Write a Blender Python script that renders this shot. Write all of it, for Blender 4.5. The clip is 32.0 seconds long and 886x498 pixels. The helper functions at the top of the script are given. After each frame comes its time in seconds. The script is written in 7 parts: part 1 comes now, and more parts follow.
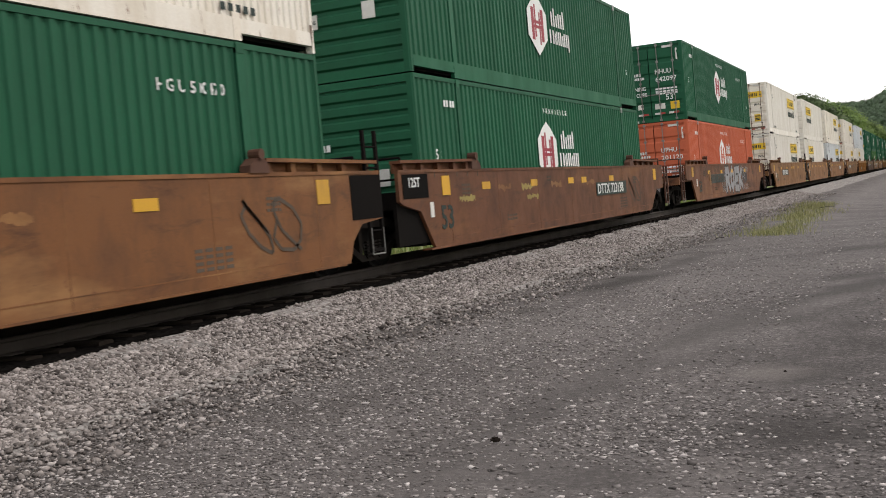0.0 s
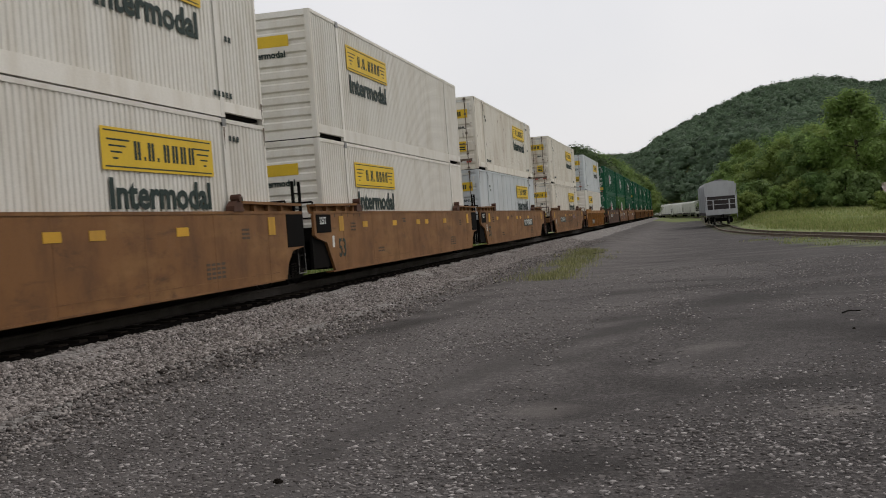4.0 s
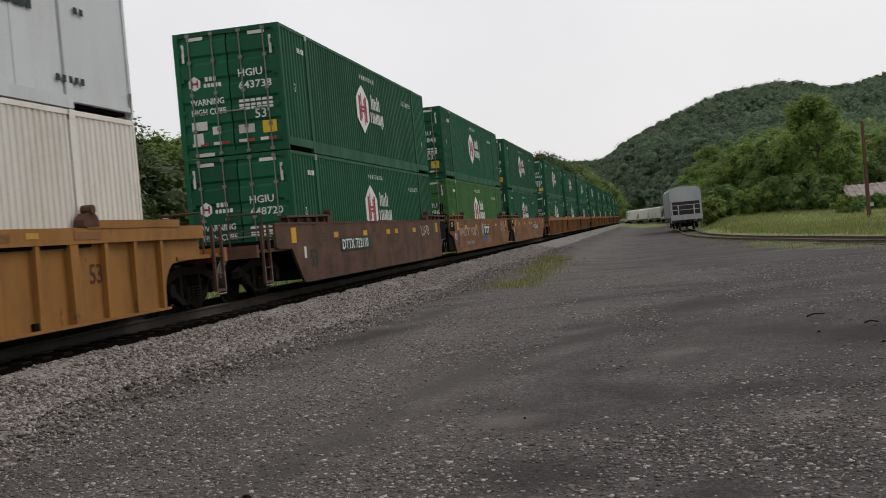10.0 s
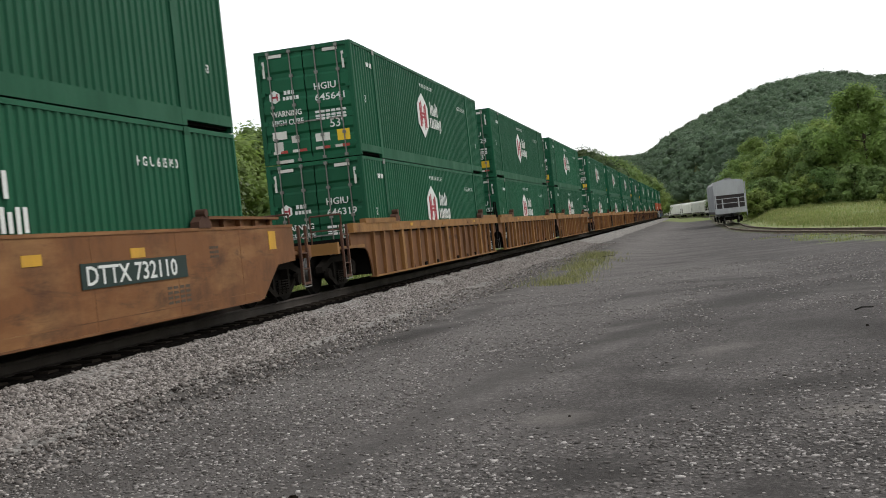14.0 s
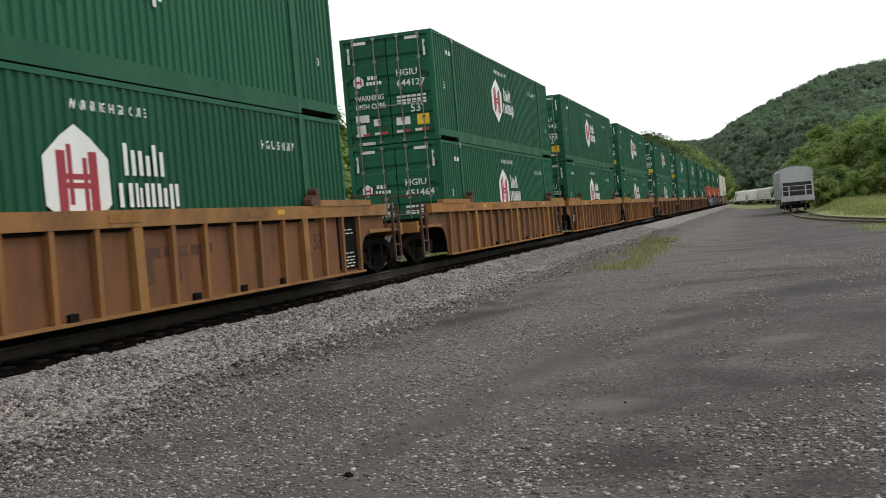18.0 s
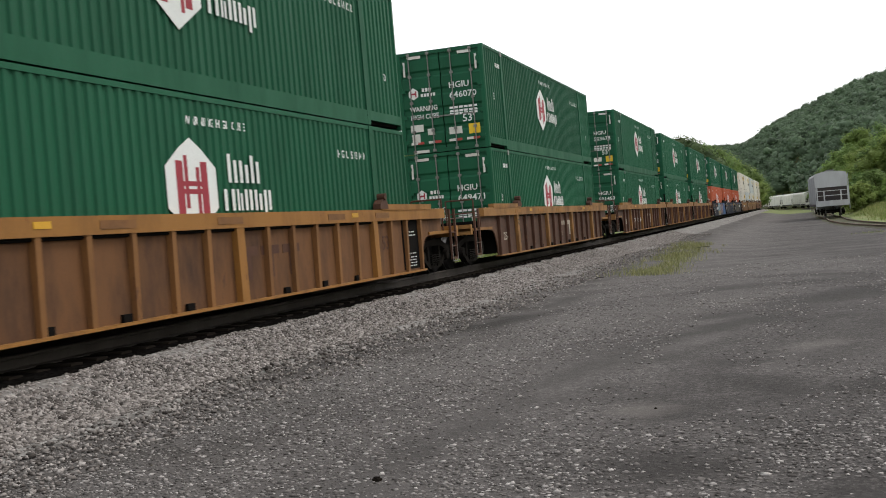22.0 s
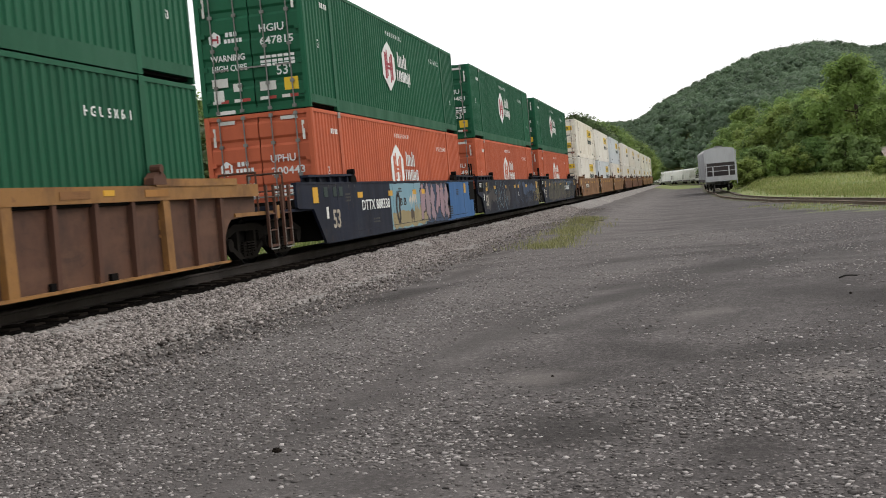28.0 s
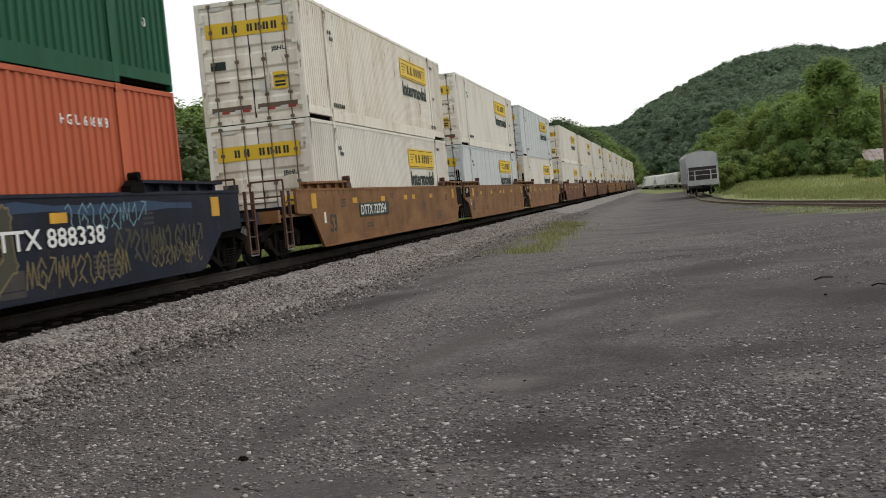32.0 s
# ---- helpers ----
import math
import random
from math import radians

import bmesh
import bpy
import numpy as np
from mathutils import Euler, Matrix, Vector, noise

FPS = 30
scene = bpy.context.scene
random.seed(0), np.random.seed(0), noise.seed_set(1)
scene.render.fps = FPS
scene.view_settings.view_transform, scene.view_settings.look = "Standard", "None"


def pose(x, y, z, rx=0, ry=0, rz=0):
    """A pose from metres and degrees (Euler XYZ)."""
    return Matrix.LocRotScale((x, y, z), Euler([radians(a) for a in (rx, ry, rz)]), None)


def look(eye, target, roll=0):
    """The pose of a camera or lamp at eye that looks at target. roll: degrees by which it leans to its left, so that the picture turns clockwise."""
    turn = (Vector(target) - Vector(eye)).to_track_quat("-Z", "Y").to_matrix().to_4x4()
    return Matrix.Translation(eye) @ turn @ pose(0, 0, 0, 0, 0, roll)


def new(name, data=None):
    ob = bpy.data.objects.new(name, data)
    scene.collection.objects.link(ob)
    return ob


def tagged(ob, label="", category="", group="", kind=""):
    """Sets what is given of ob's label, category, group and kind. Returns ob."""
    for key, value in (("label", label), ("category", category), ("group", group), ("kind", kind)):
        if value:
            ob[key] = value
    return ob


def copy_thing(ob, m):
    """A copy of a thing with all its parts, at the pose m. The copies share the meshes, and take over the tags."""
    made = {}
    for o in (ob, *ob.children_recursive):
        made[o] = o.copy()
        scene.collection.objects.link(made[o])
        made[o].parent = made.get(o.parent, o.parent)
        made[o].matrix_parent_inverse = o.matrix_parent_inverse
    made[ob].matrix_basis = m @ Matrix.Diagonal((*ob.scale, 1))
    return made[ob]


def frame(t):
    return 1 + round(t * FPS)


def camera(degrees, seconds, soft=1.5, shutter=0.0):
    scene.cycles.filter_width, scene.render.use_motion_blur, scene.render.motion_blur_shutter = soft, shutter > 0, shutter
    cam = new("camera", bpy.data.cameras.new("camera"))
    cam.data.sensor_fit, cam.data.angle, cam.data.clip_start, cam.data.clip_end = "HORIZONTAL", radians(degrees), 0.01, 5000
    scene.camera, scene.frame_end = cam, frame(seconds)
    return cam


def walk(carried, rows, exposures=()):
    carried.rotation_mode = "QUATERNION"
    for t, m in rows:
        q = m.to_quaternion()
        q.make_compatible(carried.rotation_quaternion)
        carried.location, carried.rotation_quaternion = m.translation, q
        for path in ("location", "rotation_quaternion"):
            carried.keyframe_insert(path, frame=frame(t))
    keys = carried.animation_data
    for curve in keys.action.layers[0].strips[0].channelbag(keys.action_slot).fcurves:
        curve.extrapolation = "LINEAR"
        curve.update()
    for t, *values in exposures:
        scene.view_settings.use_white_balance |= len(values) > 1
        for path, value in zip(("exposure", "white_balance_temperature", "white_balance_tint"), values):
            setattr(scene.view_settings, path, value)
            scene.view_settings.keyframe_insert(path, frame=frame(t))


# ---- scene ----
# ---- camera: a phone held by hand beside the line, turning with the train ----
cam = camera(43.6, 32.0, soft=0.95, shutter=0.1)
PATH = (
    (0.0, -0.064, 0.113, 1.476, 87.62, 5.11, 23.57),
    (0.5, -0.056, 0.079, 1.479, 88.54, 2.60, 23.11),
    (1.0, -0.048, 0.046, 1.482, 89.08, 2.90, 20.68),
    (1.5, -0.038, 0.030, 1.484, 87.41, 2.25, 19.18),
    (2.0, -0.028, 0.014, 1.486, 88.06, 2.91, 16.96),
    (2.5, -0.018, -0.016, 1.485, 87.75, 4.42, 15.12),
    (3.0, -0.008, -0.046, 1.485, 89.21, 5.23, 15.24),
    (3.5, -0.009, -0.046, 1.484, 89.14, 4.48, 13.32),
    (4.0, -0.010, -0.045, 1.483, 88.94, 4.35, 12.42),
    (4.5, -0.009, -0.044, 1.484, 87.96, 4.88, 12.53),
    (6.5, -0.004, -0.042, 1.488, 87.44, 4.32, 12.53),
    (7.0, -0.003, -0.042, 1.489, 87.74, 4.39, 12.28),
    (7.5, -0.005, -0.038, 1.487, 88.01, 4.09, 11.84),
    (8.0, -0.007, -0.034, 1.484, 87.62, 4.09, 11.07),
    (8.5, -0.014, -0.063, 1.495, 87.49, 4.07, 10.59),
    (9.0, -0.020, -0.092, 1.507, 87.75, 4.54, 10.58),
    (9.5, -0.013, -0.059, 1.502, 88.19, 4.68, 10.69),
    (10.0, -0.006, -0.025, 1.497, 89.25, 5.20, 10.72),
    (10.5, 0.005, -0.039, 1.500, 89.42, 5.45, 10.24),
    (11.0, 0.016, -0.054, 1.503, 89.06, 6.31, 9.10),
    (11.5, 0.013, -0.047, 1.504, 88.15, 6.40, 9.42),
    (12.0, 0.010, -0.040, 1.506, 88.22, 6.32, 9.20),
    (12.5, 0.008, -0.033, 1.502, 88.24, 5.81, 10.07),
    (13.0, 0.007, -0.027, 1.498, 88.54, 5.88, 10.98),
    (13.5, 0.005, -0.029, 1.501, 89.23, 6.13, 12.05),
    (15.5, -0.003, -0.035, 1.517, 89.35, 5.92, 14.57),
    (16.0, 0.002, -0.047, 1.515, 89.27, 6.24, 14.95),
    (16.5, 0.018, -0.044, 1.512, 88.53, 4.18, 15.59),
    (17.0, 0.035, -0.042, 1.509, 87.86, 5.28, 15.25),
    (17.5, 0.031, -0.054, 1.514, 88.47, 4.91, 15.67),
    (18.0, 0.026, -0.066, 1.520, 88.69, 4.92, 16.09),
    (18.5, 0.024, -0.054, 1.521, 88.55, 4.62, 16.22),
    (19.0, 0.023, -0.042, 1.522, 89.08, 4.10, 16.40),
    (19.5, 0.028, -0.050, 1.514, 89.24, 4.25, 16.08),
    (20.0, 0.034, -0.058, 1.506, 88.82, 4.67, 15.95),
    (20.5, 0.041, -0.058, 1.512, 88.28, 5.63, 17.94),
    (21.0, 0.047, -0.057, 1.518, 89.00, 5.93, 19.32),
    (21.5, 0.044, -0.056, 1.517, 89.23, 5.42, 18.89),
    (22.0, 0.040, -0.056, 1.516, 89.08, 4.86, 17.74),
    (22.5, 0.030, -0.045, 1.517, 88.90, 5.15, 17.93),
    (23.0, 0.020, -0.033, 1.518, 88.89, 5.22, 17.04),
    (23.5, 0.007, -0.058, 1.507, 88.40, 5.24, 14.95),
    (24.0, -0.007, -0.082, 1.495, 88.09, 6.03, 14.58),
    (24.5, 0.002, -0.085, 1.507, 87.78, 5.93, 18.30),
    (25.0, 0.012, -0.089, 1.518, 88.05, 4.97, 18.68),
    (25.5, 0.017, -0.056, 1.520, 86.84, 4.05, 14.64),
    (26.0, 0.023, -0.023, 1.522, 86.56, 4.48, 10.52),
    (26.5, 0.035, -0.037, 1.511, 88.28, 6.23, 12.02),
    (28.5, 0.020, -0.094, 1.475, 87.13, 4.22, 11.97),
    (29.0, -0.009, -0.126, 1.483, 87.44, 4.37, 8.98),
    (29.5, 0.006, -0.103, 1.483, 88.40, 4.40, 10.96),
    (30.0, 0.020, -0.081, 1.482, 88.93, 3.56, 12.60),
    (30.5, 0.065, -0.018, 1.468, 89.27, 3.65, 11.84),
    (31.0, 0.109, 0.045, 1.455, 89.87, 4.32, 11.81),
    (31.5, 0.117, 0.026, 1.455, 88.51, 4.56, 11.57),
    (32.0, 0.125, 0.008, 1.455, 87.62, 5.46, 11.59),
)
EXPOSURES = ((0.0, 0.3, 6800, 16), (1.5, 0.4, 6400, 12), (3.0, -0.12, 6550, 14), (4.0, -0.52, 6650, 14), (8.0, -0.5, 6700, 16), (10.0, -0.48, 6700, 14), (11.0, -0.34, 6700, 12), (12.5, 0.08, 6600, 10),
             (20.0, 0.1, 6600, 11), (26.0, 0.24, 6650, 11), (29.0, 0.24, 6700, 14), (31.0, 0.1, 6700, 12), (32.0, -0.1, 6700, 12))
walk(cam, [(t, pose(x, y, z, rx, ry, rz)) for t, x, y, z, rx, ry, rz in PATH], EXPOSURES)

# ---- light: a bright overcast sky ----
world = bpy.data.worlds.new("overcast_sky")
scene.world = world
world.use_nodes = True
wn, wl = world.node_tree.nodes, world.node_tree.links
sky = wn.new("ShaderNodeTexSky")
sky.sky_type, sky.sun_disc = "NISHITA", False
sky.sun_elevation, sky.sun_rotation = radians(48), radians(51)
sky.air_density, sky.dust_density, sky.ozone_density = 1.0, 4.0, 1.0
coord = wn.new("ShaderNodeTexCoord")
cloud = wn.new("ShaderNodeTexNoise")
cloud.inputs["Scale"].default_value, cloud.inputs["Detail"].default_value = 1.6, 5.0
ramp = wn.new("ShaderNodeValToRGB")
ramp.color_ramp.elements[0].position, ramp.color_ramp.elements[1].position = 0.3, 0.7
ramp.color_ramp.elements[0].color = (8.2, 8.7, 9.1, 1)
ramp.color_ramp.elements[1].color = (10.4, 10.6, 10.6, 1)
veil = wn.new("ShaderNodeMix")
veil.data_type = "RGBA"
veil.inputs["Factor"].default_value = 0.85
wl.new(coord.outputs["Generated"], cloud.inputs["Vector"])
wl.new(cloud.outputs["Fac"], ramp.inputs["Fac"])
wl.new(sky.outputs["Color"], veil.inputs[6])
wl.new(ramp.outputs["Color"], veil.inputs[7])
wl.new(veil.outputs[2], wn["Background"].inputs["Color"])
wn["Background"].inputs["Strength"].default_value = 0.128

sun = new("sun", bpy.data.lights.new("sun", "SUN"))
sun.data.energy, sun.data.angle, sun.data.color = 1.1, radians(20), (1.0, 0.96, 0.9)
sun.matrix_world = look((0, 0, 60), (-42, -34, 0))

# ---- materials ----
def nodes_of(name):
    m = bpy.data.materials.new(name)
    m.use_nodes = True
    t = m.node_tree
    return m, t.nodes, t.links, t.nodes["Principled BSDF"]


def add(n, kind, **values):
    node = n.new("ShaderNode" + kind)
    for key, value in values.items():
        node.inputs[key.replace("_", " ")].default_value = value
    return node


def rgb(c):
    return (c[0], c[1], c[2], 1)


def mixer(n, l, fac, a, b):
    """a and b are colours or sockets; fac is a socket or a number."""
    mx = n.new("ShaderNodeMix")
    mx.data_type = "RGBA"
    for where, value in ((0, fac), (6, a), (7, b)):
        if hasattr(value, "links"):
            l.new(value, mx.inputs[where])
        else:
            mx.inputs[where].default_value = value if where == 0 else rgb(value)
    return mx.outputs[2]


def ramped(n, l, src, lo, hi, a=0.0, b=1.0):
    r = n.new("ShaderNodeMapRange")
    l.new(src, r.inputs["Value"])
    r.inputs["From Min"].default_value, r.inputs["From Max"].default_value = lo, hi
    r.inputs["To Min"].default_value, r.inputs["To Max"].default_value = a, b
    return r.outputs["Result"]


def bumped(n, l, bsdf, src, strength, distance):
    b = n.new("ShaderNodeBump")
    b.inputs["Strength"].default_value, b.inputs["Distance"].default_value = strength, distance
    l.new(src, b.inputs["Height"])
    l.new(b.outputs["Normal"], bsdf.inputs["Normal"])


def painted(name, col, dirt, rough=0.55, metal=0.0, amount=0.6, streak=0.25, grain=0.25, spread=0.08, rust=None, gloss=0.28, fade=None):
    """Painted or bare steel: grime in upright streaks, fine grain, chips of rust, a small difference from piece to piece."""
    m, n, l, b = nodes_of(name)
    tc = n.new("ShaderNodeTexCoord")
    mp = n.new("ShaderNodeMapping")
    mp.inputs["Scale"].default_value = (1.0, 1.0, streak)
    info = n.new("ShaderNodeObjectInfo")
    shift = n.new("ShaderNodeCombineXYZ")
    far = n.new("ShaderNodeMath")
    far.operation = "MULTIPLY"
    far.inputs[1].default_value = 37.0
    l.new(info.outputs["Random"], far.inputs[0])
    l.new(far.outputs[0], shift.inputs["X"])
    l.new(shift.outputs[0], mp.inputs["Location"])
    l.new(tc.outputs["Object"], mp.inputs["Vector"])
    big = add(n, "TexNoise", Scale=1.3, Detail=6.0, Roughness=0.65)
    fine = add(n, "TexNoise", Scale=38.0, Detail=4.0, Roughness=0.7)
    l.new(mp.outputs[0], big.inputs["Vector"])
    l.new(tc.outputs["Object"], fine.inputs["Vector"])
    c = mixer(n, l, ramped(n, l, big.outputs["Fac"], 0.45, 0.75, 0, amount), col, dirt)
    c = mixer(n, l, ramped(n, l, fine.outputs["Fac"], 0.3, 0.8, 0, grain), c, [v * 0.55 for v in dirt])
    if fade:
        lengthwise = n.new("ShaderNodeMapping")
        lengthwise.inputs["Scale"].default_value = (1.0, 0.35, 1.4)
        l.new(shift.outputs[0], lengthwise.inputs["Location"])
        l.new(tc.outputs["Object"], lengthwise.inputs["Vector"])
        worn = add(n, "TexNoise", Scale=1.1, Detail=7.0, Roughness=0.62)
        smudge = add(n, "TexNoise", Scale=2.6, Detail=5.0, Roughness=0.7, Distortion=0.6)
        l.new(lengthwise.outputs[0], worn.inputs["Vector"])
        l.new(lengthwise.outputs[0], smudge.inputs["Vector"])
        c = mixer(n, l, ramped(n, l, worn.outputs["Fac"], 0.5, 0.68, 0, 0.75), c, fade)
        c = mixer(n, l, ramped(n, l, smudge.outputs["Fac"], 0.56, 0.72, 0, 0.7), c, [v * 0.6 for v in dirt])
    if rust:
        chip = add(n, "TexNoise", Scale=5.5, Detail=8.0, Roughness=0.75)
        l.new(mp.outputs[0], chip.inputs["Vector"])
        c = mixer(n, l, ramped(n, l, chip.outputs["Fac"], 0.6, 0.66, 0, 0.9), c, rust)
    hsv = n.new("ShaderNodeHueSaturation")
    l.new(ramped(n, l, info.outputs["Random"], 0, 1, 1 - spread, 1 + spread), hsv.inputs["Value"])
    l.new(c, hsv.inputs["Color"])
    l.new(hsv.outputs[0], b.inputs["Base Color"])
    b.inputs["Metallic"].default_value = metal
    b.inputs["Specular IOR Level"].default_value = 0.5 if metal else gloss
    l.new(ramped(n, l, big.outputs["Fac"], 0.3, 0.8, rough - 0.08, min(rough + 0.2, 1)), b.inputs["Roughness"])
    bumped(n, l, b, fine.outputs["Fac"], 0.25, 0.004)
    return m


GREEN = painted("green_container_paint", (0.0085, 0.094, 0.045), (0.0145, 0.062, 0.0355), 0.55, amount=0.5, spread=0.16, gloss=0.18)
LIGHT_GREEN = painted("faded_light_green_paint", (0.05, 0.148, 0.043), (0.05, 0.1, 0.045), 0.6, amount=0.8, gloss=0.15)
ORANGE = painted("orange_container_paint", (0.5, 0.118, 0.055), (0.32, 0.082, 0.045), 0.6, spread=0.1, gloss=0.2)
WHITE = painted("white_container_paint", (0.76, 0.735, 0.67), (0.5, 0.44, 0.34), 0.5, amount=0.6, spread=0.08)
CREAM = painted("aged_white_paint_with_rust_streaks", (0.77, 0.735, 0.65), (0.5, 0.41, 0.29), 0.5, amount=0.75, rust=(0.18, 0.08, 0.04))
STAINED_DOOR = painted("rust_stained_white_door_paint", (0.76, 0.72, 0.63), (0.36, 0.25, 0.15), 0.55, amount=0.85, streak=0.12, rust=(0.14, 0.06, 0.03))
ROD_STEEL = painted("weathered_lock_rod_steel", (0.2, 0.2, 0.185), (0.1, 0.085, 0.07), 0.5, metal=0.3)
RUSTY_ROD = painted("rusty_lock_rod_steel", (0.15, 0.115, 0.085), (0.09, 0.05, 0.03), 0.7)
GASKET = painted("perished_black_door_gasket", (0.022, 0.019, 0.017), (0.05, 0.035, 0.025), 0.8)
PALE_BLUE = painted("bluish_white_smooth_panel", (0.58, 0.62, 0.64), (0.45, 0.45, 0.43), 0.4, amount=0.5, spread=0.04)
BROWN_RED = painted("red_brown_car_paint", (0.085, 0.038, 0.022), (0.034, 0.021, 0.016), 0.65, amount=0.95, streak=0.7, rust=(0.07, 0.03, 0.02), fade=(0.125, 0.062, 0.036))
BROWN = painted("worn_brown_car_paint", (0.13, 0.048, 0.0195), (0.05, 0.026, 0.017), 0.65, amount=0.85, streak=0.7, rust=(0.1, 0.038, 0.02), fade=(0.2, 0.088, 0.034))
TAN = painted("sun_faded_yellow_brown_car_paint", (0.2, 0.09, 0.029), (0.1, 0.05, 0.025), 0.62, amount=0.9, streak=0.7, rust=(0.15, 0.06, 0.027), fade=(0.26, 0.135, 0.05))
YELLOW_CAR = painted("worn_yellow_car_paint", (0.3, 0.136, 0.03), (0.14, 0.066, 0.024), 0.6, amount=0.75, streak=0.4, rust=(0.12, 0.045, 0.02))
OCHRE = painted("ochre_top_chord_paint", (0.27, 0.132, 0.038), (0.085, 0.044, 0.024), 0.6, amount=0.85, streak=0.7, rust=(0.13, 0.05, 0.025))
RUSTY_SIDE = painted("rust_stained_brown_side_sheet", (0.15, 0.066, 0.024), (0.045, 0.024, 0.016), 0.7, amount=1.0, streak=0.4, rust=(0.07, 0.028, 0.014))
WARM_SIDE = painted("weathered_orange_brown_side_sheet", (0.16, 0.067, 0.025), (0.065, 0.033, 0.018), 0.7, amount=0.95, streak=0.4, rust=(0.09, 0.034, 0.016))
STREAKED_RIB = painted("streaked_ochre_rib_paint", (0.23, 0.105, 0.033), (0.08, 0.04, 0.022), 0.7, amount=0.9, streak=0.3, rust=(0.11, 0.045, 0.02))
RUST_BROWN = painted("dark_rusty_rib_paint", (0.085, 0.038, 0.023), (0.045, 0.024, 0.018), 0.75, amount=0.8, rust=(0.2, 0.085, 0.035))
NAVY = painted("dark_blue_car_paint", (0.010, 0.0145, 0.03), (0.018, 0.017, 0.018), 0.7, amount=0.75, rust=(0.05, 0.03, 0.024), gloss=0.15, fade=(0.026, 0.028, 0.036))
# dusty steel, with the shade under the cars worked into its colour
TRUCK_STEEL = painted("dusty_shaded_truck_steel", (0.012, 0.0105, 0.009), (0.022, 0.018, 0.0145), 0.95, amount=0.6, gloss=0.03)
BROWN_WARM = painted("worn_orange_brown_car_paint", (0.17, 0.068, 0.0215), (0.075, 0.036, 0.019), 0.65, amount=0.9, streak=0.7, rust=(0.13, 0.05, 0.02), fade=(0.27, 0.14, 0.055))
HOPPER_WHITE = painted("chalky_white_hopper_paint", (0.66, 0.66, 0.62), (0.42, 0.4, 0.36), 0.65, amount=0.5, spread=0.1)
# grimy black, lowered further for the shade under the cars
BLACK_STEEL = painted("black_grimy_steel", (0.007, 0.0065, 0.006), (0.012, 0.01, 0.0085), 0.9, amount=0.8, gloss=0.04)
TREAD = painted("dulled_wheel_tread", (0.12, 0.115, 0.11), (0.05, 0.045, 0.04), 0.4, metal=0.8, amount=0.6)
# rail and tie colours also lowered for shade below the train
RAIL_HEAD = painted("worn_rail_steel", (0.04, 0.03, 0.024), (0.02, 0.0145, 0.011), 0.7, metal=0.2)
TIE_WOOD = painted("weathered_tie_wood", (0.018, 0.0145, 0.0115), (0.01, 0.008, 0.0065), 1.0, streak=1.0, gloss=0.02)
GALV = painted("dull_galvanised_steel", (0.3, 0.3, 0.29), (0.14, 0.13, 0.12), 0.45, metal=0.5)
HOPPER_GREY = painted("light_grey_hopper_paint", (0.4, 0.41, 0.42), (0.26, 0.25, 0.24), 0.6, amount=0.6, spread=0.1)
HOPPER_DARK = painted("dark_hopper_steel", (0.045, 0.04, 0.042), (0.08, 0.06, 0.05), 0.8)
WHITE_INK = painted("white_lettering", (0.72, 0.74, 0.72), (0.5, 0.52, 0.5), 0.6, amount=0.3)
RED_INK = painted("red_logo_paint", (0.32, 0.035, 0.05), (0.2, 0.04, 0.05), 0.6, amount=0.3)
BLACK_INK = painted("dark_green_black_lettering", (0.014, 0.03, 0.026), (0.03, 0.04, 0.035), 0.6, amount=0.3)
SIGN_YELLOW = painted("yellow_sign_paint", (0.72, 0.48, 0.03), (0.5, 0.34, 0.04), 0.5, amount=0.35)
TAPE_YELLOW = painted("yellow_reflective_tape", (0.6, 0.33, 0.03), (0.3, 0.17, 0.05), 0.5, amount=0.85)
TAPE_RED = painted("red_reflective_tape", (0.36, 0.05, 0.04), (0.2, 0.05, 0.04), 0.5)
PLACARD = painted("off_white_placard", (0.66, 0.66, 0.62), (0.36, 0.34, 0.3), 0.6)
GRAF_SILVER = painted("silver_spray_paint", (0.3, 0.305, 0.31), (0.2, 0.19, 0.185), 0.6, amount=0.8)
GRAF_BLACK = painted("black_spray_paint", (0.03, 0.028, 0.028), (0.06, 0.05, 0.045), 0.7)
GRAF_WHITE = painted("thin_white_spray_paint", (0.5, 0.46, 0.38), (0.28, 0.23, 0.17), 0.75, amount=0.9)
GRAF_CYAN = painted("pale_blue_spray_paint", (0.14, 0.27, 0.33), (0.2, 0.29, 0.31), 0.6)
GRAF_BLUE = painted("strong_blue_spray_paint", (0.02, 0.1, 0.26), (0.03, 0.09, 0.2), 0.55)
GRAF_TAN = painted("sand_spray_paint", (0.3, 0.24, 0.12), (0.24, 0.2, 0.12), 0.6)
GRAF_PINK = painted("dull_pink_spray_paint", (0.27, 0.17, 0.2), (0.2, 0.2, 0.21), 0.6)
GRAF_YELLOW = painted("mustard_spray_paint", (0.3, 0.235, 0.07), (0.2, 0.16, 0.065), 0.7)
GRAF_GOLD = painted("dull_gold_spray_paint", (0.17, 0.135, 0.065), (0.09, 0.075, 0.045), 0.75, amount=0.9)
GRAF_HAZE = painted("grimy_overspray", (0.05, 0.045, 0.042), (0.03, 0.03, 0.032), 0.7)
GRAF_DULL_BLUE = painted("dull_blue_spray_paint", (0.022, 0.05, 0.105), (0.03, 0.045, 0.075), 0.65)
GRAF_OLIVE = painted("olive_grey_spray_paint", (0.055, 0.055, 0.035), (0.03, 0.032, 0.026), 0.7)
POLE_WOOD = painted("tarred_pole_wood", (0.105, 0.058, 0.04), (0.05, 0.035, 0.028), 0.9, streak=0.1)
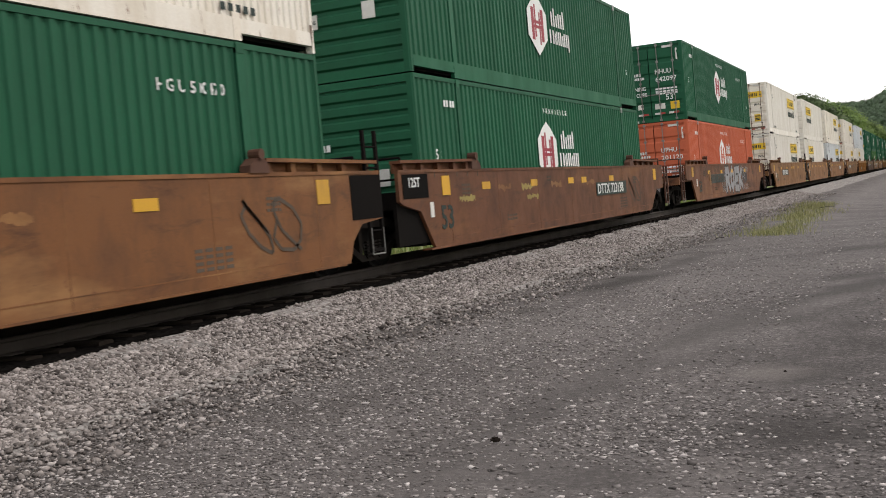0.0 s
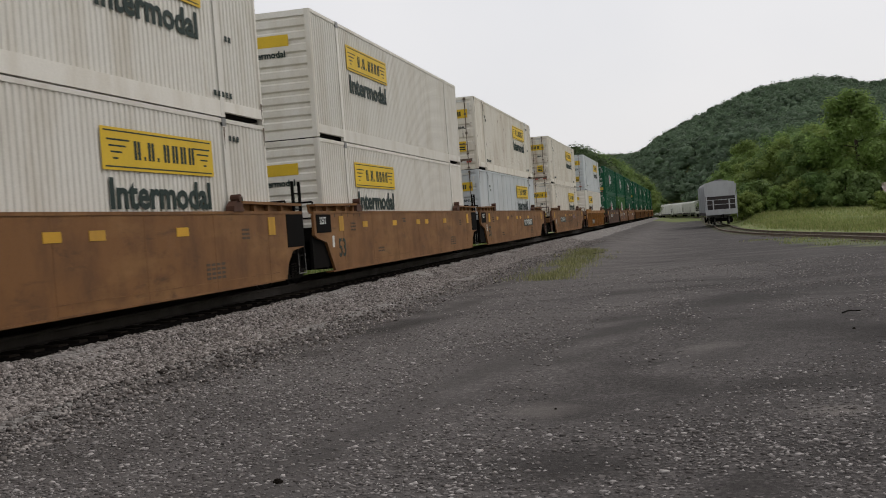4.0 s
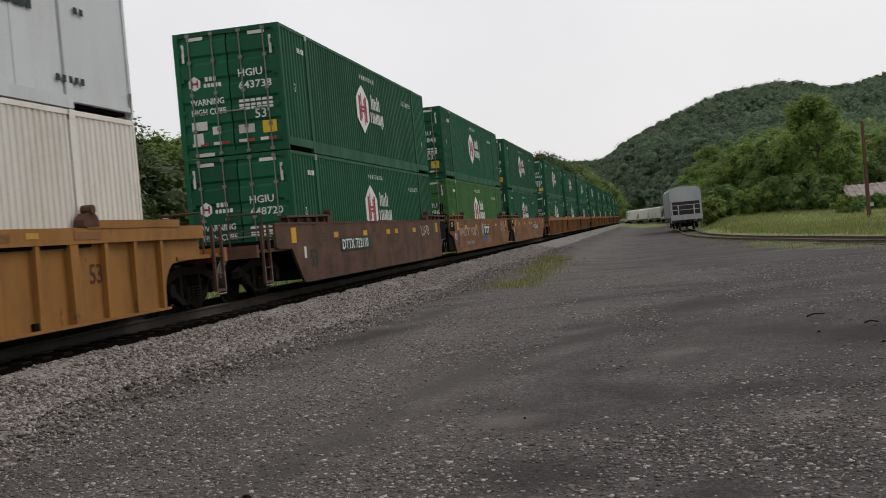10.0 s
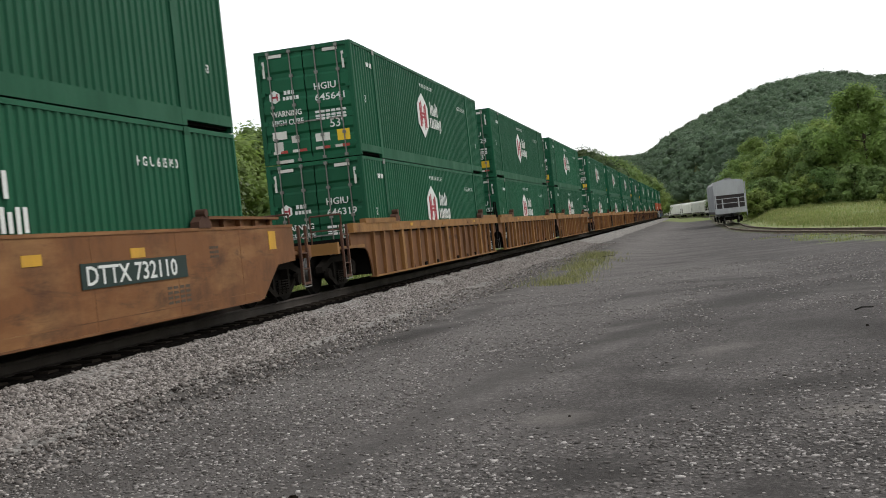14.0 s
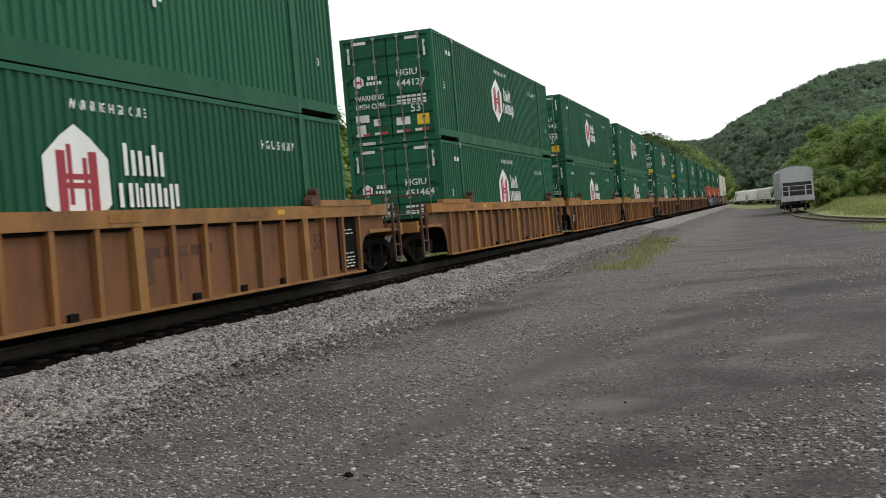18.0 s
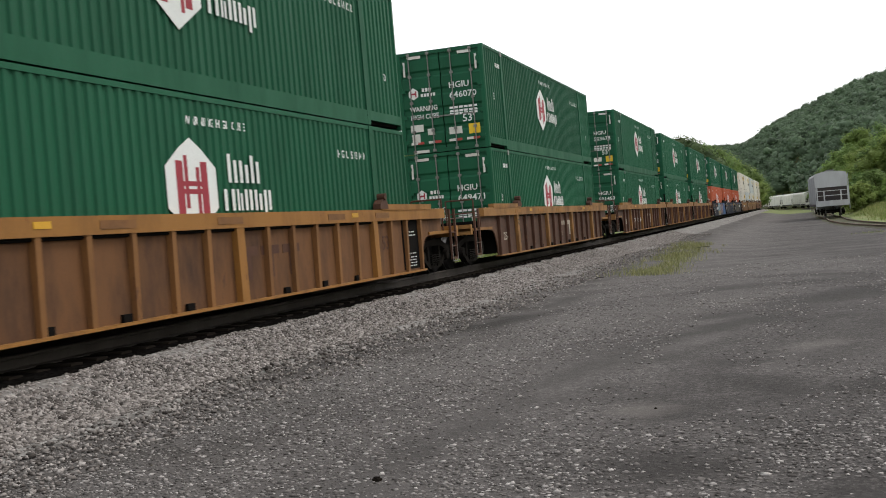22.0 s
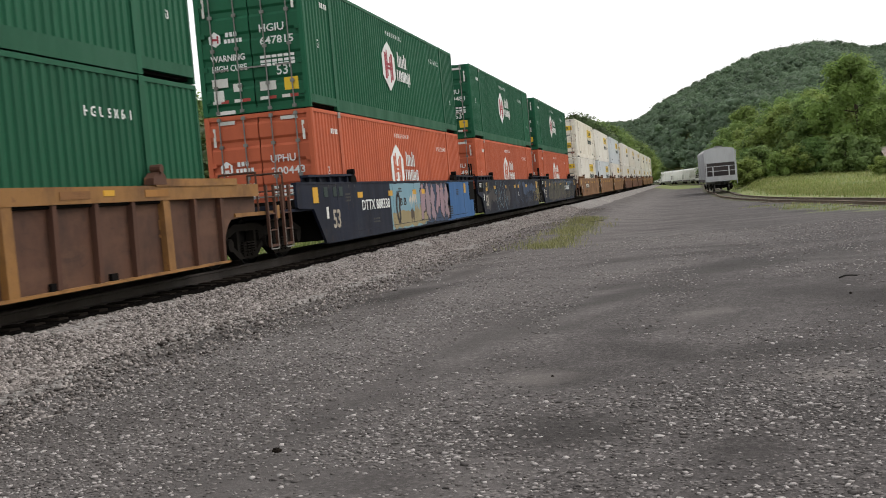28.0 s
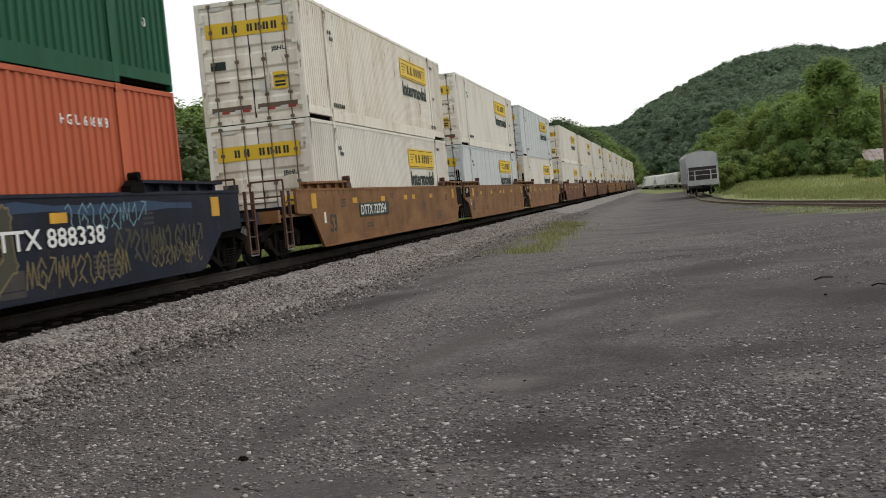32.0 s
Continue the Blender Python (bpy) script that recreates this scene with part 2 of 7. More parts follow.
PALE_POLE = painted("pale_pole_wood", (0.3, 0.22, 0.12), (0.2, 0.15, 0.1), 0.9, streak=0.1)
CONCRETE = painted("weathered_concrete", (0.42, 0.4, 0.36), (0.22, 0.2, 0.16), 0.9, streak=0.4)
ROOF_METAL = painted("rusted_sheet_roof", (0.3, 0.27, 0.25), (0.17, 0.075, 0.045), 0.7, amount=0.95, streak=1.0)
ROOF_GREY = painted("grey_shingle_roof", (0.27, 0.28, 0.3), (0.2, 0.2, 0.2), 0.85)
HOUSE_SIDING = painted("pale_house_siding", (0.55, 0.54, 0.5), (0.4, 0.38, 0.34), 0.8)


def stony(name, dark, mid, light, scale, bump=0.5, dist=0.02, gloss=0.2):
    """Loose broken stone: cells of different greys, dust between them."""
    m, n, l, b = nodes_of(name)
    geo = n.new("ShaderNodeNewGeometry")
    cell = add(n, "TexVoronoi", Scale=scale, Randomness=1.0)
    l.new(geo.outputs["Position"], cell.inputs["Vector"])
    big = add(n, "TexNoise", Scale=0.35, Detail=6.0, Roughness=0.6)
    l.new(geo.outputs["Position"], big.inputs["Vector"])
    fine = add(n, "TexNoise", Scale=scale * 2.3, Detail=5.0, Roughness=0.7)
    l.new(geo.outputs["Position"], fine.inputs["Vector"])
    grey = n.new("ShaderNodeSeparateColor")
    l.new(cell.outputs["Color"], grey.inputs[0])
    c = mixer(n, l, ramped(n, l, grey.outputs[0], 0.1, 0.95), dark, light)
    c = mixer(n, l, ramped(n, l, big.outputs["Fac"], 0.35, 0.7, 0.1, 0.75), c, mid)
    c = mixer(n, l, ramped(n, l, fine.outputs["Fac"], 0.4, 0.8, 0, 0.5), c, dark)
    l.new(c, b.inputs["Base Color"])
    b.inputs["Roughness"].default_value = 0.95
    b.inputs["Specular IOR Level"].default_value = gloss
    bumped(n, l, b, cell.outputs["Distance"], bump, dist)
    return m


def loose(name, cols, rough=0.95):
    """Loose pieces in one mesh: each island its own shade."""
    m, n, l, b = nodes_of(name)
    geo = n.new("ShaderNodeNewGeometry")
    r = n.new("ShaderNodeValToRGB")
    r.color_ramp.elements[0].color, r.color_ramp.elements[1].color = rgb(cols[0]), rgb(cols[-1])
    for i, c in enumerate(cols[1:-1]):
        r.color_ramp.elements.new((i + 1) / (len(cols) - 1)).color = rgb(c)
    l.new(geo.outputs["Random Per Island"], r.inputs["Fac"])
    fine = add(n, "TexNoise", Scale=30.0, Detail=3.0)
    l.new(geo.outputs["Position"], fine.inputs["Vector"])
    c = mixer(n, l, ramped(n, l, fine.outputs["Fac"], 0.4, 0.75, 0, 0.35), r.outputs["Color"], [v * 0.5 for v in cols[0]])
    l.new(c, b.inputs["Base Color"])
    b.inputs["Roughness"].default_value = rough
    b.inputs["Specular IOR Level"].default_value = 0.25
    return m


BALLAST = stony("grey_ballast", (0.09, 0.083, 0.078), (0.19, 0.178, 0.167), (0.37, 0.35, 0.33), 16.0, 0.7, 0.03)
# oily stone, its colour taken near black for the train's shade
DARK_BALLAST = stony("ballast_blackened_for_shade", (0.003, 0.0028, 0.0026), (0.005, 0.0046, 0.0043), (0.011, 0.01, 0.009), 16.0, 0.7, 0.03, 0.0)
OVERGROWN = stony("overgrown_siding_ballast", (0.035, 0.033, 0.02), (0.06, 0.065, 0.03), (0.12, 0.115, 0.075), 16.0, 0.7, 0.03)
BALLAST_STONES = loose("ballast_stones", [(0.055, 0.047, 0.042), (0.175, 0.155, 0.143), (0.26, 0.233, 0.216), (0.42, 0.384, 0.36)])
YARD_STONES = loose("yard_gravel_stones", [(0.075, 0.067, 0.063), (0.14, 0.127, 0.12), (0.2, 0.182, 0.173), (0.48, 0.445, 0.425)])


def leafy(name, cols, glow=0.25, mottle=2.2):
    m, n, l, b = nodes_of(name)
    geo = n.new("ShaderNodeNewGeometry")
    info = n.new("ShaderNodeObjectInfo")
    r = n.new("ShaderNodeValToRGB")
    r.color_ramp.elements[0].color, r.color_ramp.elements[1].color = rgb(cols[0]), rgb(cols[-1])
    for i, c in enumerate(cols[1:-1]):
        r.color_ramp.elements.new((i + 1) / (len(cols) - 1)).color = rgb(c)
    l.new(geo.outputs["Random Per Island"], r.inputs["Fac"])
    big = add(n, "TexNoise", Scale=0.05, Detail=3.0)
    l.new(geo.outputs["Position"], big.inputs["Vector"])
    hsv = n.new("ShaderNodeHueSaturation")
    l.new(r.outputs["Color"], hsv.inputs["Color"])
    mot = add(n, "TexNoise", Scale=mottle, Detail=4.0, Roughness=0.7)
    l.new(geo.outputs["Position"], mot.inputs["Vector"])
    both = n.new("ShaderNodeMath")
    both.operation = "MULTIPLY"
    l.new(ramped(n, l, big.outputs["Fac"], 0.3, 0.7, 0.75, 1.3), both.inputs[0])
    l.new(ramped(n, l, mot.outputs["Fac"], 0.3, 0.7, 0.72, 1.25), both.inputs[1])
    l.new(both.outputs[0], hsv.inputs["Value"])
    bumped(n, l, b, mot.outputs["Fac"], 0.4, 0.4 / mottle)
    l.new(ramped(n, l, info.outputs["Random"], 0, 1, 0.485, 0.515), hsv.inputs["Hue"])
    l.new(hsv.outputs[0], b.inputs["Base Color"])
    b.inputs["Roughness"].default_value = 0.6
    b.inputs["Specular IOR Level"].default_value = 0.3
    tr = n.new("ShaderNodeBsdfTranslucent")
    l.new(hsv.outputs[0], tr.inputs["Color"])
    ms = n.new("ShaderNodeMixShader")
    ms.inputs[0].default_value = glow
    l.new(b.outputs[0], ms.inputs[1])
    l.new(tr.outputs[0], ms.inputs[2])
    l.new(ms.outputs[0], n["Material Output"].inputs["Surface"])
    return m


LEAF = leafy("fresh_green_leaves", [(0.16, 0.232, 0.055), (0.21, 0.297, 0.077), (0.255, 0.345, 0.1)], 0.55)
LEAF_DARK = leafy("dark_green_leaves", [(0.125, 0.197, 0.057), (0.168, 0.252, 0.077), (0.205, 0.295, 0.098)], 0.55)
LEAF_MID = leafy("wood_edge_leaves", [(0.14, 0.216, 0.073), (0.182, 0.272, 0.094), (0.222, 0.315, 0.115)], 0.55, 1.2)
# greyer, bluer green than the near woods: haze put into the leaf colour
LEAF_HILL = leafy("hillside_leaves_greyed_for_haze", [(0.088, 0.132, 0.077), (0.104, 0.153, 0.088), (0.12, 0.174, 0.098)], 0.5, 0.4)
# leaf green darkened in the colour itself, for trees standing in shade
LEAF_DEEP = leafy("shade_darkened_leaves", [(0.032, 0.054, 0.014), (0.05, 0.08, 0.022), (0.07, 0.105, 0.03)], 0.25)
GRASS_BLADE = leafy("grass_blades", [(0.12, 0.178, 0.045), (0.19, 0.23, 0.07), (0.31, 0.285, 0.13)], 0.45)
WEED_BLADE = leafy("yellow_green_weeds", [(0.13, 0.145, 0.05), (0.22, 0.22, 0.085), (0.36, 0.33, 0.17)], 0.3)
BARK = painted("grey_brown_bark", (0.09, 0.07, 0.052), (0.045, 0.036, 0.03), 0.95, streak=0.2)


DAMP, TRACK, DUST, GREY = (0.021, 0.0185, 0.017), (0.034, 0.031, 0.029), (0.2, 0.18, 0.165), (0.15, 0.138, 0.132)
# x, y, half sizes, turn, tone, strength
HOLLOWS = ((-0.8, 6.65, 0.5, 0.5, 0, DAMP, 0.7), (-0.42, 9.75, 0.5, 0.7, 20, DAMP, 0.6), (-1.05, 8.5, 0.3, 0.5, 0, DAMP, 0.35), (-1.75, 5.6, 0.5, 0.35, 0, DAMP, 0.5), (0.2, 6.1, 0.3, 0.3, 0, DAMP, 0.45),
           (0.95, 9.4, 0.9, 0.5, -10, DAMP, 0.6), (2.2, 12.6, 0.7, 1.2, 0, DAMP, 0.75), (3.2, 11.2, 0.9, 1.4, 0, DAMP, 0.5), (-4.55, 16.8, 0.5, 2.0, -16, DAMP, 0.75), (-5.75, 12.2, 0.35, 2.6, -8, TRACK, 0.75), (-4.3, 21.0, 0.3, 2.6, -6, TRACK, 0.5),
           (-2.6, 7.2, 0.3, 2.2, -6, TRACK, 0.4), (-2.1, 11.0, 0.33, 2.3, -14, TRACK, 0.5), (-0.9, 14.6, 0.4, 2.4, -27, TRACK, 0.75), (0.5, 18.4, 0.5, 2.8, -22, TRACK, 0.7), (0.5, 24.6, 0.5, 2.4, 62, TRACK, 0.75),
           (-1.2, 21.6, 0.35, 2.6, -60, TRACK, 0.5), (2.3, 18.7, 0.3, 1.5, 80, TRACK, 0.6), (3.9, 20.6, 0.4, 2.2, 70, TRACK, 0.5), (-1.2, 12.2, 0.3, 1.8, -24, TRACK, 0.4), (0.75, 13.4, 0.8, 2.0, -20, TRACK, 0.35),
           (-6.2, 11.0, 0.45, 6.0, 0, DUST, 0.5), (-5.95, 26.0, 0.4, 9.0, 0, DUST, 0.4), (-4.7, 10.2, 0.75, 3.6, -10, GREY, 0.4), (-3.3, 12.8, 0.45, 2.4, -14, GREY, 0.35), (-2.2, 5.6, 1.0, 1.2, 0, GREY, 0.15), (-0.3, 30.0, 3.0, 5.0, 0, GREY, 0.3), (-1.2, 8.6, 0.3, 0.3, 0, DUST, 0.35), (0.9, 8.0, 0.3, 0.2, 0, DUST, 0.5), (0.15, 12.3, 0.3, 0.5, -30, DUST, 0.3))


def ground_material():
    """Dark trodden yard gravel, with wheel-worn arcs and bare patches; meadow where the sheet says so."""
    m, n, l, b = nodes_of("yard_gravel_and_meadow")
    geo = n.new("ShaderNodeNewGeometry")
    pos = geo.outputs["Position"]
    cell = add(n, "TexVoronoi", Scale=22.0, Randomness=1.0)
    chips = add(n, "TexVoronoi", Scale=55.0, Randomness=1.0)
    patch = add(n, "TexNoise", Scale=0.42, Detail=7.0, Roughness=0.62)
    fine = add(n, "TexNoise", Scale=9.0, Detail=9.0, Roughness=0.78)
    for k in (cell, chips, patch, fine):
        l.new(pos, k.inputs["Vector"])
    worn = n.new("ShaderNodeTexWave")
    worn.wave_type, worn.rings_direction = "RINGS", "Z"
    worn.inputs["Scale"].default_value, worn.inputs["Distortion"].default_value = 0.16, 3.0
    worn.inputs["Detail"].default_value, worn.inputs["Detail Scale"].default_value = 3.0, 0.6
    mp = n.new("ShaderNodeMapping")
    mp.inputs["Location"].default_value = (-22.0, -6.0, 0)
    l.new(pos, mp.inputs["Vector"])
    l.new(mp.outputs[0], worn.inputs["Vector"])
    grey = n.new("ShaderNodeSeparateColor")
    l.new(cell.outputs["Color"], grey.inputs[0])
    chip = n.new("ShaderNodeSeparateColor")
    l.new(chips.outputs["Color"], chip.inputs[0])
    flat = n.new("ShaderNodeVectorMath")
    flat.operation = "MULTIPLY"
    flat.inputs[1].default_value = (1, 1, 0)
    l.new(mp.outputs[0], flat.inputs[0])
    far_off = n.new("ShaderNodeVectorMath")
    far_off.operation = "LENGTH"
    l.new(flat.outputs[0], far_off.inputs[0])
    sep = n.new("ShaderNodeSeparateXYZ")
    l.new(flat.outputs[0], sep.inputs[0])
    ang = n.new("ShaderNodeMath")
    ang.operation = "ARCTAN2"
    l.new(sep.outputs[1], ang.inputs[0])
    l.new(sep.outputs[0], ang.inputs[1])
    ringed = n.new("ShaderNodeCombineXYZ")
    l.new(far_off.outputs["Value"], ringed.inputs[0])
    swing = n.new("ShaderNodeMath")
    swing.operation = "MULTIPLY"
    swing.inputs[1].default_value = 4.0
    l.new(ang.outputs[0], swing.inputs[0])
    l.new(swing.outputs[0], ringed.inputs[1])
    ruts = add(n, "TexNoise", Scale=0.8, Detail=1.5, Roughness=0.5)
    l.new(ringed.outputs[0], ruts.inputs["Vector"])
    c = mixer(n, l, ramped(n, l, fine.outputs["Fac"], 0.3, 0.75), (0.04, 0.0357, 0.0342), (0.118, 0.1065, 0.1022))
    c = mixer(n, l, ramped(n, l, grey.outputs[0], 0.72, 0.95, 0, 0.32), c, (0.215, 0.195, 0.187))
    c = mixer(n, l, ramped(n, l, chip.outputs[0], 0.8, 0.96, 0, 0.5), c, (0.27, 0.246, 0.236))
    c = mixer(n, l, ramped(n, l, chip.outputs[0], 0.22, 0.06, 0, 0.65), c, (0.018, 0.016, 0.015))
    c = mixer(n, l, ramped(n, l, grey.outputs[1], 0.16, 0.04, 0, 0.5), c, (0.02, 0.018, 0.017))
    c = mixer(n, l, ramped(n, l, patch.outputs["Fac"], 0.47, 0.66, 0.0, 0.8), c, (0.028, 0.0248, 0.0235))
    c = mixer(n, l, ramped(n, l, ruts.outputs["Fac"], 0.5, 0.66, 0, 0.45), c, (0.045, 0.04, 0.0385))
    c = mixer(n, l, ramped(n, l, ruts.outputs["Fac"], 0.47, 0.36, 0, 0.3), c, (0.14, 0.127, 0.121))
    c = mixer(n, l, ramped(n, l, worn.outputs["Fac"], 0.7, 0.98, 0, 0.06), c, (0.055, 0.05, 0.047))
    across = n.new("ShaderNodeSeparateXYZ")
    l.new(pos, across.inputs[0])
    # trodden pale along the train, dark and oily away from it
    c = mixer(n, l, ramped(n, l, across.outputs[0], -0.8, -3.6, 0, 0.36), c, (0.16, 0.145, 0.139))
    c = mixer(n, l, ramped(n, l, across.outputs[0], -0.8, 2.0, 0, 0.3), c, (0.03, 0.0268, 0.0258))
    foot = n.new("ShaderNodeMath")
    foot.operation = "MULTIPLY"
    l.new(ramped(n, l, across.outputs[0], -6.0, -5.4), foot.inputs[0])
    l.new(ramped(n, l, across.outputs[0], -3.6, -4.9), foot.inputs[1])
    rubble = add(n, "TexNoise", Scale=0.9, Detail=6.0, Roughness=0.7)
    l.new(pos, rubble.inputs["Vector"])
    patchy = n.new("ShaderNodeMath")
    patchy.operation = "MULTIPLY"
    l.new(foot.outputs[0], patchy.inputs[0])
    l.new(ramped(n, l, rubble.outputs["Fac"], 0.42, 0.6, 0, 0.7), patchy.inputs[1])
    c = mixer(n, l, patchy.outputs[0], c, (0.032, 0.028, 0.024))
    # damp hollows, wheel tracks and a bare pale spot, each where it lies
    wander = n.new("ShaderNodeVectorMath")
    wander.operation = "MULTIPLY_ADD"
    l.new(rubble.outputs["Color"], wander.inputs[0])
    wander.inputs[1].default_value = (0.9, 0.9, 0.0)
    l.new(pos, wander.inputs[2])
    for sx, sy, rx, ry, turn, tone, much in HOLLOWS:
        spot = n.new("ShaderNodeMapping")
        spot.vector_type = "TEXTURE"
        spot.inputs["Location"].default_value = (sx + 0.45, sy + 0.45, 0)
        spot.inputs["Rotation"].default_value = (0, 0, radians(turn))
        spot.inputs["Scale"].default_value = (rx, ry, 1000.0)
        l.new(wander.outputs[0], spot.inputs["Vector"])
        away = n.new("ShaderNodeVectorMath")
        away.operation = "LENGTH"
        l.new(spot.outputs[0], away.inputs[0])
        c = mixer(n, l, ramped(n, l, away.outputs["Value"], 1.25, 0.35, 0, much), c, tone)
    grass_noise = add(n, "TexNoise", Scale=0.25, Detail=8.0, Roughness=0.7)
    blade = add(n, "TexNoise", Scale=6.0, Detail=6.0, Roughness=0.8)
    l.new(pos, grass_noise.inputs["Vector"])
    l.new(pos, blade.inputs["Vector"])
    g = mixer(n, l, ramped(n, l, grass_noise.outputs["Fac"], 0.35, 0.7), (0.11, 0.165, 0.043), (0.26, 0.24, 0.115))
    g = mixer(n, l, ramped(n, l, blade.outputs["Fac"], 0.35, 0.75, 0, 0.7), g, (0.065, 0.1, 0.028))
    at = n.new("ShaderNodeAttribute")
    at.attribute_name = "meadow"
    edge = n.new("ShaderNodeMath")
    edge.operation = "ADD"
    l.new(at.outputs["Fac"], edge.inputs[0])
    l.new(ramped(n, l, blade.outputs["Fac"], 0.3, 0.7, -0.3, 0.3), edge.inputs[1])
    c = mixer(n, l, ramped(n, l, edge.outputs[0], 0.4, 0.6), c, g)
    l.new(c, b.inputs["Base Color"])
    b.inputs["Roughness"].default_value = 0.95
    b.inputs["Specular IOR Level"].default_value = 0.2
    bumped(n, l, b, fine.outputs["Fac"], 0.6, 0.03)
    return m


GROUND = ground_material()


# ---- mesh helpers ----
class Shape:
    """Gathers solids into one mesh."""

    def __init__(self):
        self.v, self.f = [], []

    def solid(self, verts, faces):
        k = len(self.v)
        self.v += [tuple(p) for p in verts]
        self.f += [tuple(i + k for i in q) for q in faces]
        return self

    def box(self, x0, y0, z0, x1, y1, z1):
        return self.solid([(x, y, z) for z in (z0, z1) for y in (y0, y1) for x in (x0, x1)],
                          [(0, 2, 3, 1), (4, 5, 7, 6), (0, 1, 5, 4), (2, 6, 7, 3), (0, 4, 6, 2), (1, 3, 7, 5)])

    def prism(self, outline, axis, a, b):
        """An outline in the plane across the axis (0 x: (y, z); 1 y: (x, z); 2 z: (x, y)), drawn out from a to b."""
        put = ((lambda p, q: (q, p[0], p[1])), (lambda p, q: (p[0], q, p[1])), (lambda p, q: (p[0], p[1], q)))[axis]
        n = len(outline)
        turn = sum(p[0] * outline[(i + 1) % n][1] - p[1] * outline[(i + 1) % n][0] for i, p in enumerate(outline)) > 0
        flip = turn ^ (axis == 1) ^ (a > b)
        ring = list(range(n))
        faces = [tuple(reversed(ring)) if flip else tuple(ring), tuple(i + n for i in ring) if flip else tuple(reversed([i + n for i in ring]))]
        for i in ring:
            j = (i + 1) % n
            faces.append((i, j, j + n, i + n) if flip else (j, i, i + n, j + n))
        return self.solid([put(p, a) for p in outline] + [put(p, b) for p in outline], faces)

    def rod(self, p, q, r, sides=8):
        p, q = Vector(p), Vector(q)
        d = (q - p).normalized()
        u = d.orthogonal().normalized()
        w = d.cross(u)
        ring = [(math.cos(a) * u + math.sin(a) * w) * r for a in (2 * math.pi * i / sides for i in range(sides))]
        faces = [tuple(range(sides))[::-1], tuple(range(sides, 2 * sides))]
        faces += [(i, (i + 1) % sides, (i + 1) % sides + sides, i + sides) for i in range(sides)]
        return self.solid([p + o for o in ring] + [q + o for o in ring], faces)

    def path(self, pts, r, sides=6):
        for a, b in zip(pts, pts[1:]):
            self.rod(a, b, r, sides)
        return self

    def lathe(self, profile, x=0.0, y=0.0, z=0.0, sides=28):
        """A profile of (along x, radius), turned about an axis along x."""
        n = len(profile)
        verts = [(x + px, y + math.cos(a) * r, z + math.sin(a) * r) for a in (2 * math.pi * i / sides for i in range(sides)) for px, r in profile]
        faces = [(i * n + j, i * n + j + 1, (i + 1) % sides * n + j + 1, (i + 1) % sides * n + j) for i in range(sides) for j in range(n - 1)]
        return self.solid(verts, faces)

    def mesh(self, name):
        me = bpy.data.meshes.new(name)
        me.from_pydata(self.v, [], self.f)
        me.update()
        return me


def part(name, shape, material, parent=None, label="", at=None):
    me = shape.mesh(name) if isinstance(shape, Shape) else shape
    if not me.materials:
        me.materials.append(material)
    ob = new(name, me)
    if parent is not None:
        ob.parent = parent
    if at is not None:
        ob.matrix_basis = at
    return tagged(ob, label)


def thing(name, label, category, group="", kind=""):
    return tagged(new(name), label, category, group, kind)


def quads(name, corners, material):
    """One mesh of loose quads from an (n, 4, 3) array."""
    n = len(corners)
    me = bpy.data.meshes.new(name)
    me.vertices.add(4 * n)
    me.vertices.foreach_set("co", np.ascontiguousarray(corners, dtype=np.float32).ravel())
    me.loops.add(4 * n)
    me.loops.foreach_set("vertex_index", np.arange(4 * n, dtype=np.int32))
    me.polygons.add(n)
    me.polygons.foreach_set("loop_start", np.arange(0, 4 * n, 4, dtype=np.int32))
    me.update(calc_edges=True)
    me.materials.append(material)
    return me


FONT_MESHES = {}


def lettering(words, size, material, bold=0.0, gap=1.0, width=None):
    """A flat mesh of raised letters in the plane x = 0, read from +x, starting at y = 0, z = 0; width: squeezed to it."""
    key = (words, size, material.name, bold, gap, width)
    if key not in FONT_MESHES:
        cu = bpy.data.curves.new("lettering", "FONT")
        cu.body, cu.size, cu.extrude, cu.offset, cu.space_character = words, size, 0.002, bold, gap
        cu.resolution_u = 2
        ob = bpy.data.objects.new("lettering_source", cu)
        me = bpy.data.meshes.new_from_object(ob)
        me.transform(Matrix(((0, 0, 1, 0), (1, 0, 0, 0), (0, 1, 0, 0), (0, 0, 0, 1))))
        if width:
            xs = [v.co.y for v in me.vertices]
            me.transform(Matrix.Diagonal((1, width / max(max(xs), 0.01), 1, 1)))
        me.materials.clear()
        me.materials.append(material)
        bpy.data.objects.remove(ob)
        bpy.data.curves.remove(cu)
        FONT_MESHES[key] = me
    return FONT_MESHES[key]

# ---- the place: yard, two tracks, meadow, wooded hill ----
ZR = 0.53            # top of the main line's rails over the yard
TX = -9.26           # centre of the main line
L53, H53, W53 = 16.154, 2.896, 2.59
SPEED = 15.154       # metres per second


def smooth(a, b, x):
    t = min(max((x - a) / (b - a), 0.0), 1.0)
    return t * t * (3 - 2 * t)


def along(points, d):
    """The place and heading at the distance d along a smooth line of points."""
    for (x0, y0), (x1, y1) in zip(points, points[1:]):
        n = math.hypot(x1 - x0, y1 - y0)
        if d <= n or (x1, y1) == points[-1]:
            return x0 + (x1 - x0) * d / n, y0 + (y1 - y0) * d / n, math.degrees(math.atan2(x0 - x1, y1 - y0))
        d -= n


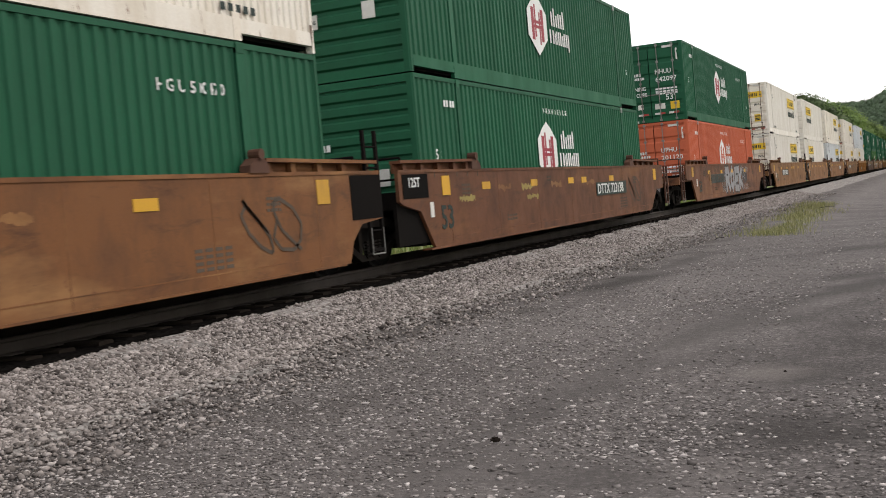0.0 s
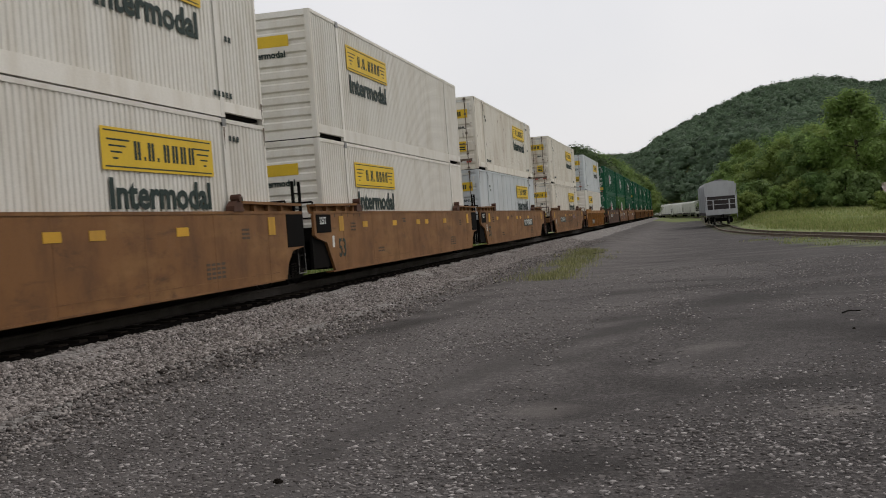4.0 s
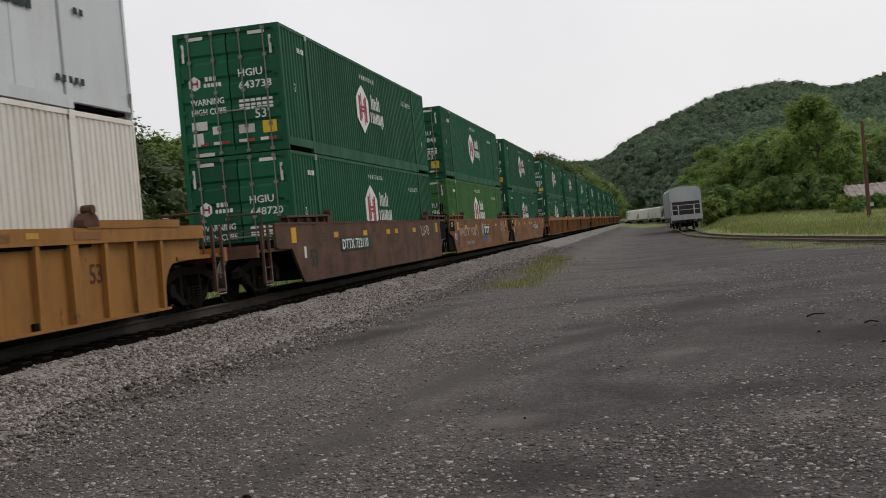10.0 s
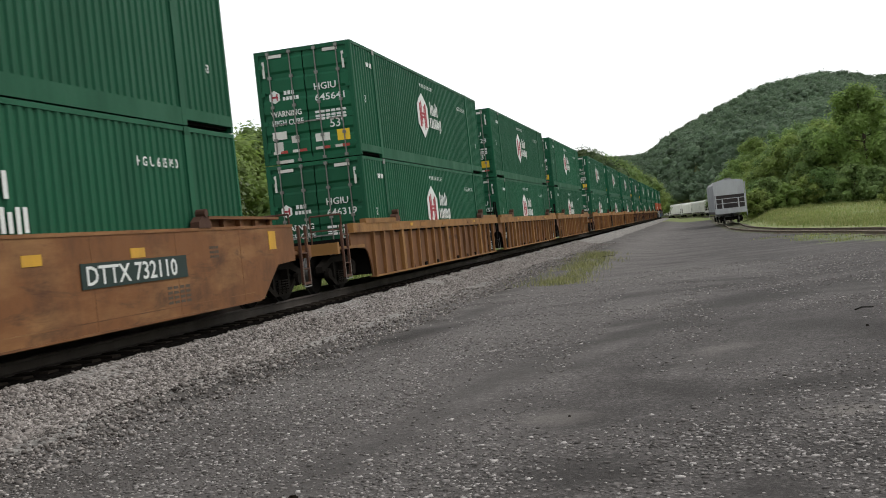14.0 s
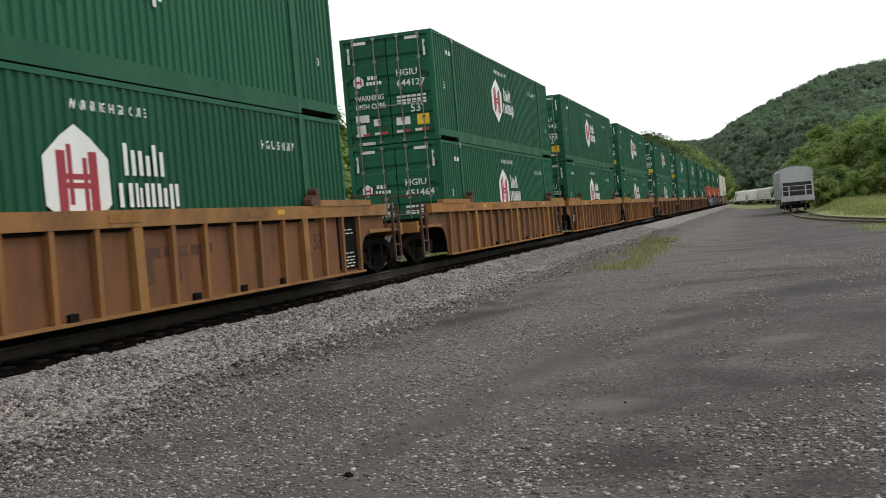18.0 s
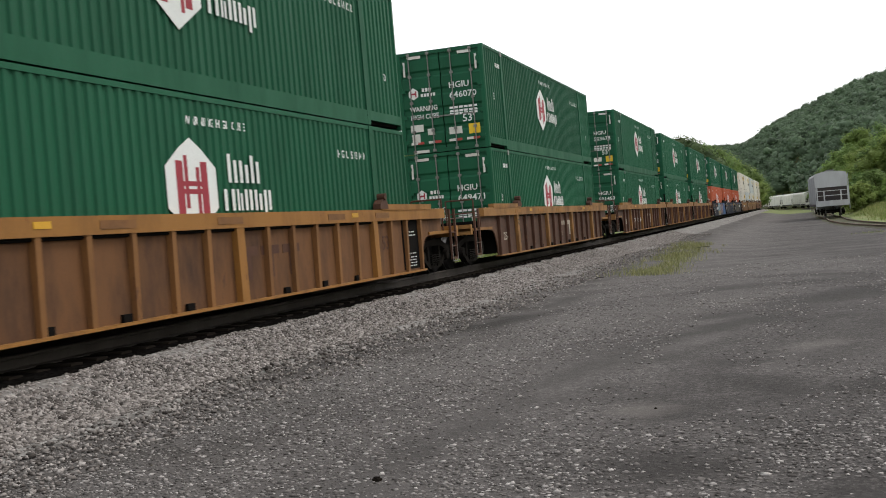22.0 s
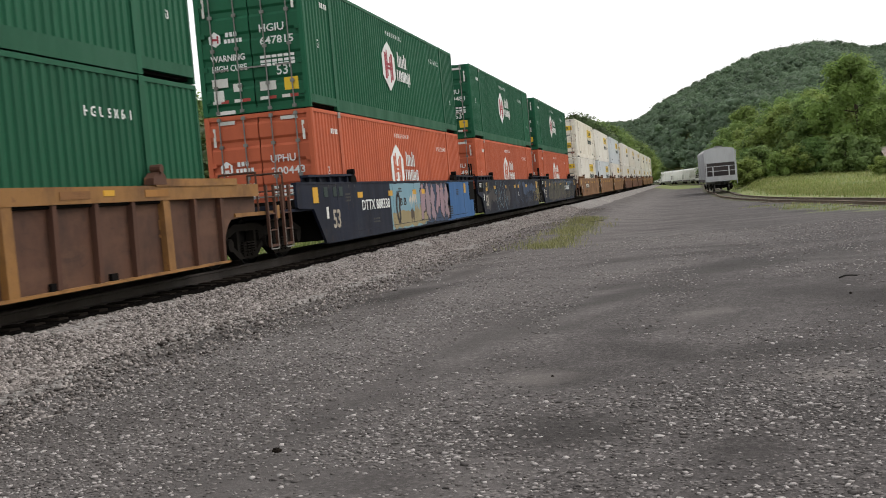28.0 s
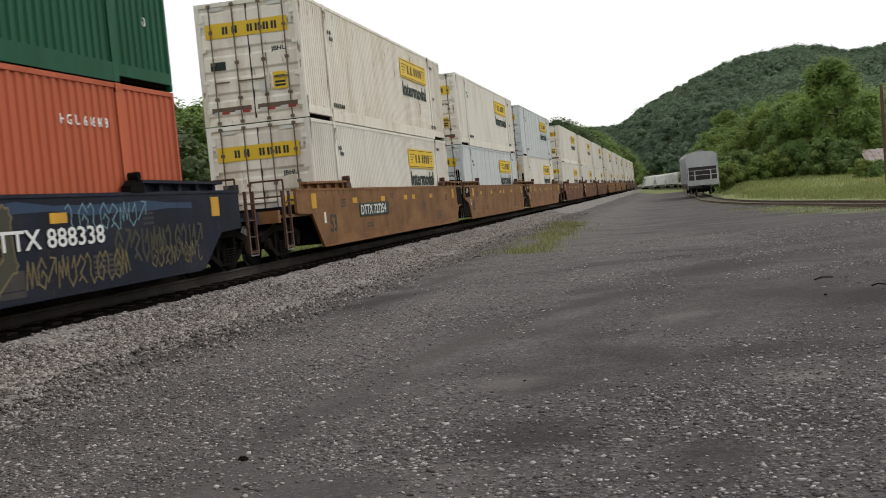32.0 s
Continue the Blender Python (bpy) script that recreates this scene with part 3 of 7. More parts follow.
def curved(knots, step=3.0):
    """A smooth line through a few knots."""
    out = []
    ks = [knots[0]] + list(knots) + [knots[-1]]
    for a, b, c, e in zip(ks, ks[1:], ks[2:], ks[3:]):
        n = max(int(math.hypot(c[0] - b[0], c[1] - b[1]) / step), 2)
        for i in range(n):
            t = i / n
            out.append(tuple(0.5 * (2 * b[j] + (c[j] - a[j]) * t + (2 * a[j] - 5 * b[j] + 4 * c[j] - e[j]) * t * t
                                    + (3 * b[j] - a[j] - 3 * c[j] + e[j]) * t ** 3) for j in (0, 1)))
    return out + [knots[-1]]


BEND, RADIUS = 262.0, 420.0      # the main line is straight to here, then swings to the left


def main_line(s, off=0.0):
    """Place and heading on the main line, s metres from beside the camera."""
    if s < BEND:
        return TX + off, s, 0.0
    a = (s - BEND) / RADIUS
    return TX - RADIUS + (RADIUS + off) * math.cos(a), BEND + (RADIUS + off) * math.sin(a), math.degrees(a)


SIDING = curved([(27.0, 4.0), (16.5, 20.0), (11.0, 32.0), (8.3, 44.0), (7.5, 56.0), (6.2, 69.0), (4.5, 84.0), (3.5, 100.0), (3.5, 117.0), (3.15, 134.0),
                 (3.2, 160.0), (3.6, 200.0), (4.1, 250.0), (4.3, 290.0), (3.6, 322.0), (0.4, 352.0), (-5.2, 379.0), (-12.5, 405.0), (-22.0, 432.0), (-34.0, 460.0)])


def dip(y):
    """How far the siding and the far end of the yard lie below the camera's ground."""
    return -0.55 * smooth(10, 80, y) - 0.4 * smooth(230, 320, y)


SIDING_X, SIDING_Y = [p[0] for p in SIDING], [p[1] for p in SIDING]


def siding_x(y):
    return float(np.interp(y, SIDING_Y, SIDING_X))


def main_x(y):
    """Where the main line lies across at y."""
    return TX if y < BEND else TX - RADIUS + RADIUS * math.cos(math.asin(min((y - BEND) / RADIUS, 1.0)))


SKYLINE = ((-60, 1.6), (-14, 1.6), (-8, 2.0), (-4.2, 2.5), (-2.4, 2.75), (-1.0, 3.0), (1.0, 3.6), (3.4, 4.45), (4.6, 4.8), (6.0, 5.0), (7.4, 4.9), (8.8, 4.5), (10.2, 4.55), (11.6, 4.7), (13.0, 5.3), (16.0, 6.4), (24.0, 7.0), (60.0, 6.0))


def terrain(x, y):
    """Height of the ground: level yard, a meadow that rises a little, a wooded hill beyond it."""
    r, az = math.hypot(x, y), math.degrees(math.atan2(x, y))
    z = 0.0
    if y > 0:
        el = np.interp(az, [k[0] for k in SKYLINE], [k[1] for k in SKYLINE])
        ridge = 1000.0
        foot = 185.0 + 330.0 * smooth(-0.2, -2.6, az)
        z += (ridge * math.tan(math.radians(el)) - 4.0) * smooth(foot, ridge, r) ** 0.8 * (max(smooth(5, 30, x - siding_x(y)), smooth(430, 520, y)) if y < 520 else 1.0)
        z += (0.75 - dip(y)) * smooth(95, 150, y) * smooth(5, 9, x - siding_x(min(y, 440)) + 3)
        z += noise.noise((x * 0.012, y * 0.012, 3.0)) * 13.0 * smooth(foot + 40, ridge, r)
        z += dip(y) * smooth(3.66, 7.76, x - main_x(y)) * smooth(900, 500, y)
    z -= 0.1 * smooth(-12.2, -14.5, x)
    z += noise.noise((x * 0.35, y * 0.35, 0.5)) * 0.03
    if r > 1050:
        z -= (r - 1050) * 0.03
    return z


def yard_z(x, y):
    """Height of the level yard near the camera."""
    return noise.noise((x * 0.35, y * 0.35, 0.5)) * 0.03 + dip(y) * smooth(-5.6, -1.5, x)


def meadow(x, y):
    """1 on grass, 0 on the bare yard."""
    right = smooth(0.4, 2.4, x - siding_x(y)) if 0 < y < 440 else (1.0 if y >= 440 or x > 34 else 0.0)
    verge = smooth(-1.4, 0.6, x - siding_x(y) + 3.2 + noise.noise((x * 0.4, y * 0.4, 9)) * 2.5) * 0.52 if 14 < y < 72 else 0.0
    far = smooth(188, 206, y)
    left = smooth(-12.6, -13.6, x)
    return max(right, far, left, verge * smooth(72, 58, y) * 0.96)


def axis(stops):
    out = [stops[0][0]]
    for (a, _), (b, step) in zip(stops, stops[1:]):
        out += list(np.linspace(a, b, max(int(round((b - a) / step)), 1) + 1)[1:])
    return out


xs = axis([(-2400, 0), (-400, 200), (-100, 20), (-30, 5), (-13, 1), (34, 0.6), (70, 4), (300, 12), (2400, 150)])
ys = axis([(-800, 0), (-20, 20), (0, 2), (60, 0.7), (110, 2), (260, 5), (900, 12), (3600, 180)])
verts = [(x, y, terrain(x, y)) for y in ys for x in xs]
nx = len(xs)
faces = [(j * nx + i, j * nx + i + 1, (j + 1) * nx + i + 1, (j + 1) * nx + i) for j in range(len(ys) - 1) for i in range(nx - 1)]
me = bpy.data.meshes.new("ground")
me.from_pydata(verts, [], faces)
layer = me.attributes.new("meadow", "FLOAT", "POINT")
layer.data.foreach_set("value", [meadow(x, y) for x, y, _ in verts])
me.materials.append(GROUND)
for p in me.polygons:
    p.use_smooth = True
tagged(new("ground", me), "dark grey trodden gravel yard with a grassy meadow beyond", "ground", kind="structure")


def bed(name, points, outline, material, label, low=False):
    """A ballast bed: an outline across the track, carried along the points."""
    s = Shape()
    n = len(outline)
    rows = []
    for x, y, h in points:
        c, d = math.cos(math.radians(h)), math.sin(math.radians(h))
        rows.append([(x + o * c, y + o * d, z + (dip(y) if low else 0.0) + (noise.noise((o * 1.7, x + y, 2.0)) * 0.035 if 0 < i < n - 1 else 0)) for i, (o, z) in enumerate(outline)])
    s.v = [p for row in rows for p in row]
    s.f = [(j * n + i, j * n + i + 1, (j + 1) * n + i + 1, (j + 1) * n + i) for j in range(len(rows) - 1) for i in range(n - 1)]
    ob = part(name, s, material)
    return tagged(ob, label, "track bed", kind="structure")


MAIN_POINTS = [main_line(s) for s in axis([(-560, 0), (-60, 20), (-4, 2), (60, 0.5), (260, 3), (640, 8)])]
bed("main_ballast", MAIN_POINTS, [(1.72, 0.30), (1.8, 0.335), (1.95, 0.31), (2.15, 0.25), (2.45, 0.14), (2.8, 0.06), (3.1, 0.025), (3.5, -0.04)],
    BALLAST, "light grey crushed stone ballast under the main line")
# dark strip that paints the shade under the cars onto the ballast
bed("oily_ballast", MAIN_POINTS, [(-3.3, -0.02), (-2.5, 0.2), (-1.75, 0.33), (-0.8, 0.345), (0, 0.34), (0.8, 0.345), (1.5, 0.335), (1.8, 0.325), (1.9, 0.27)], DARK_BALLAST, "oily ballast along the rails, blackened for shade under the train")
SIDING_POINTS = [along(SIDING, d) for d in np.arange(4, 470, 2.0)]
bed("siding_ballast", SIDING_POINTS, [(-1.7, -0.05), (-1.2, 0.0), (-0.7, 0.02), (0, 0.01), (0.7, 0.02), (1.2, 0.0), (1.7, -0.05)], OVERGROWN, "sunken overgrown ballast under the siding", True)

RAIL = [(-0.075, 0), (0.075, 0), (0.075, 0.012), (0.012, 0.03), (0.012, 0.13), (0.036, 0.14), (0.036, 0.168), (0.028, 0.178), (-0.028, 0.178), (-0.036, 0.168), (-0.036, 0.14), (-0.012, 0.13), (-0.012, 0.03), (-0.075, 0.012)]


def rail(points, off, z, parent, low=False):
    s = Shape()
    n = len(RAIL)
    rows = []
    for x, y, h in points:
        c, d = math.cos(math.radians(h)), math.sin(math.radians(h))
        rows.append([(x + (o + off) * c, y + (o + off) * d, z + k + (dip(y) if low else 0.0)) for o, k in RAIL])
    s.v = [p for row in rows for p in row]
    s.f = [(j * n + i, j * n + (i + 1) % n, (j + 1) * n + (i + 1) % n, (j + 1) * n + i) for j in range(len(rows) - 1) for i in range(n)]
    part("rail", s, RUSTY_ROD if low else RAIL_HEAD, parent)


main_track = tagged(new("main_track"), "steel rails on timber ties in ballast", "railway track", kind="structure")
siding_track = tagged(new("siding_track"), "old curved siding rails on weathered ties", "railway track", kind="structure")
for off in (-0.755, 0.755):
    rail(MAIN_POINTS, off, ZR - 0.178, main_track)
    rail(SIDING_POINTS, off, -0.02, siding_track, True)


# ---- trees ----
def leaf_cloud(rng, centres, radii, count, size, swell=0.9):
    """Loose leaf clumps: quads round a few centres, denser at the skin of each clump."""
    k = rng.integers(0, len(centres), count)
    d = rng.normal(size=(count, 3))
    d /= np.linalg.norm(d, axis=1)[:, None]
    r = radii[k][:, None] * (rng.random((count, 1)) ** 0.4) * (0.8 + 0.45 * rng.random((count, 1)))
    p = centres[k] + d * r * np.array([1, 1, 0.85])
    nrm = d * swell + rng.normal(size=(count, 3)) * 0.4 + np.array([0, 0, 1.0])
    nrm /= np.linalg.norm(nrm, axis=1)[:, None]
    u = np.cross(nrm, rng.normal(size=(count, 3)))
    u /= np.linalg.norm(u, axis=1)[:, None]
    w = np.cross(nrm, u)
    s = size * (0.6 + 0.8 * rng.random((count, 1)))
    a = 0.75
    return np.stack([p - u * s, p - w * s * a, p + u * s, p + w * s * a], axis=1)


ball = bmesh.new()
bmesh.ops.create_icosphere(ball, subdivisions=2, radius=1.0)
BALL_V = np.array([tuple(v.co) for v in ball.verts])
BALL_F = np.array([[v.index for v in f.verts] for f in ball.faces])
ball.free()


def lumped(name, lumps, leaves, material, r, BALL_V=BALL_V, BALL_F=BALL_F):
    """One mesh of uneven rounded clumps with loose leaves over them."""
    c = np.array([p for p, _ in lumps])
    k = np.array([q for _, q in lumps])
    n, m = len(k), len(BALL_V)
    v = c[:, None, :] + BALL_V[None] * k[:, None, None] * np.array([1, 1, 0.85]) * (1 + 0.22 * r.normal(size=(n, m, 1)))
    tri = (BALL_F[None] + m * np.arange(n)[:, None, None]).ravel()
    q = len(leaves)
    me = bpy.data.meshes.new(name)
    me.vertices.add(n * m + 4 * q)
    me.vertices.foreach_set("co", np.concatenate([v.reshape(-1, 3), leaves.reshape(-1, 3)]).astype(np.float32).ravel())
    me.loops.add(len(tri) + 4 * q)
    me.loops.foreach_set("vertex_index", np.concatenate([tri, n * m + np.arange(4 * q)]).astype(np.int32))
    me.polygons.add(len(tri) // 3 + q)
    me.polygons.foreach_set("loop_start", np.concatenate([np.arange(0, len(tri), 3), len(tri) + np.arange(0, 4 * q, 4)]).astype(np.int32))
    me.polygons.foreach_set("use_smooth", np.concatenate([np.ones(len(tri) // 3, bool), np.zeros(q, bool)]))
    me.update(calc_edges=True)
    me.materials.append(material)
    return me


def tree_template(seed, height, spread, leaves, size, material, low=0.18):
    """A trunk with limbs and a crown of many clumps; returns (trunk mesh, crown mesh)."""
    rng = np.random.default_rng(seed)
    s = Shape()
    lean = rng.normal(size=2) * 0.03 * height
    stem = [Vector((lean[0] * t * t, lean[1] * t * t, height * 0.86 * t)) for t in (0, 0.2, 0.4, 0.6, 0.8, 1)]
    base = 0.022 * height
    for i, (a, b) in enumerate(zip(stem, stem[1:])):
        s.rod(a, b, base * (1 - i / 5.5), 7)
    centres, radii = [], []
    for i in range(17):
        t = low + (0.98 - low) * (i + 0.5) / 17
        k = min(int(t * 5), 4)
        a = stem[k].lerp(stem[k + 1], t * 5 - k)
        ang = i * 2.4 + rng.random()
        reach = spread * (0.35 + 0.65 * math.sin(math.pi * min(0.18 + 0.85 * t, 1))) * (0.6 + 0.55 * rng.random())
        tip = a + Vector((math.cos(ang) * reach, math.sin(ang) * reach, height * 0.07 * (1.2 - t)))
        s.rod(a, a.lerp(tip, 0.55) + Vector((0, 0, 0.02 * height)), base * 0.3 * (1.1 - t), 5)
        s.rod(a.lerp(tip, 0.55) + Vector((0, 0, 0.02 * height)), tip, base * 0.16 * (1.1 - t) + 0.01, 5)
        centres.append(tip), radii.append(spread * (0.3 + 0.18 * rng.random()) * (1.1 - 0.35 * t))
        centres.append(a.lerp(tip, 0.5)), radii.append(spread * 0.36 * (1.1 - 0.4 * t))
    centres.append(stem[-1]), radii.append(spread * 0.3)
    centres, radii = np.array([tuple(c) for c in centres]), np.array(radii)
    crown = lumped("crown", [(p, q * 0.55) for p, q in zip(centres, radii)], leaf_cloud(rng, centres, radii, leaves, size), material, rng)
    trunk = s.mesh("trunk")
    trunk.materials.append(BARK)
    return trunk, crown


TREES = {
    "tall": tree_template(3, 14.5, 4.4, 16000, 0.165, LEAF),
    "broad": tree_template(4, 10.5, 4.6, 13000, 0.165, LEAF),
    "dark": tree_template(5, 12.0, 4.2, 13000, 0.165, LEAF_DARK),
    # same tree build, with the leaf colour that has shade put into it
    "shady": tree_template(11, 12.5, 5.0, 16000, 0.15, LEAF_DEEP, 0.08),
    "bush": tree_template(6, 4.2, 2.5, 5500, 0.14, LEAF, 0.03),
    "dark_bush": tree_template(7, 5.2, 2.9, 5500, 0.15, LEAF_DARK, 0.03),
}
TREE_LABELS = {"shady": "dense dark tree beyond the main line, leaf colour deepened for shade", "tall": "tall leafy deciduous tree with a fresh green crown", "broad": "broad leafy tree at the wood's edge",
               "dark": "dark green leafy tree at the wood's edge", "bush": "bright green roadside bush", "dark_bush": "dark green dense bush"}


def tree(kind, x, y, size=1.0, turn=0.0):
    bush = kind.endswith("bush")
    t = thing("bush" if bush else "tree", TREE_LABELS[kind], "bush" if bush else "tree", "bushes" if bush else "trees")
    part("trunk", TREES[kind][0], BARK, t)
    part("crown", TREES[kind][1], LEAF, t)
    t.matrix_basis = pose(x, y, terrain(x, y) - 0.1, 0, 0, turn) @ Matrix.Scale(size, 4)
    return t


rng = np.random.default_rng(21)
# the wood's edge beyond the meadow
for az, r, kind, size in ((8.35, 142, "tall", 1.03), (6.9, 148, "broad", 1.0), (5.9, 146, "dark", 0.85), (5.0, 150, "broad", 0.92), (4.1, 152, "dark", 0.72), (3.2, 156, "broad", 0.72),
                          (3.1, 172, "dark", 0.6), (7.4, 160, "dark", 1.05), (9.2, 150, "dark", 0.9), (9.9, 168, "broad", 0.95), (10.8, 174, "dark", 0.9), (11.9, 166, "broad", 1.0), (13.0, 160, "dark", 1.0),
                          (14.2, 158, "tall", 0.8), (6.3, 172, "tall", 0.9), (4.6, 176, "tall", 0.85), (3.4, 186, "tall", 0.85), (3.1, 200, "dark", 0.9), (2.6, 215, "broad", 0.9), (1.9, 262, "dark", 0.9),
                          (1.3, 300, "dark", 0.9), (2.6, 178, "broad", 0.9), (8.8, 172, "tall", 0.9), (12.4, 180, "tall", 0.9)):
    tree(kind, r * math.sin(math.radians(az)), r * math.cos(math.radians(az)), size, az * 77)
for az, r, kind, size in ((9.35, 120, "bush", 0.5), (10.0, 124, "dark_bush", 0.34), (10.7, 124, "dark_bush", 0.36), (11.3, 126, "bush", 0.42), (12.0, 128, "dark_bush", 0.4), (12.9, 126, "bush", 0.4), (9.85, 118, "dark_bush", 0.28), (6.2, 138, "dark_bush", 0.9), (5.3, 138, "bush", 0.9), (4.4, 136, "bush", 0.75), (3.7, 138, "dark_bush", 0.8), (7.6, 134, "dark_bush", 0.9),
                          (8.5, 133, "dark_bush", 0.8), (10.9, 152, "dark_bush", 0.9), (11.6, 154, "bush", 0.9), (12.4, 152, "dark_bush", 0.9), (3.0, 136, "bush", 0.8), (13.6, 150, "bush", 0.9), (3.2, 148, "dark_bush", 0.8), (3.0, 168, "bush", 1.0)):
    tree(kind, r * math.sin(math.radians(az)), r * math.cos(math.radians(az)), size, az * 131)
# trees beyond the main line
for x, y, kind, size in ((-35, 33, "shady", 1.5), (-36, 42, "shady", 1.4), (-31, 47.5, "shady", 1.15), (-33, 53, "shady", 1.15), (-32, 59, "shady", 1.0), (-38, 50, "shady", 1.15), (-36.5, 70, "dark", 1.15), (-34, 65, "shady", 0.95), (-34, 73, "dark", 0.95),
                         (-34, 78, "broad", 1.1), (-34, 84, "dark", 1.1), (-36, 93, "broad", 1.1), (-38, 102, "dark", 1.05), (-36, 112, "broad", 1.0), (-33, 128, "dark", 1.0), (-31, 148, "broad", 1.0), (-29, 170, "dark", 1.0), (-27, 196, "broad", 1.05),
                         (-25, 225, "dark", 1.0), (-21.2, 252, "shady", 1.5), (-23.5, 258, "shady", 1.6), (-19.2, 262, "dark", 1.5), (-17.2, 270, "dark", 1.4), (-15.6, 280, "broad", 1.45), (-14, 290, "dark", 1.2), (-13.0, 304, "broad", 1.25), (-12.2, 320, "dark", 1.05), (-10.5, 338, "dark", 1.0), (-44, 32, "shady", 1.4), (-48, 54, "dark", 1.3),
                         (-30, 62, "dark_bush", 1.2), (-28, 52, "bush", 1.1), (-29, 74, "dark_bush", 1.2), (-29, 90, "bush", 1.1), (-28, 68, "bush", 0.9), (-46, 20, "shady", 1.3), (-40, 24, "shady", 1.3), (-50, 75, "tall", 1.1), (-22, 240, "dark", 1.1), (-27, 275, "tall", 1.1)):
    tree(kind, x, y, size, x * 31 + y * 17)


def forest(name, seed, count, near, far, height, leaf, material, small, even):
    """Woods over a stretch of the slope, as one mass of crowns and leaf clumps."""
    r = np.random.default_rng(seed)
    leaves, lumps = [], []
    for _ in range(count):
        az = r.uniform(-6.5, 16)
        d = math.sqrt(r.uniform(near ** 2, far ** 2))
        x, y = d * math.sin(math.radians(az)), d * math.cos(math.radians(az))
        if y < 445 and x - siding_x(y) < 8 or x < main_line(min(y, 620))[0] + 11 and y < 620:
            continue
        h, w = height * r.uniform(0.98 - even, 0.98 + even), height * r.uniform(0.24, 0.4) * (1.6 - 2 * even)
        z = terrain(x, y)
        c = np.array([[x, y, z + h * 0.6], [x + r.normal() * 1.6, y + r.normal() * 1.6, z + h * 0.85], [x + r.normal() * 2.4, y + r.normal() * 2.4, z + h * 0.45]])
        k = np.array([w, w * 0.62, w * 0.75])
        lumps += [(c[i] - np.array([0, 0, 0.12 * k[i]]), k[i] * 0.66) for i in range(2)]
        leaves.append(leaf_cloud(r, c, k * 1.05, leaf[0], leaf[1], 0.45))
    return lumped(name, lumps, np.concatenate(leaves), material, r, *small)


ball = bmesh.new()
bmesh.ops.create_icosphere(ball, subdivisions=1, radius=1.0)
SMALL = np.array([tuple(v.co) for v in ball.verts]), np.array([[v.index for v in f.verts] for f in ball.faces])
ball.free()
tagged(new("woods", forest("woods", 8, 1500, 186, 345, 9.5, (270, 0.33), LEAF_MID, SMALL, 0.28)), "dense bright green woods at the foot of the hill", "woods", kind="stuff")
tagged(new("hillside_woods", forest("hillside_woods", 9, 8600, 340, 1040, 9.0, (74, 0.55), LEAF_HILL, SMALL, 0.1)), "dense woods over the far hillside, leaf colour greyed for haze", "woods", kind="stuff")


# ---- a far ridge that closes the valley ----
# distance haze is painted into the blue-green base colours
m, n, l, b = nodes_of("haze_blue_ridge")
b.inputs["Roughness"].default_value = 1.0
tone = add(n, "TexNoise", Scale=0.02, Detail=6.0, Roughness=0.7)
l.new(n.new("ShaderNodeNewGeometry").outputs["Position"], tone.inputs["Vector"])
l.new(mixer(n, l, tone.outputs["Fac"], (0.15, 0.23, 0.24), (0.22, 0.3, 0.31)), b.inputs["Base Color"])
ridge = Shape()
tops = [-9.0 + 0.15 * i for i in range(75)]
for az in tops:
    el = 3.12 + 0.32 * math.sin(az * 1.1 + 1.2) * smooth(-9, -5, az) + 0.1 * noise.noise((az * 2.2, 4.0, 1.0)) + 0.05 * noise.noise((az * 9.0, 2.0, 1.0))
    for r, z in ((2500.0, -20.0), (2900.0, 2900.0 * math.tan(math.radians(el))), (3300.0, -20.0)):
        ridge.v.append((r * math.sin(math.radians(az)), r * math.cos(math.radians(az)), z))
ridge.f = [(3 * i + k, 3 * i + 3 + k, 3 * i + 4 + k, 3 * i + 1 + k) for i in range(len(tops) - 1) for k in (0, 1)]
tagged(part("far_ridge", ridge, m), "far wooded ridge, painted blue for haze, at the valley's end", "ridge", kind="structure")

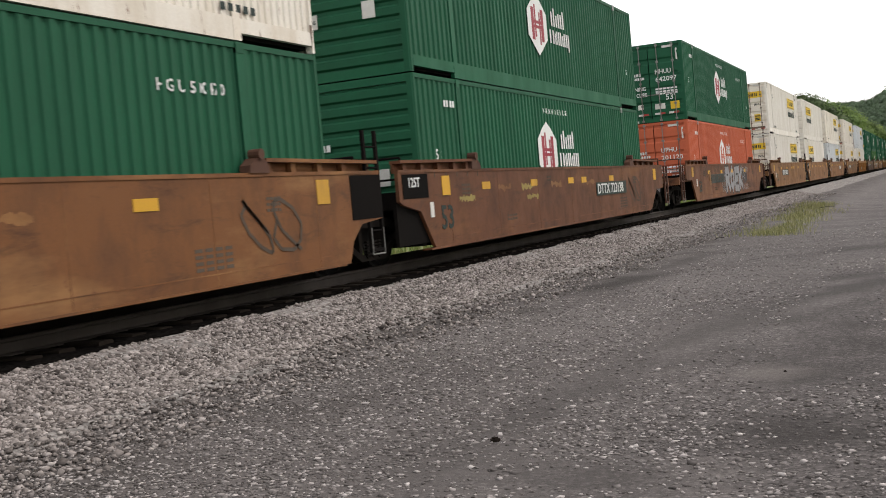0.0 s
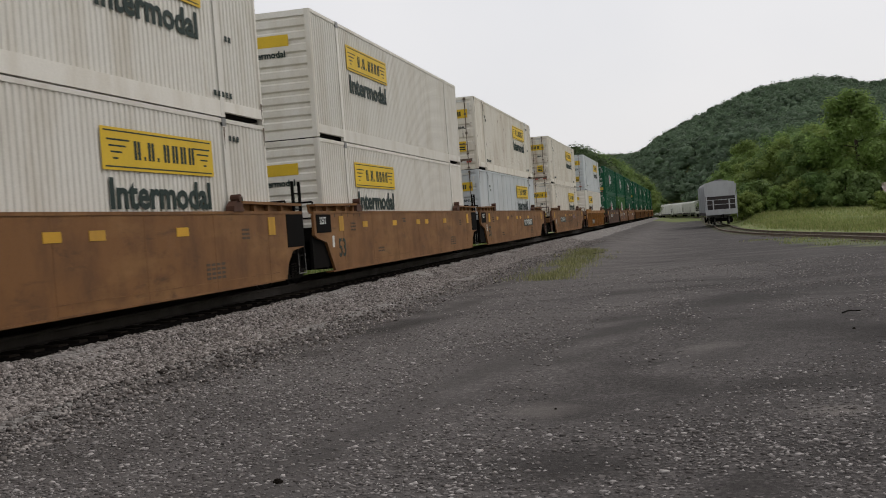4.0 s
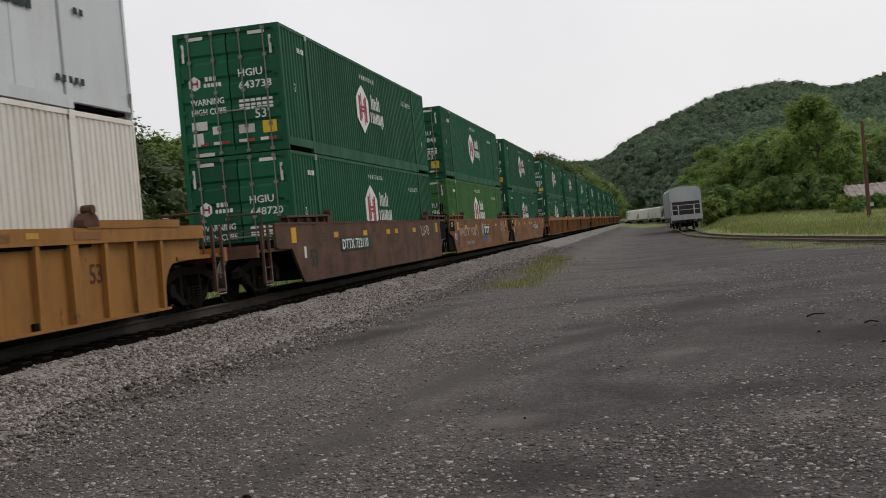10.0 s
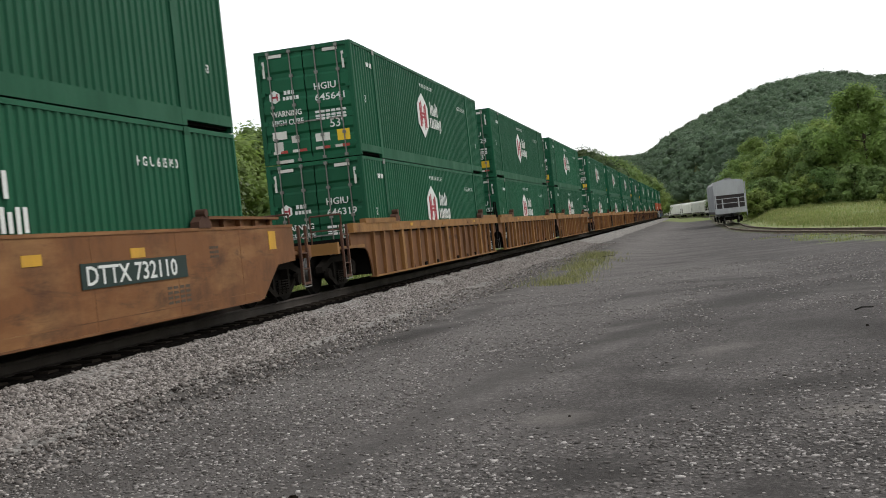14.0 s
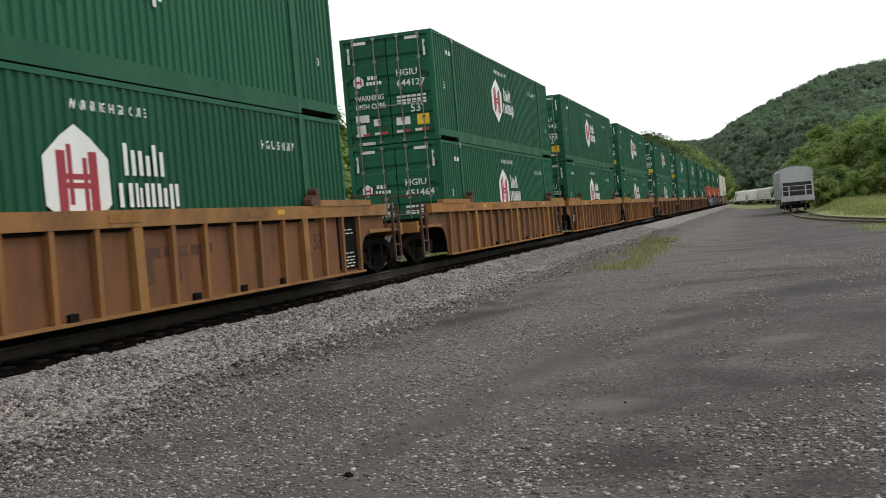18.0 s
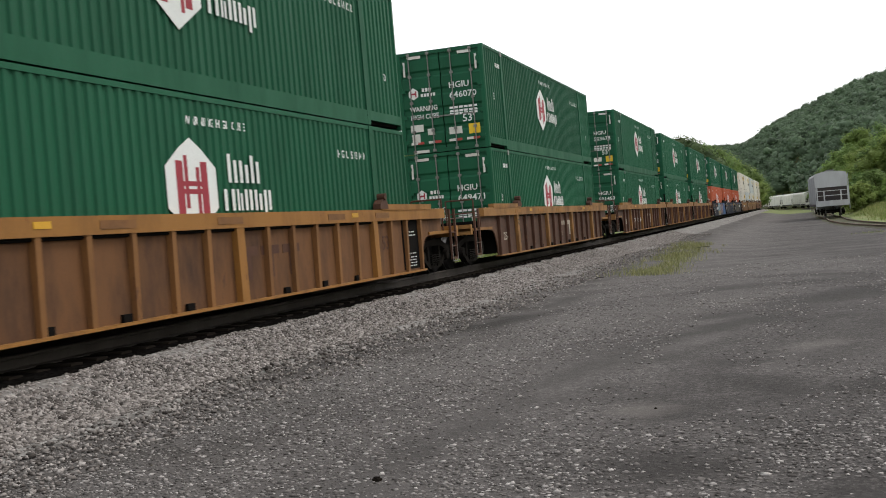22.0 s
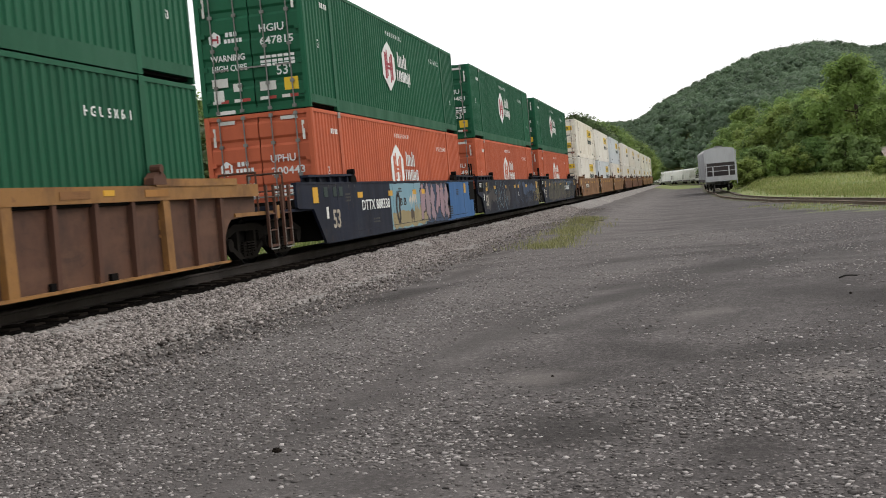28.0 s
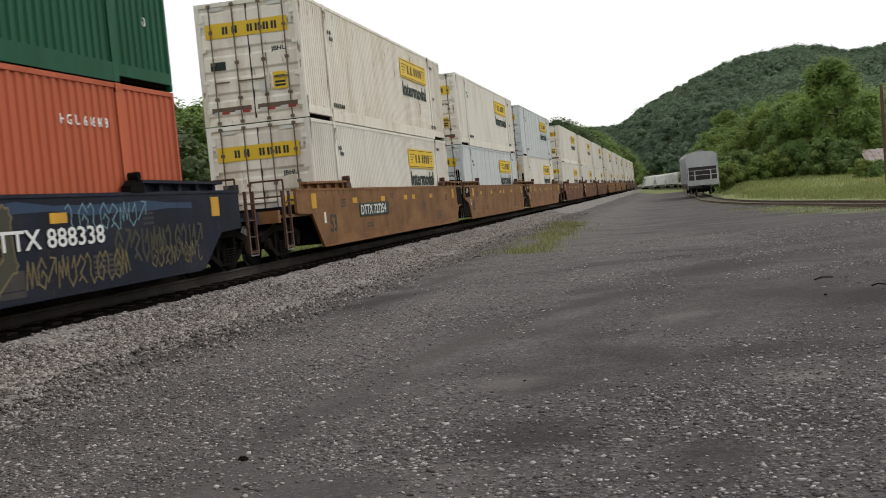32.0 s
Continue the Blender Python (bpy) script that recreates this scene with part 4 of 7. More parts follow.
# ---- loose stone and weeds ----
def stones(name, rng, xy, z, size, material, label):
    """Many small broken stones: squashed, turned boxes with a cut corner."""
    n = len(xy)
    flat = 0.42 if size < 0.02 else 0.7
    base = np.array([[-1, -1, -1], [1, -1, -1], [1, 1, -1], [-1, 1, -1], [-0.7, -0.8, 1], [0.8, -0.6, 0.9], [0.6, 0.8, 1], [-0.8, 0.7, 0.8]]) * 0.5
    s = size * (0.5 + 0.7 * rng.random((n, 1, 1)) ** 1.6 + 1.1 * rng.random((n, 1, 1)) ** 9) * (0.65 + 0.7 * rng.random((n, 1, 3)))
    q = rng.normal(size=(n, 4))
    q /= np.linalg.norm(q, axis=1)[:, None]
    w, a, b, c = q.T
    R = np.stack([1 - 2 * (b * b + c * c), 2 * (a * b - c * w), 2 * (a * c + b * w), 2 * (a * b + c * w), 1 - 2 * (a * a + c * c), 2 * (b * c - a * w),
                  2 * (a * c - b * w), 2 * (b * c + a * w), 1 - 2 * (a * a + b * b)], 1).reshape(n, 3, 3)
    v = np.einsum("nij,nkj->nki", R, (base[None] + rng.normal(size=(n, 8, 3)) * 0.07) * s)
    v[:, :, 2] *= flat
    v += np.concatenate([xy, z[:, None]], 1)[:, None, :]
    quad = np.array([[0, 3, 2, 1], [4, 5, 6, 7], [0, 1, 5, 4], [1, 2, 6, 5], [2, 3, 7, 6], [3, 0, 4, 7]])
    me = bpy.data.meshes.new(name)
    me.vertices.add(8 * n)
    me.vertices.foreach_set("co", np.ascontiguousarray(v, dtype=np.float32).ravel())
    idx = (quad[None] + 8 * np.arange(n)[:, None, None]).astype(np.int32).ravel()
    me.loops.add(len(idx))
    me.loops.foreach_set("vertex_index", idx)
    me.polygons.add(6 * n)
    me.polygons.foreach_set("loop_start", np.arange(0, 24 * n, 4, dtype=np.int32))
    me.update(calc_edges=True)
    me.materials.append(material)
    return tagged(new(name, me), label, "gravel", kind="stuff")


rng = np.random.default_rng(5)
n = 112000
yy = 4 + 66 * rng.random(n) ** 1.9
edge = np.array([0.16 * noise.noise((y * 0.9, 3.3, 1.0)) + 0.07 * noise.noise((y * 5.0, 8.3, 1.0)) for y in yy])
xx = TX + 1.74 + edge + np.where(rng.random(n) < 0.86, 1.3 * rng.random(n) ** 0.9, 0.9 + 1.7 * rng.random(n) ** 1.8)
zz = np.interp(xx - TX, [1.3, 1.75, 2.05, 2.4, 2.8, 3.3, 4.3], [0.34, 0.335, 0.28, 0.16, 0.06, 0.015, 0.0])
stones("ballast_stones", rng, np.stack([xx, yy], 1), zz + 0.006 + np.array([yard_z(x, y) if x > TX + 2.9 else 0.0 for x, y in zip(xx, yy)]), 0.029, BALLAST_STONES, "loose grey crushed stones on the ballast shoulder")
n = 175000
yy = 3.2 + 30 * rng.random(n) ** 1.9
xx = -6.4 + (yy * 0.62 + 6.4) * rng.random(n)
BARE = [(sx, sy, rx, ry) for sx, sy, rx, ry, _, tone, _ in HOLLOWS if tone in (DAMP, TRACK)]
THICK = ((0.4, 6.9, 1.4, 1.1), (-5.0, 9.0, 1.3, 5.0), (0.95, 9.1, 0.9, 0.35), (-3.2, 7.8, 1.3, 2.6), (-3.4, 12.5, 1.1, 4.0), (-4.4, 6.5, 1.2, 2.0), (-1.6, 6.2, 0.4, 0.6), (2.2, 12.0, 0.9, 0.6))


def strewn(x, y):
    """How thick the loose stones lie."""
    near = lambda spots: sum(np.exp(-((x - a) / c) ** 2 - ((y - b) / d) ** 2) for a, b, c, d in spots)
    return 0.6 * near(THICK) - 0.9 * near(BARE)


rough = np.array([noise.noise((x * 0.5, y * 0.5, 4.2)) + 0.5 * noise.noise((x * 0.13, y * 0.13, 7.7)) for x, y in zip(xx, yy)])
keep = strewn(xx, yy) + 0.7 * rough > -0.1 + 1.1 * (rng.random(n) - 0.45)
stones("yard_stones", rng, np.stack([xx, yy], 1)[keep], np.array([yard_z(x, y) + 0.002 for x, y in zip(xx[keep], yy[keep])]), 0.0195, YARD_STONES, "small loose stones strewn over the yard")


def blades(rng, spots, height, width, spread):
    """Grass: bent blades round many spots, each a narrow quad."""
    n = len(spots)
    p = np.concatenate([spots + rng.normal(size=(n, 2)) * spread, np.zeros((n, 1))], 1)
    p[:, 2] = [terrain(x, y) - 0.01 for x, y, _ in p]
    h = height * (0.4 + 0.8 * rng.random((n, 1)))
    a = rng.random(n) * 2 * np.pi
    side = np.stack([np.cos(a), np.sin(a), np.zeros(n)], 1) * width * (0.6 + 0.8 * rng.random((n, 1)))
    top = np.concatenate([rng.normal(size=(n, 2)) * 0.3, np.ones((n, 1))], 1) * h
    return np.stack([p - side, p + side, p + top + side * 0.25, p + top - side * 0.25], 1)


rng = np.random.default_rng(15)
k = rng.random(5200) ** 1.15
tuft = np.array([noise.noise((q * 26.0, 1.7, 0.3)) for q in k])
spots = np.stack([-3.75 - 0.7 * k + rng.normal(size=5200) * (0.42 + 0.3 * tuft), 28.0 + 25 * k], 1)
spots = spots[np.array([noise.noise((x * 1.3, y * 0.5, 6.1)) > -0.22 for x, y in spots])]
tagged(new("weed_patch", quads("weed_patch", blades(rng, spots, 0.16, 0.008, 0.1), WEED_BLADE)), "straggling yellow-green weeds at the edge of the gravel", "weeds", kind="stuff")
spots = []
for _ in range(3400):
    y = rng.uniform(20, 150)
    spots.append((siding_x(y) + 3.4 + 30 * rng.random() ** 1.3 if rng.random() > 0.2 else siding_x(y) - rng.uniform(1.2, 5.6), y))
spots = np.array([p for p in spots if meadow(*p) > 0.35])
short = np.array([p[0] < siding_x(p[1]) for p in spots])
low = blades(rng, np.repeat(spots[short], 14, axis=0), 0.12, 0.014, 0.35)
spots = np.repeat(spots[~short], 30, axis=0)
tagged(new("meadow_grass", quads("meadow_grass", np.concatenate([low, blades(rng, spots, 0.3, 0.02, 0.7)]), GRASS_BLADE)), "tall uncut meadow grass, green and straw-coloured", "grass", kind="stuff")
spots = np.repeat(np.stack([rng.uniform(-26, -13, 1500), rng.uniform(2, 90, 1500)], 1), 12, axis=0)
tagged(new("verge_grass", quads("verge_grass", blades(rng, spots, 0.3, 0.03, 0.5), GRASS_BLADE)), "green grass beyond the main line", "grass", kind="stuff")

# ---- containers ----
def corrugated(y0, y1, z0, z1, x, pitch, depth, side):
    """An upright-ribbed steel sheet: ridges of a folded profile on a flat back."""
    s = Shape()
    n = max(int(round((y1 - y0) / pitch)), 1)
    p = (y1 - y0) / n
    line = []
    for i in range(n):
        a = y0 + i * p
        line += [(a, 0.0), (a + 0.36 * p, 0.0), (a + 0.5 * p, -depth), (a + 0.86 * p, -depth)]
    line.append((y1, 0.0))
    m = len(line)
    v = [(side * (x + d), y, z) for z in (z0, z1) for y, d in line]
    v += [(side * (x - depth - 0.02), y, z) for z in (z0, z1) for y in (y0, y1)]
    f = [(i, i + 1, m + i + 1, m + i) for i in range(m - 1)]
    f += [(2 * m, 2 * m + 1, 2 * m + 3, 2 * m + 2)]
    return s.solid(v, f if side > 0 else [q[::-1] for q in f])


def flat_side(y0, y1, z0, z1, x, side):
    """A smooth plate side with upright seams, one folded outline."""
    out = [(side * (x - 0.03), y0), (side * (x - 0.012), y0)]
    n = max(int(round((y1 - y0) / 1.22)), 1)
    for i in range(1, n):
        y = y0 + (y1 - y0) * i / n
        out += [(side * (x - 0.012), y - 0.022), (side * x, y - 0.018), (side * x, y + 0.018), (side * (x - 0.012), y + 0.022)]
    out += [(side * (x - 0.012), y1), (side * (x - 0.03), y1)]
    return Shape().prism(out, 2, z0, z1)


def written(words, size, parent, y, z, side, x, ink, name="lettering", bold=0.004, width=None, gap=1.0):
    """Letters on the long side of a thing (side 1: the +x side, -1: the other), starting at y, z as read."""
    m = pose(side * x, y, z, 0, 0, 0 if side > 0 else 180)
    return tagged(part(name, lettering(words, size, ink, bold, gap, width), ink, parent, "", m), kind="stuff")


def end_written(words, size, parent, x, z, yface, ink, name="lettering", bold=0.003, width=None):
    """Letters on the near end (which faces -y), starting at x, z."""
    return tagged(part(name, lettering(words, size, ink, bold, 1.0, width), ink, parent, "", pose(x, yface, z, 0, 0, -90)), kind="stuff")


def plate(parent, name, side, x, y0, y1, z0, z1, material, label=""):
    s = Shape().box(min(side * x, side * (x + 0.008)), y0, z0, max(side * x, side * (x + 0.008)), y1, z1)
    return part(name, s, material, parent, label)


def end_plate(parent, name, x0, x1, z0, z1, yface, material, label=""):
    return part(name, Shape().box(x0, yface - 0.006, z0, x1, yface, z1), material, parent, label)


X = W53 / 2
HL = L53 / 2
POST = HL - 1.98


def hub_logo(box, side, material_back):
    """A tall white badge with a red H of two pieces, and two rows of white blocks beside it."""
    c = -HL + 7.1 if side > 0 else HL - 7.1
    x = X + 0.004
    badge = Shape().prism([(c, 2.27), (c - 0.3 * side, 2.12), (c - 0.68 * side, 1.86), (c - 0.68 * side, 1.28), (c, 0.86), (c + 0.68 * side, 1.28), (c + 0.68 * side, 1.86), (c + 0.3 * side, 2.12)], 0, side * x, side * (x + 0.005))
    part("badge", badge, WHITE_INK, box, "white pointed badge")
    h = Shape()
    for a, b, z0, z1 in ((-0.42, -0.24, 1.2, 1.94), (-0.2, -0.11, 1.28, 2.02), (0.11, 0.2, 1.12, 1.86), (0.24, 0.42, 1.2, 1.94), (-0.24, 0.24, 1.59, 1.66), (-0.24, 0.24, 1.48, 1.55)):
        y0, y1 = sorted((c + a * side, c + b * side))
        h.box(min(side * (x + 0.005), side * (x + 0.009)), y0, z0, max(side * (x + 0.005), side * (x + 0.009)), y1, z1)
    tagged(part("emblem", h, material_back, box, "block letter emblem"), kind="stuff")
    s = Shape()
    for y0, y1, z0, z1, ws in ((8.15, 9.15, 1.66, 2.0, (3, 1, 3, 1, 3)), (7.98, 9.5, 1.24, 1.56, (4, 1, 2, 1, 3, 1, 3, 1, 3))):
        total, y = sum(ws), y0
        for i, w in enumerate(ws):
            d = (y1 - y0) * w / total
            if i % 2 == 0:
                a, b = (-HL + y, -HL + y + d) if side > 0 else (HL - y - d, HL - y)
                tall = z1 + (0.09 if i in (0, 4) and z0 > 1.5 else 0)
                x0, x1 = sorted((side * x, side * (x + 0.005)))
                t = min(0.09, d * 0.36)
                s.box(x0, a, z0 - (0.1 if i == 8 else 0), x1, a + t, tall)
                s.box(x0, b - t, z0, x1, b, z1 - 0.06 * (i % 4 > 1))
            y += d
    tagged(part("brand_mark", s, WHITE_INK, box, "two rows of white blocks"), kind="stuff")


def jb_sign(box, side):
    """A yellow panel with a row of dark blocks, the word below it."""
    x = X + 0.004
    y0, y1 = (9.8, 13.55)
    a, b = -HL + y0, -HL + y1
    panel = plate(box, "sign_panel", side, x, a, b, 1.83, 2.45, SIGN_YELLOW, "yellow painted panel")
    s = Shape()
    xs = (side * (x + 0.008), side * (x + 0.011))
    for z0, z1 in ((1.87, 1.89), (2.39, 2.41)):
        s.box(min(xs), a + 0.08, z0, max(xs), b - 0.08, z1)
    ws = (2, 1, 0.6, 0.8, 2, 1, 0.6, 1.6, 2, 1, 2, 1, 2, 1, 2)
    total, y, w0, w1 = sum(ws), 0.0, 0.95, 3.0
    for i, w in enumerate(ws):
        d = (w1 - w0) * w / total
        if i % 2 == 0:
            p, q = (a + w0 + y, a + w0 + y + d) if side > 0 else (b - w0 - y - d, b - w0 - y)
            if w > 0.7:
                s.box(min(xs), p, 2.0, max(xs), p + d * 0.42, 2.28)
                s.box(min(xs), q - d * 0.42, 2.0, max(xs), q, 2.28)
            else:
                s.box(min(xs), p, 2.0, max(xs), q, 2.06)
        y += d
    for k in range(4):
        for p0, p1 in ((0.15 + 0.05 * k, 0.82 - 0.12 * k), (3.0 + 0.12 * k, 3.62 - 0.05 * k)):
            s.box(min(xs), a + p0, 2.26 - 0.09 * k, max(xs), a + p1, 2.285 - 0.09 * k)
    tagged(part("brand_mark", s, BLACK_INK, panel, "row of dark blocks and wing stripes"), kind="stuff")
    written("Intermodal", 0.62, box, (a + 0.12) if side > 0 else (b - 0.12), 1.28, side, x, BLACK_INK, bold=0.018, width=3.45)


def container(style, paint, shown=1, far=False):
    """A 53-foot box, doors at -y, blank ribbed end at +y. style: hub, hub_orange, jb, jb_flat. shown: the long side with marks."""
    jb = style.startswith("jb")
    box = thing("shipping_container", "", "shipping container")
    pitch, depth = (0.155, 0.024) if jb else (0.215, 0.03)
    foot = 0.27 if style != "jb_flat" else 0.16
    for side in (1, -1):
        for y0, y1 in ((-HL + 0.1, -POST - 0.12), (-POST + 0.12, POST - 0.12), (POST + 0.12, HL - 0.1)):
            s = flat_side(y0, y1, foot, H53 - 0.07, X - 0.012, side) if style == "jb_flat" else corrugated(y0, y1, foot, H53 - 0.07, X - 0.012, pitch, depth, side)
            part("side_panel", s, paint, box)
        for y in (-POST, POST):
            s = Shape().box(min(side * (X - 0.07), side * (X + 0.006)), y - 0.085, 0.0, max(side * (X - 0.07), side * (X + 0.006)), y + 0.085, H53)
            s.box(min(side * (X - 0.09), side * (X - 0.05)), y - 0.125, 0.1, max(side * (X - 0.09), side * (X - 0.05)), y + 0.125, H53 - 0.07)
            post = part("lifting_post", s, paint, box)
            s = Shape().box(min(side * (X - 0.12), side * (X + 0.012)), y - 0.085, H53 - 0.14, max(side * (X - 0.12), side * (X + 0.012)), y + 0.085, H53 + 0.004)
            part("corner_casting", s, GALV if (y < 0) ^ jb else paint, post, "worn corner casting") if side == shown and not far else None
        s = Shape().box(min(side * (X - 0.06), side * (X - 0.002)), -HL + 0.1, H53 - 0.075, max(side * (X - 0.06), side * (X - 0.002)), HL - 0.1, H53)
        part("top_rail", s, paint, box)
        s = Shape()
        for y0, y1, z0 in ((-HL + 0.1, -POST, 0.1), (-POST, POST, 0.0), (POST, HL - 0.1, 0.1)):
            s.box(min(side * (X - 0.08), side * (X + 0.003)), y0, z0, max(side * (X - 0.08), side * (X + 0.003)), y1, foot + 0.02)
        part("bottom_rail", s, paint, box)
        for y in (-HL, HL):
            s = Shape().prism([(side * (X - 0.13), y), (side * (X - 0.03), y), (side * X, y - math.copysign(0.03, y)), (side * X, y - math.copysign(0.1, y)), (side * (X - 0.13), y - math.copysign(0.1, y))], 2, 0, H53)
            post = part("corner_post", s, paint, box)
    part("roof_sheet", Shape().box(-X + 0.05, -HL + 0.05, H53 - 0.05, X - 0.05, HL - 0.05, H53 - 0.012), paint, box)
    part("floor_frame", Shape().box(-X + 0.1, -HL + 0.12, 0.05, X - 0.1, HL - 0.12, 0.17), BLACK_STEEL, box, "dark cross-membered floor frame")
    # blank end, folded level
    s = Shape()
    n = 9 if jb else 10
    zs = 0.16
    step = (H53 - 0.3) / n
    out = [(HL - 0.09, zs)]
    for i in range(n):
        z = zs + i * step
        out += [(HL - 0.055, z), (HL - 0.055, z + 0.12 * step), (HL - 0.012, z + 0.26 * step), (HL - 0.012, z + 0.74 * step), (HL - 0.055, z + 0.88 * step)]
    out += [(HL - 0.055, zs + n * step), (HL - 0.09, zs + n * step)]
    part("end_wall", s.prism(out, 0, -X + 0.12, X - 0.12), paint, box)
    part("end_sill", Shape().box(-X + 0.1, HL - 0.1, 0.0, X - 0.1, HL - 0.012, 0.165), paint, box)
    part("end_header", Shape().box(-X + 0.1, HL - 0.1, H53 - 0.135, X - 0.1, HL - 0.012, H53), paint, box)
    # doors
    part("door_sill", Shape().box(-X + 0.1, -HL + 0.01, 0.0, X - 0.1, -HL + 0.1, 0.1), paint, box)
    part("door_header", Shape().box(-X + 0.1, -HL + 0.01, H53 - 0.1, X - 0.1, -HL + 0.1, H53), paint, box)
    for side in (1, -1):
        a, b = sorted((side * 0.015, side * (X - 0.13)))
        out = [(-HL + 0.09, 0.1), (-HL + 0.055, 0.1)]
        n = 5
        for i in range(n):
            z0 = 0.13 + i * (H53 - 0.26) / n
            z1 = z0 + (H53 - 0.26) / n
            g = (z1 - z0) * 0.11
            out += [(-HL + 0.055, z0 + g), (-HL + 0.018, z0 + 2 * g), (-HL + 0.018, z1 - 2 * g), (-HL + 0.055, z1 - g)]
        out += [(-HL + 0.055, H53 - 0.1), (-HL + 0.09, H53 - 0.1)]
        door = part("door", Shape().prism(out, 0, a, b), STAINED_DOOR if style == "jb" else paint, box)
        for fx in (0.25, 0.78):
            x = side * (0.06 + fx * (X - 0.2))
            s = Shape().rod((x, -HL - 0.012, 0.04), (x, -HL - 0.012, H53 - 0.03), 0.016, 8)
            for z in (0.06, 0.62, 1.45, 2.2, H53 - 0.08):
                s.box(x - 0.045, -HL - 0.03, z - 0.035, x + 0.045, -HL + 0.03, z + 0.035)
            part("lock_rod", s, RUSTY_ROD if jb else ROD_STEEL, door, "weathered steel lock rod")
            s = Shape().box(min(x, x - side * 0.36), -HL - 0.034, 0.985, max(x, x - side * 0.36), -HL - 0.018, 1.02)
            part("handle", s, RUSTY_ROD if jb else ROD_STEEL, door) if not far else None
        s = Shape()
        for z in (0.35, 1.05, 1.8, 2.5):
            s.box(side * (X - 0.16) - 0.06, -HL - 0.012, z - 0.05, side * (X - 0.16) + 0.06, -HL + 0.03, z + 0.05)
        tagged(part("hinge", s, paint, door), kind="stuff") if not far else None
    s = Shape()
    for x0, x1 in ((-0.013, 0.013), (X - 0.128, X - 0.098), (-X + 0.098, -X + 0.128)):
        s.box(x0, -HL + 0.02, 0.1, x1, -HL + 0.06, H53 - 0.1)
    part("door_gasket", s, GASKET, box, "black rubber gaskets round the doors") if jb and shown > 0 else None
    if style == "jb" and shown > 0:
        for side in (1, -1):
            a, b = sorted((side * 0.08, side * (X - 0.22)))
            end_plate(box, "kick_strip", a, b, 0.3, 0.42, -HL + 0.0165, RUSTY_ROD, "rust-brown kick strip")
    # marks on the doors
    yd = -HL + 0.0145
    mark = BLACK_INK if jb else WHITE_INK
    for side in (1, -1) if shown > 0 and not far else ():
        end_plate(box, "reflective_strip", min(side * 0.55, side * 0.95), max(side * 0.55, side * 0.95), H53 - 0.2, H53 - 0.12, yd, PLACARD)
        end_plate(box, "reflective_strip", min(side * (X - 0.26), side * (X - 0.2)), max(side * (X - 0.26), side * (X - 0.2)), H53 - 0.68, H53 - 0.26, yd, PLACARD)
        for x0 in (0.12, 0.64):
            a, b = sorted((side * x0, side * (x0 + 0.38)))
            end_plate(box, "reflective_strip", a, (a + b) / 2, 0.26, 0.33, yd, PLACARD)
            end_plate(box, "reflective_strip", (a + b) / 2, b, 0.26, 0.33, yd, TAPE_RED)
    if shown < 0:
        pass
    elif not jb:
        part("badge", Shape().prism([(-0.98, 1.62), (-0.84, 1.54), (-0.7, 1.62), (-0.7, 1.78), (-0.84, 1.88), (-0.98, 1.78)], 1, yd, yd - 0.006), WHITE_INK, box)
        s = Shape()
        for x0, x1, z0, z1 in ((-0.93, -0.89, 1.62, 1.79), (-0.79, -0.75, 1.62, 1.79), (-0.89, -0.79, 1.68, 1.73)):
            s.box(x0, yd - 0.009, z0, x1, yd - 0.0055, z1)
        tagged(part("emblem", s, RED_INK if style == "hub" else paint, box), kind="stuff")
        s = Shape()
        for i in range(3):
            s.box(-0.58 + 0.1 * i, yd - 0.005, 1.74, -0.51 + 0.1 * i, yd, 1.84)
        for i in range(5):
            s.box(-0.62 + 0.09 * i, yd - 0.005, 1.6, -0.555 + 0.09 * i, yd, 1.69)
        tagged(part("brand_mark", s, WHITE_INK, box), kind="stuff")
        end_written("WARNING", 0.2, box, -0.98, 1.2, yd, WHITE_INK, width=0.82)
        end_written("HIGH CUBE", 0.2, box, -0.98, 0.97, yd, WHITE_INK, width=0.85)
        s = Shape()
        for z in (1.17, 1.07, 0.99):
            for i in range(6):
                s.box(0.2 + 0.14 * i, yd - 0.005, z, 0.31 + 0.14 * i, yd, z + 0.06)
        tagged(part("small_print", s, WHITE_INK, box, "rows of small white print"), kind="stuff")
        end_written("53'", 0.3, box, 0.55, 0.78 if style == "hub" else 0.7, yd, WHITE_INK)
        end_plate(box, "placard", 0.72, 1.05, 0.42, 0.7, yd, SIGN_YELLOW, "yellow warning placard")
        end_plate(box, "placard", 0.14, 0.52, 0.46, 0.66, yd, PLACARD, "white printed placard")
        end_plate(box, "placard", -1.0, -0.62, 0.62, 0.82, yd, PLACARD, "white weight placard")
        end_plate(box, "placard", -0.5, -0.3, 0.5, 0.68, yd, PLACARD)
        end_plate(box, "placard", -0.98, -0.74, 0.3, 0.56, yd, PLACARD)
        end_plate(box, "placard", -0.95, -0.5, 0.01, 0.09, yd - 0.01, PLACARD)
    else:
        end_written("JBHU", 0.15, box, 0.55, 1.62, yd, BLACK_INK, width=0.36)
        end_plate(box, "sign_panel", -1.05, 1.0, 2.05, 2.4, yd - 0.01, SIGN_YELLOW, "yellow painted band over both doors")
        s = Shape()
        for x in (-0.62, -0.38, 0.0, 0.2, 0.4, 0.6):
            s.box(x, yd - 0.02, 2.13, x + 0.055, yd - 0.015, 2.31).box(x + 0.08, yd - 0.02, 2.13, x + 0.135, yd - 0.015, 2.31)
        tagged(part("brand_mark", s, BLACK_INK, box, "row of dark blocks"), kind="stuff")
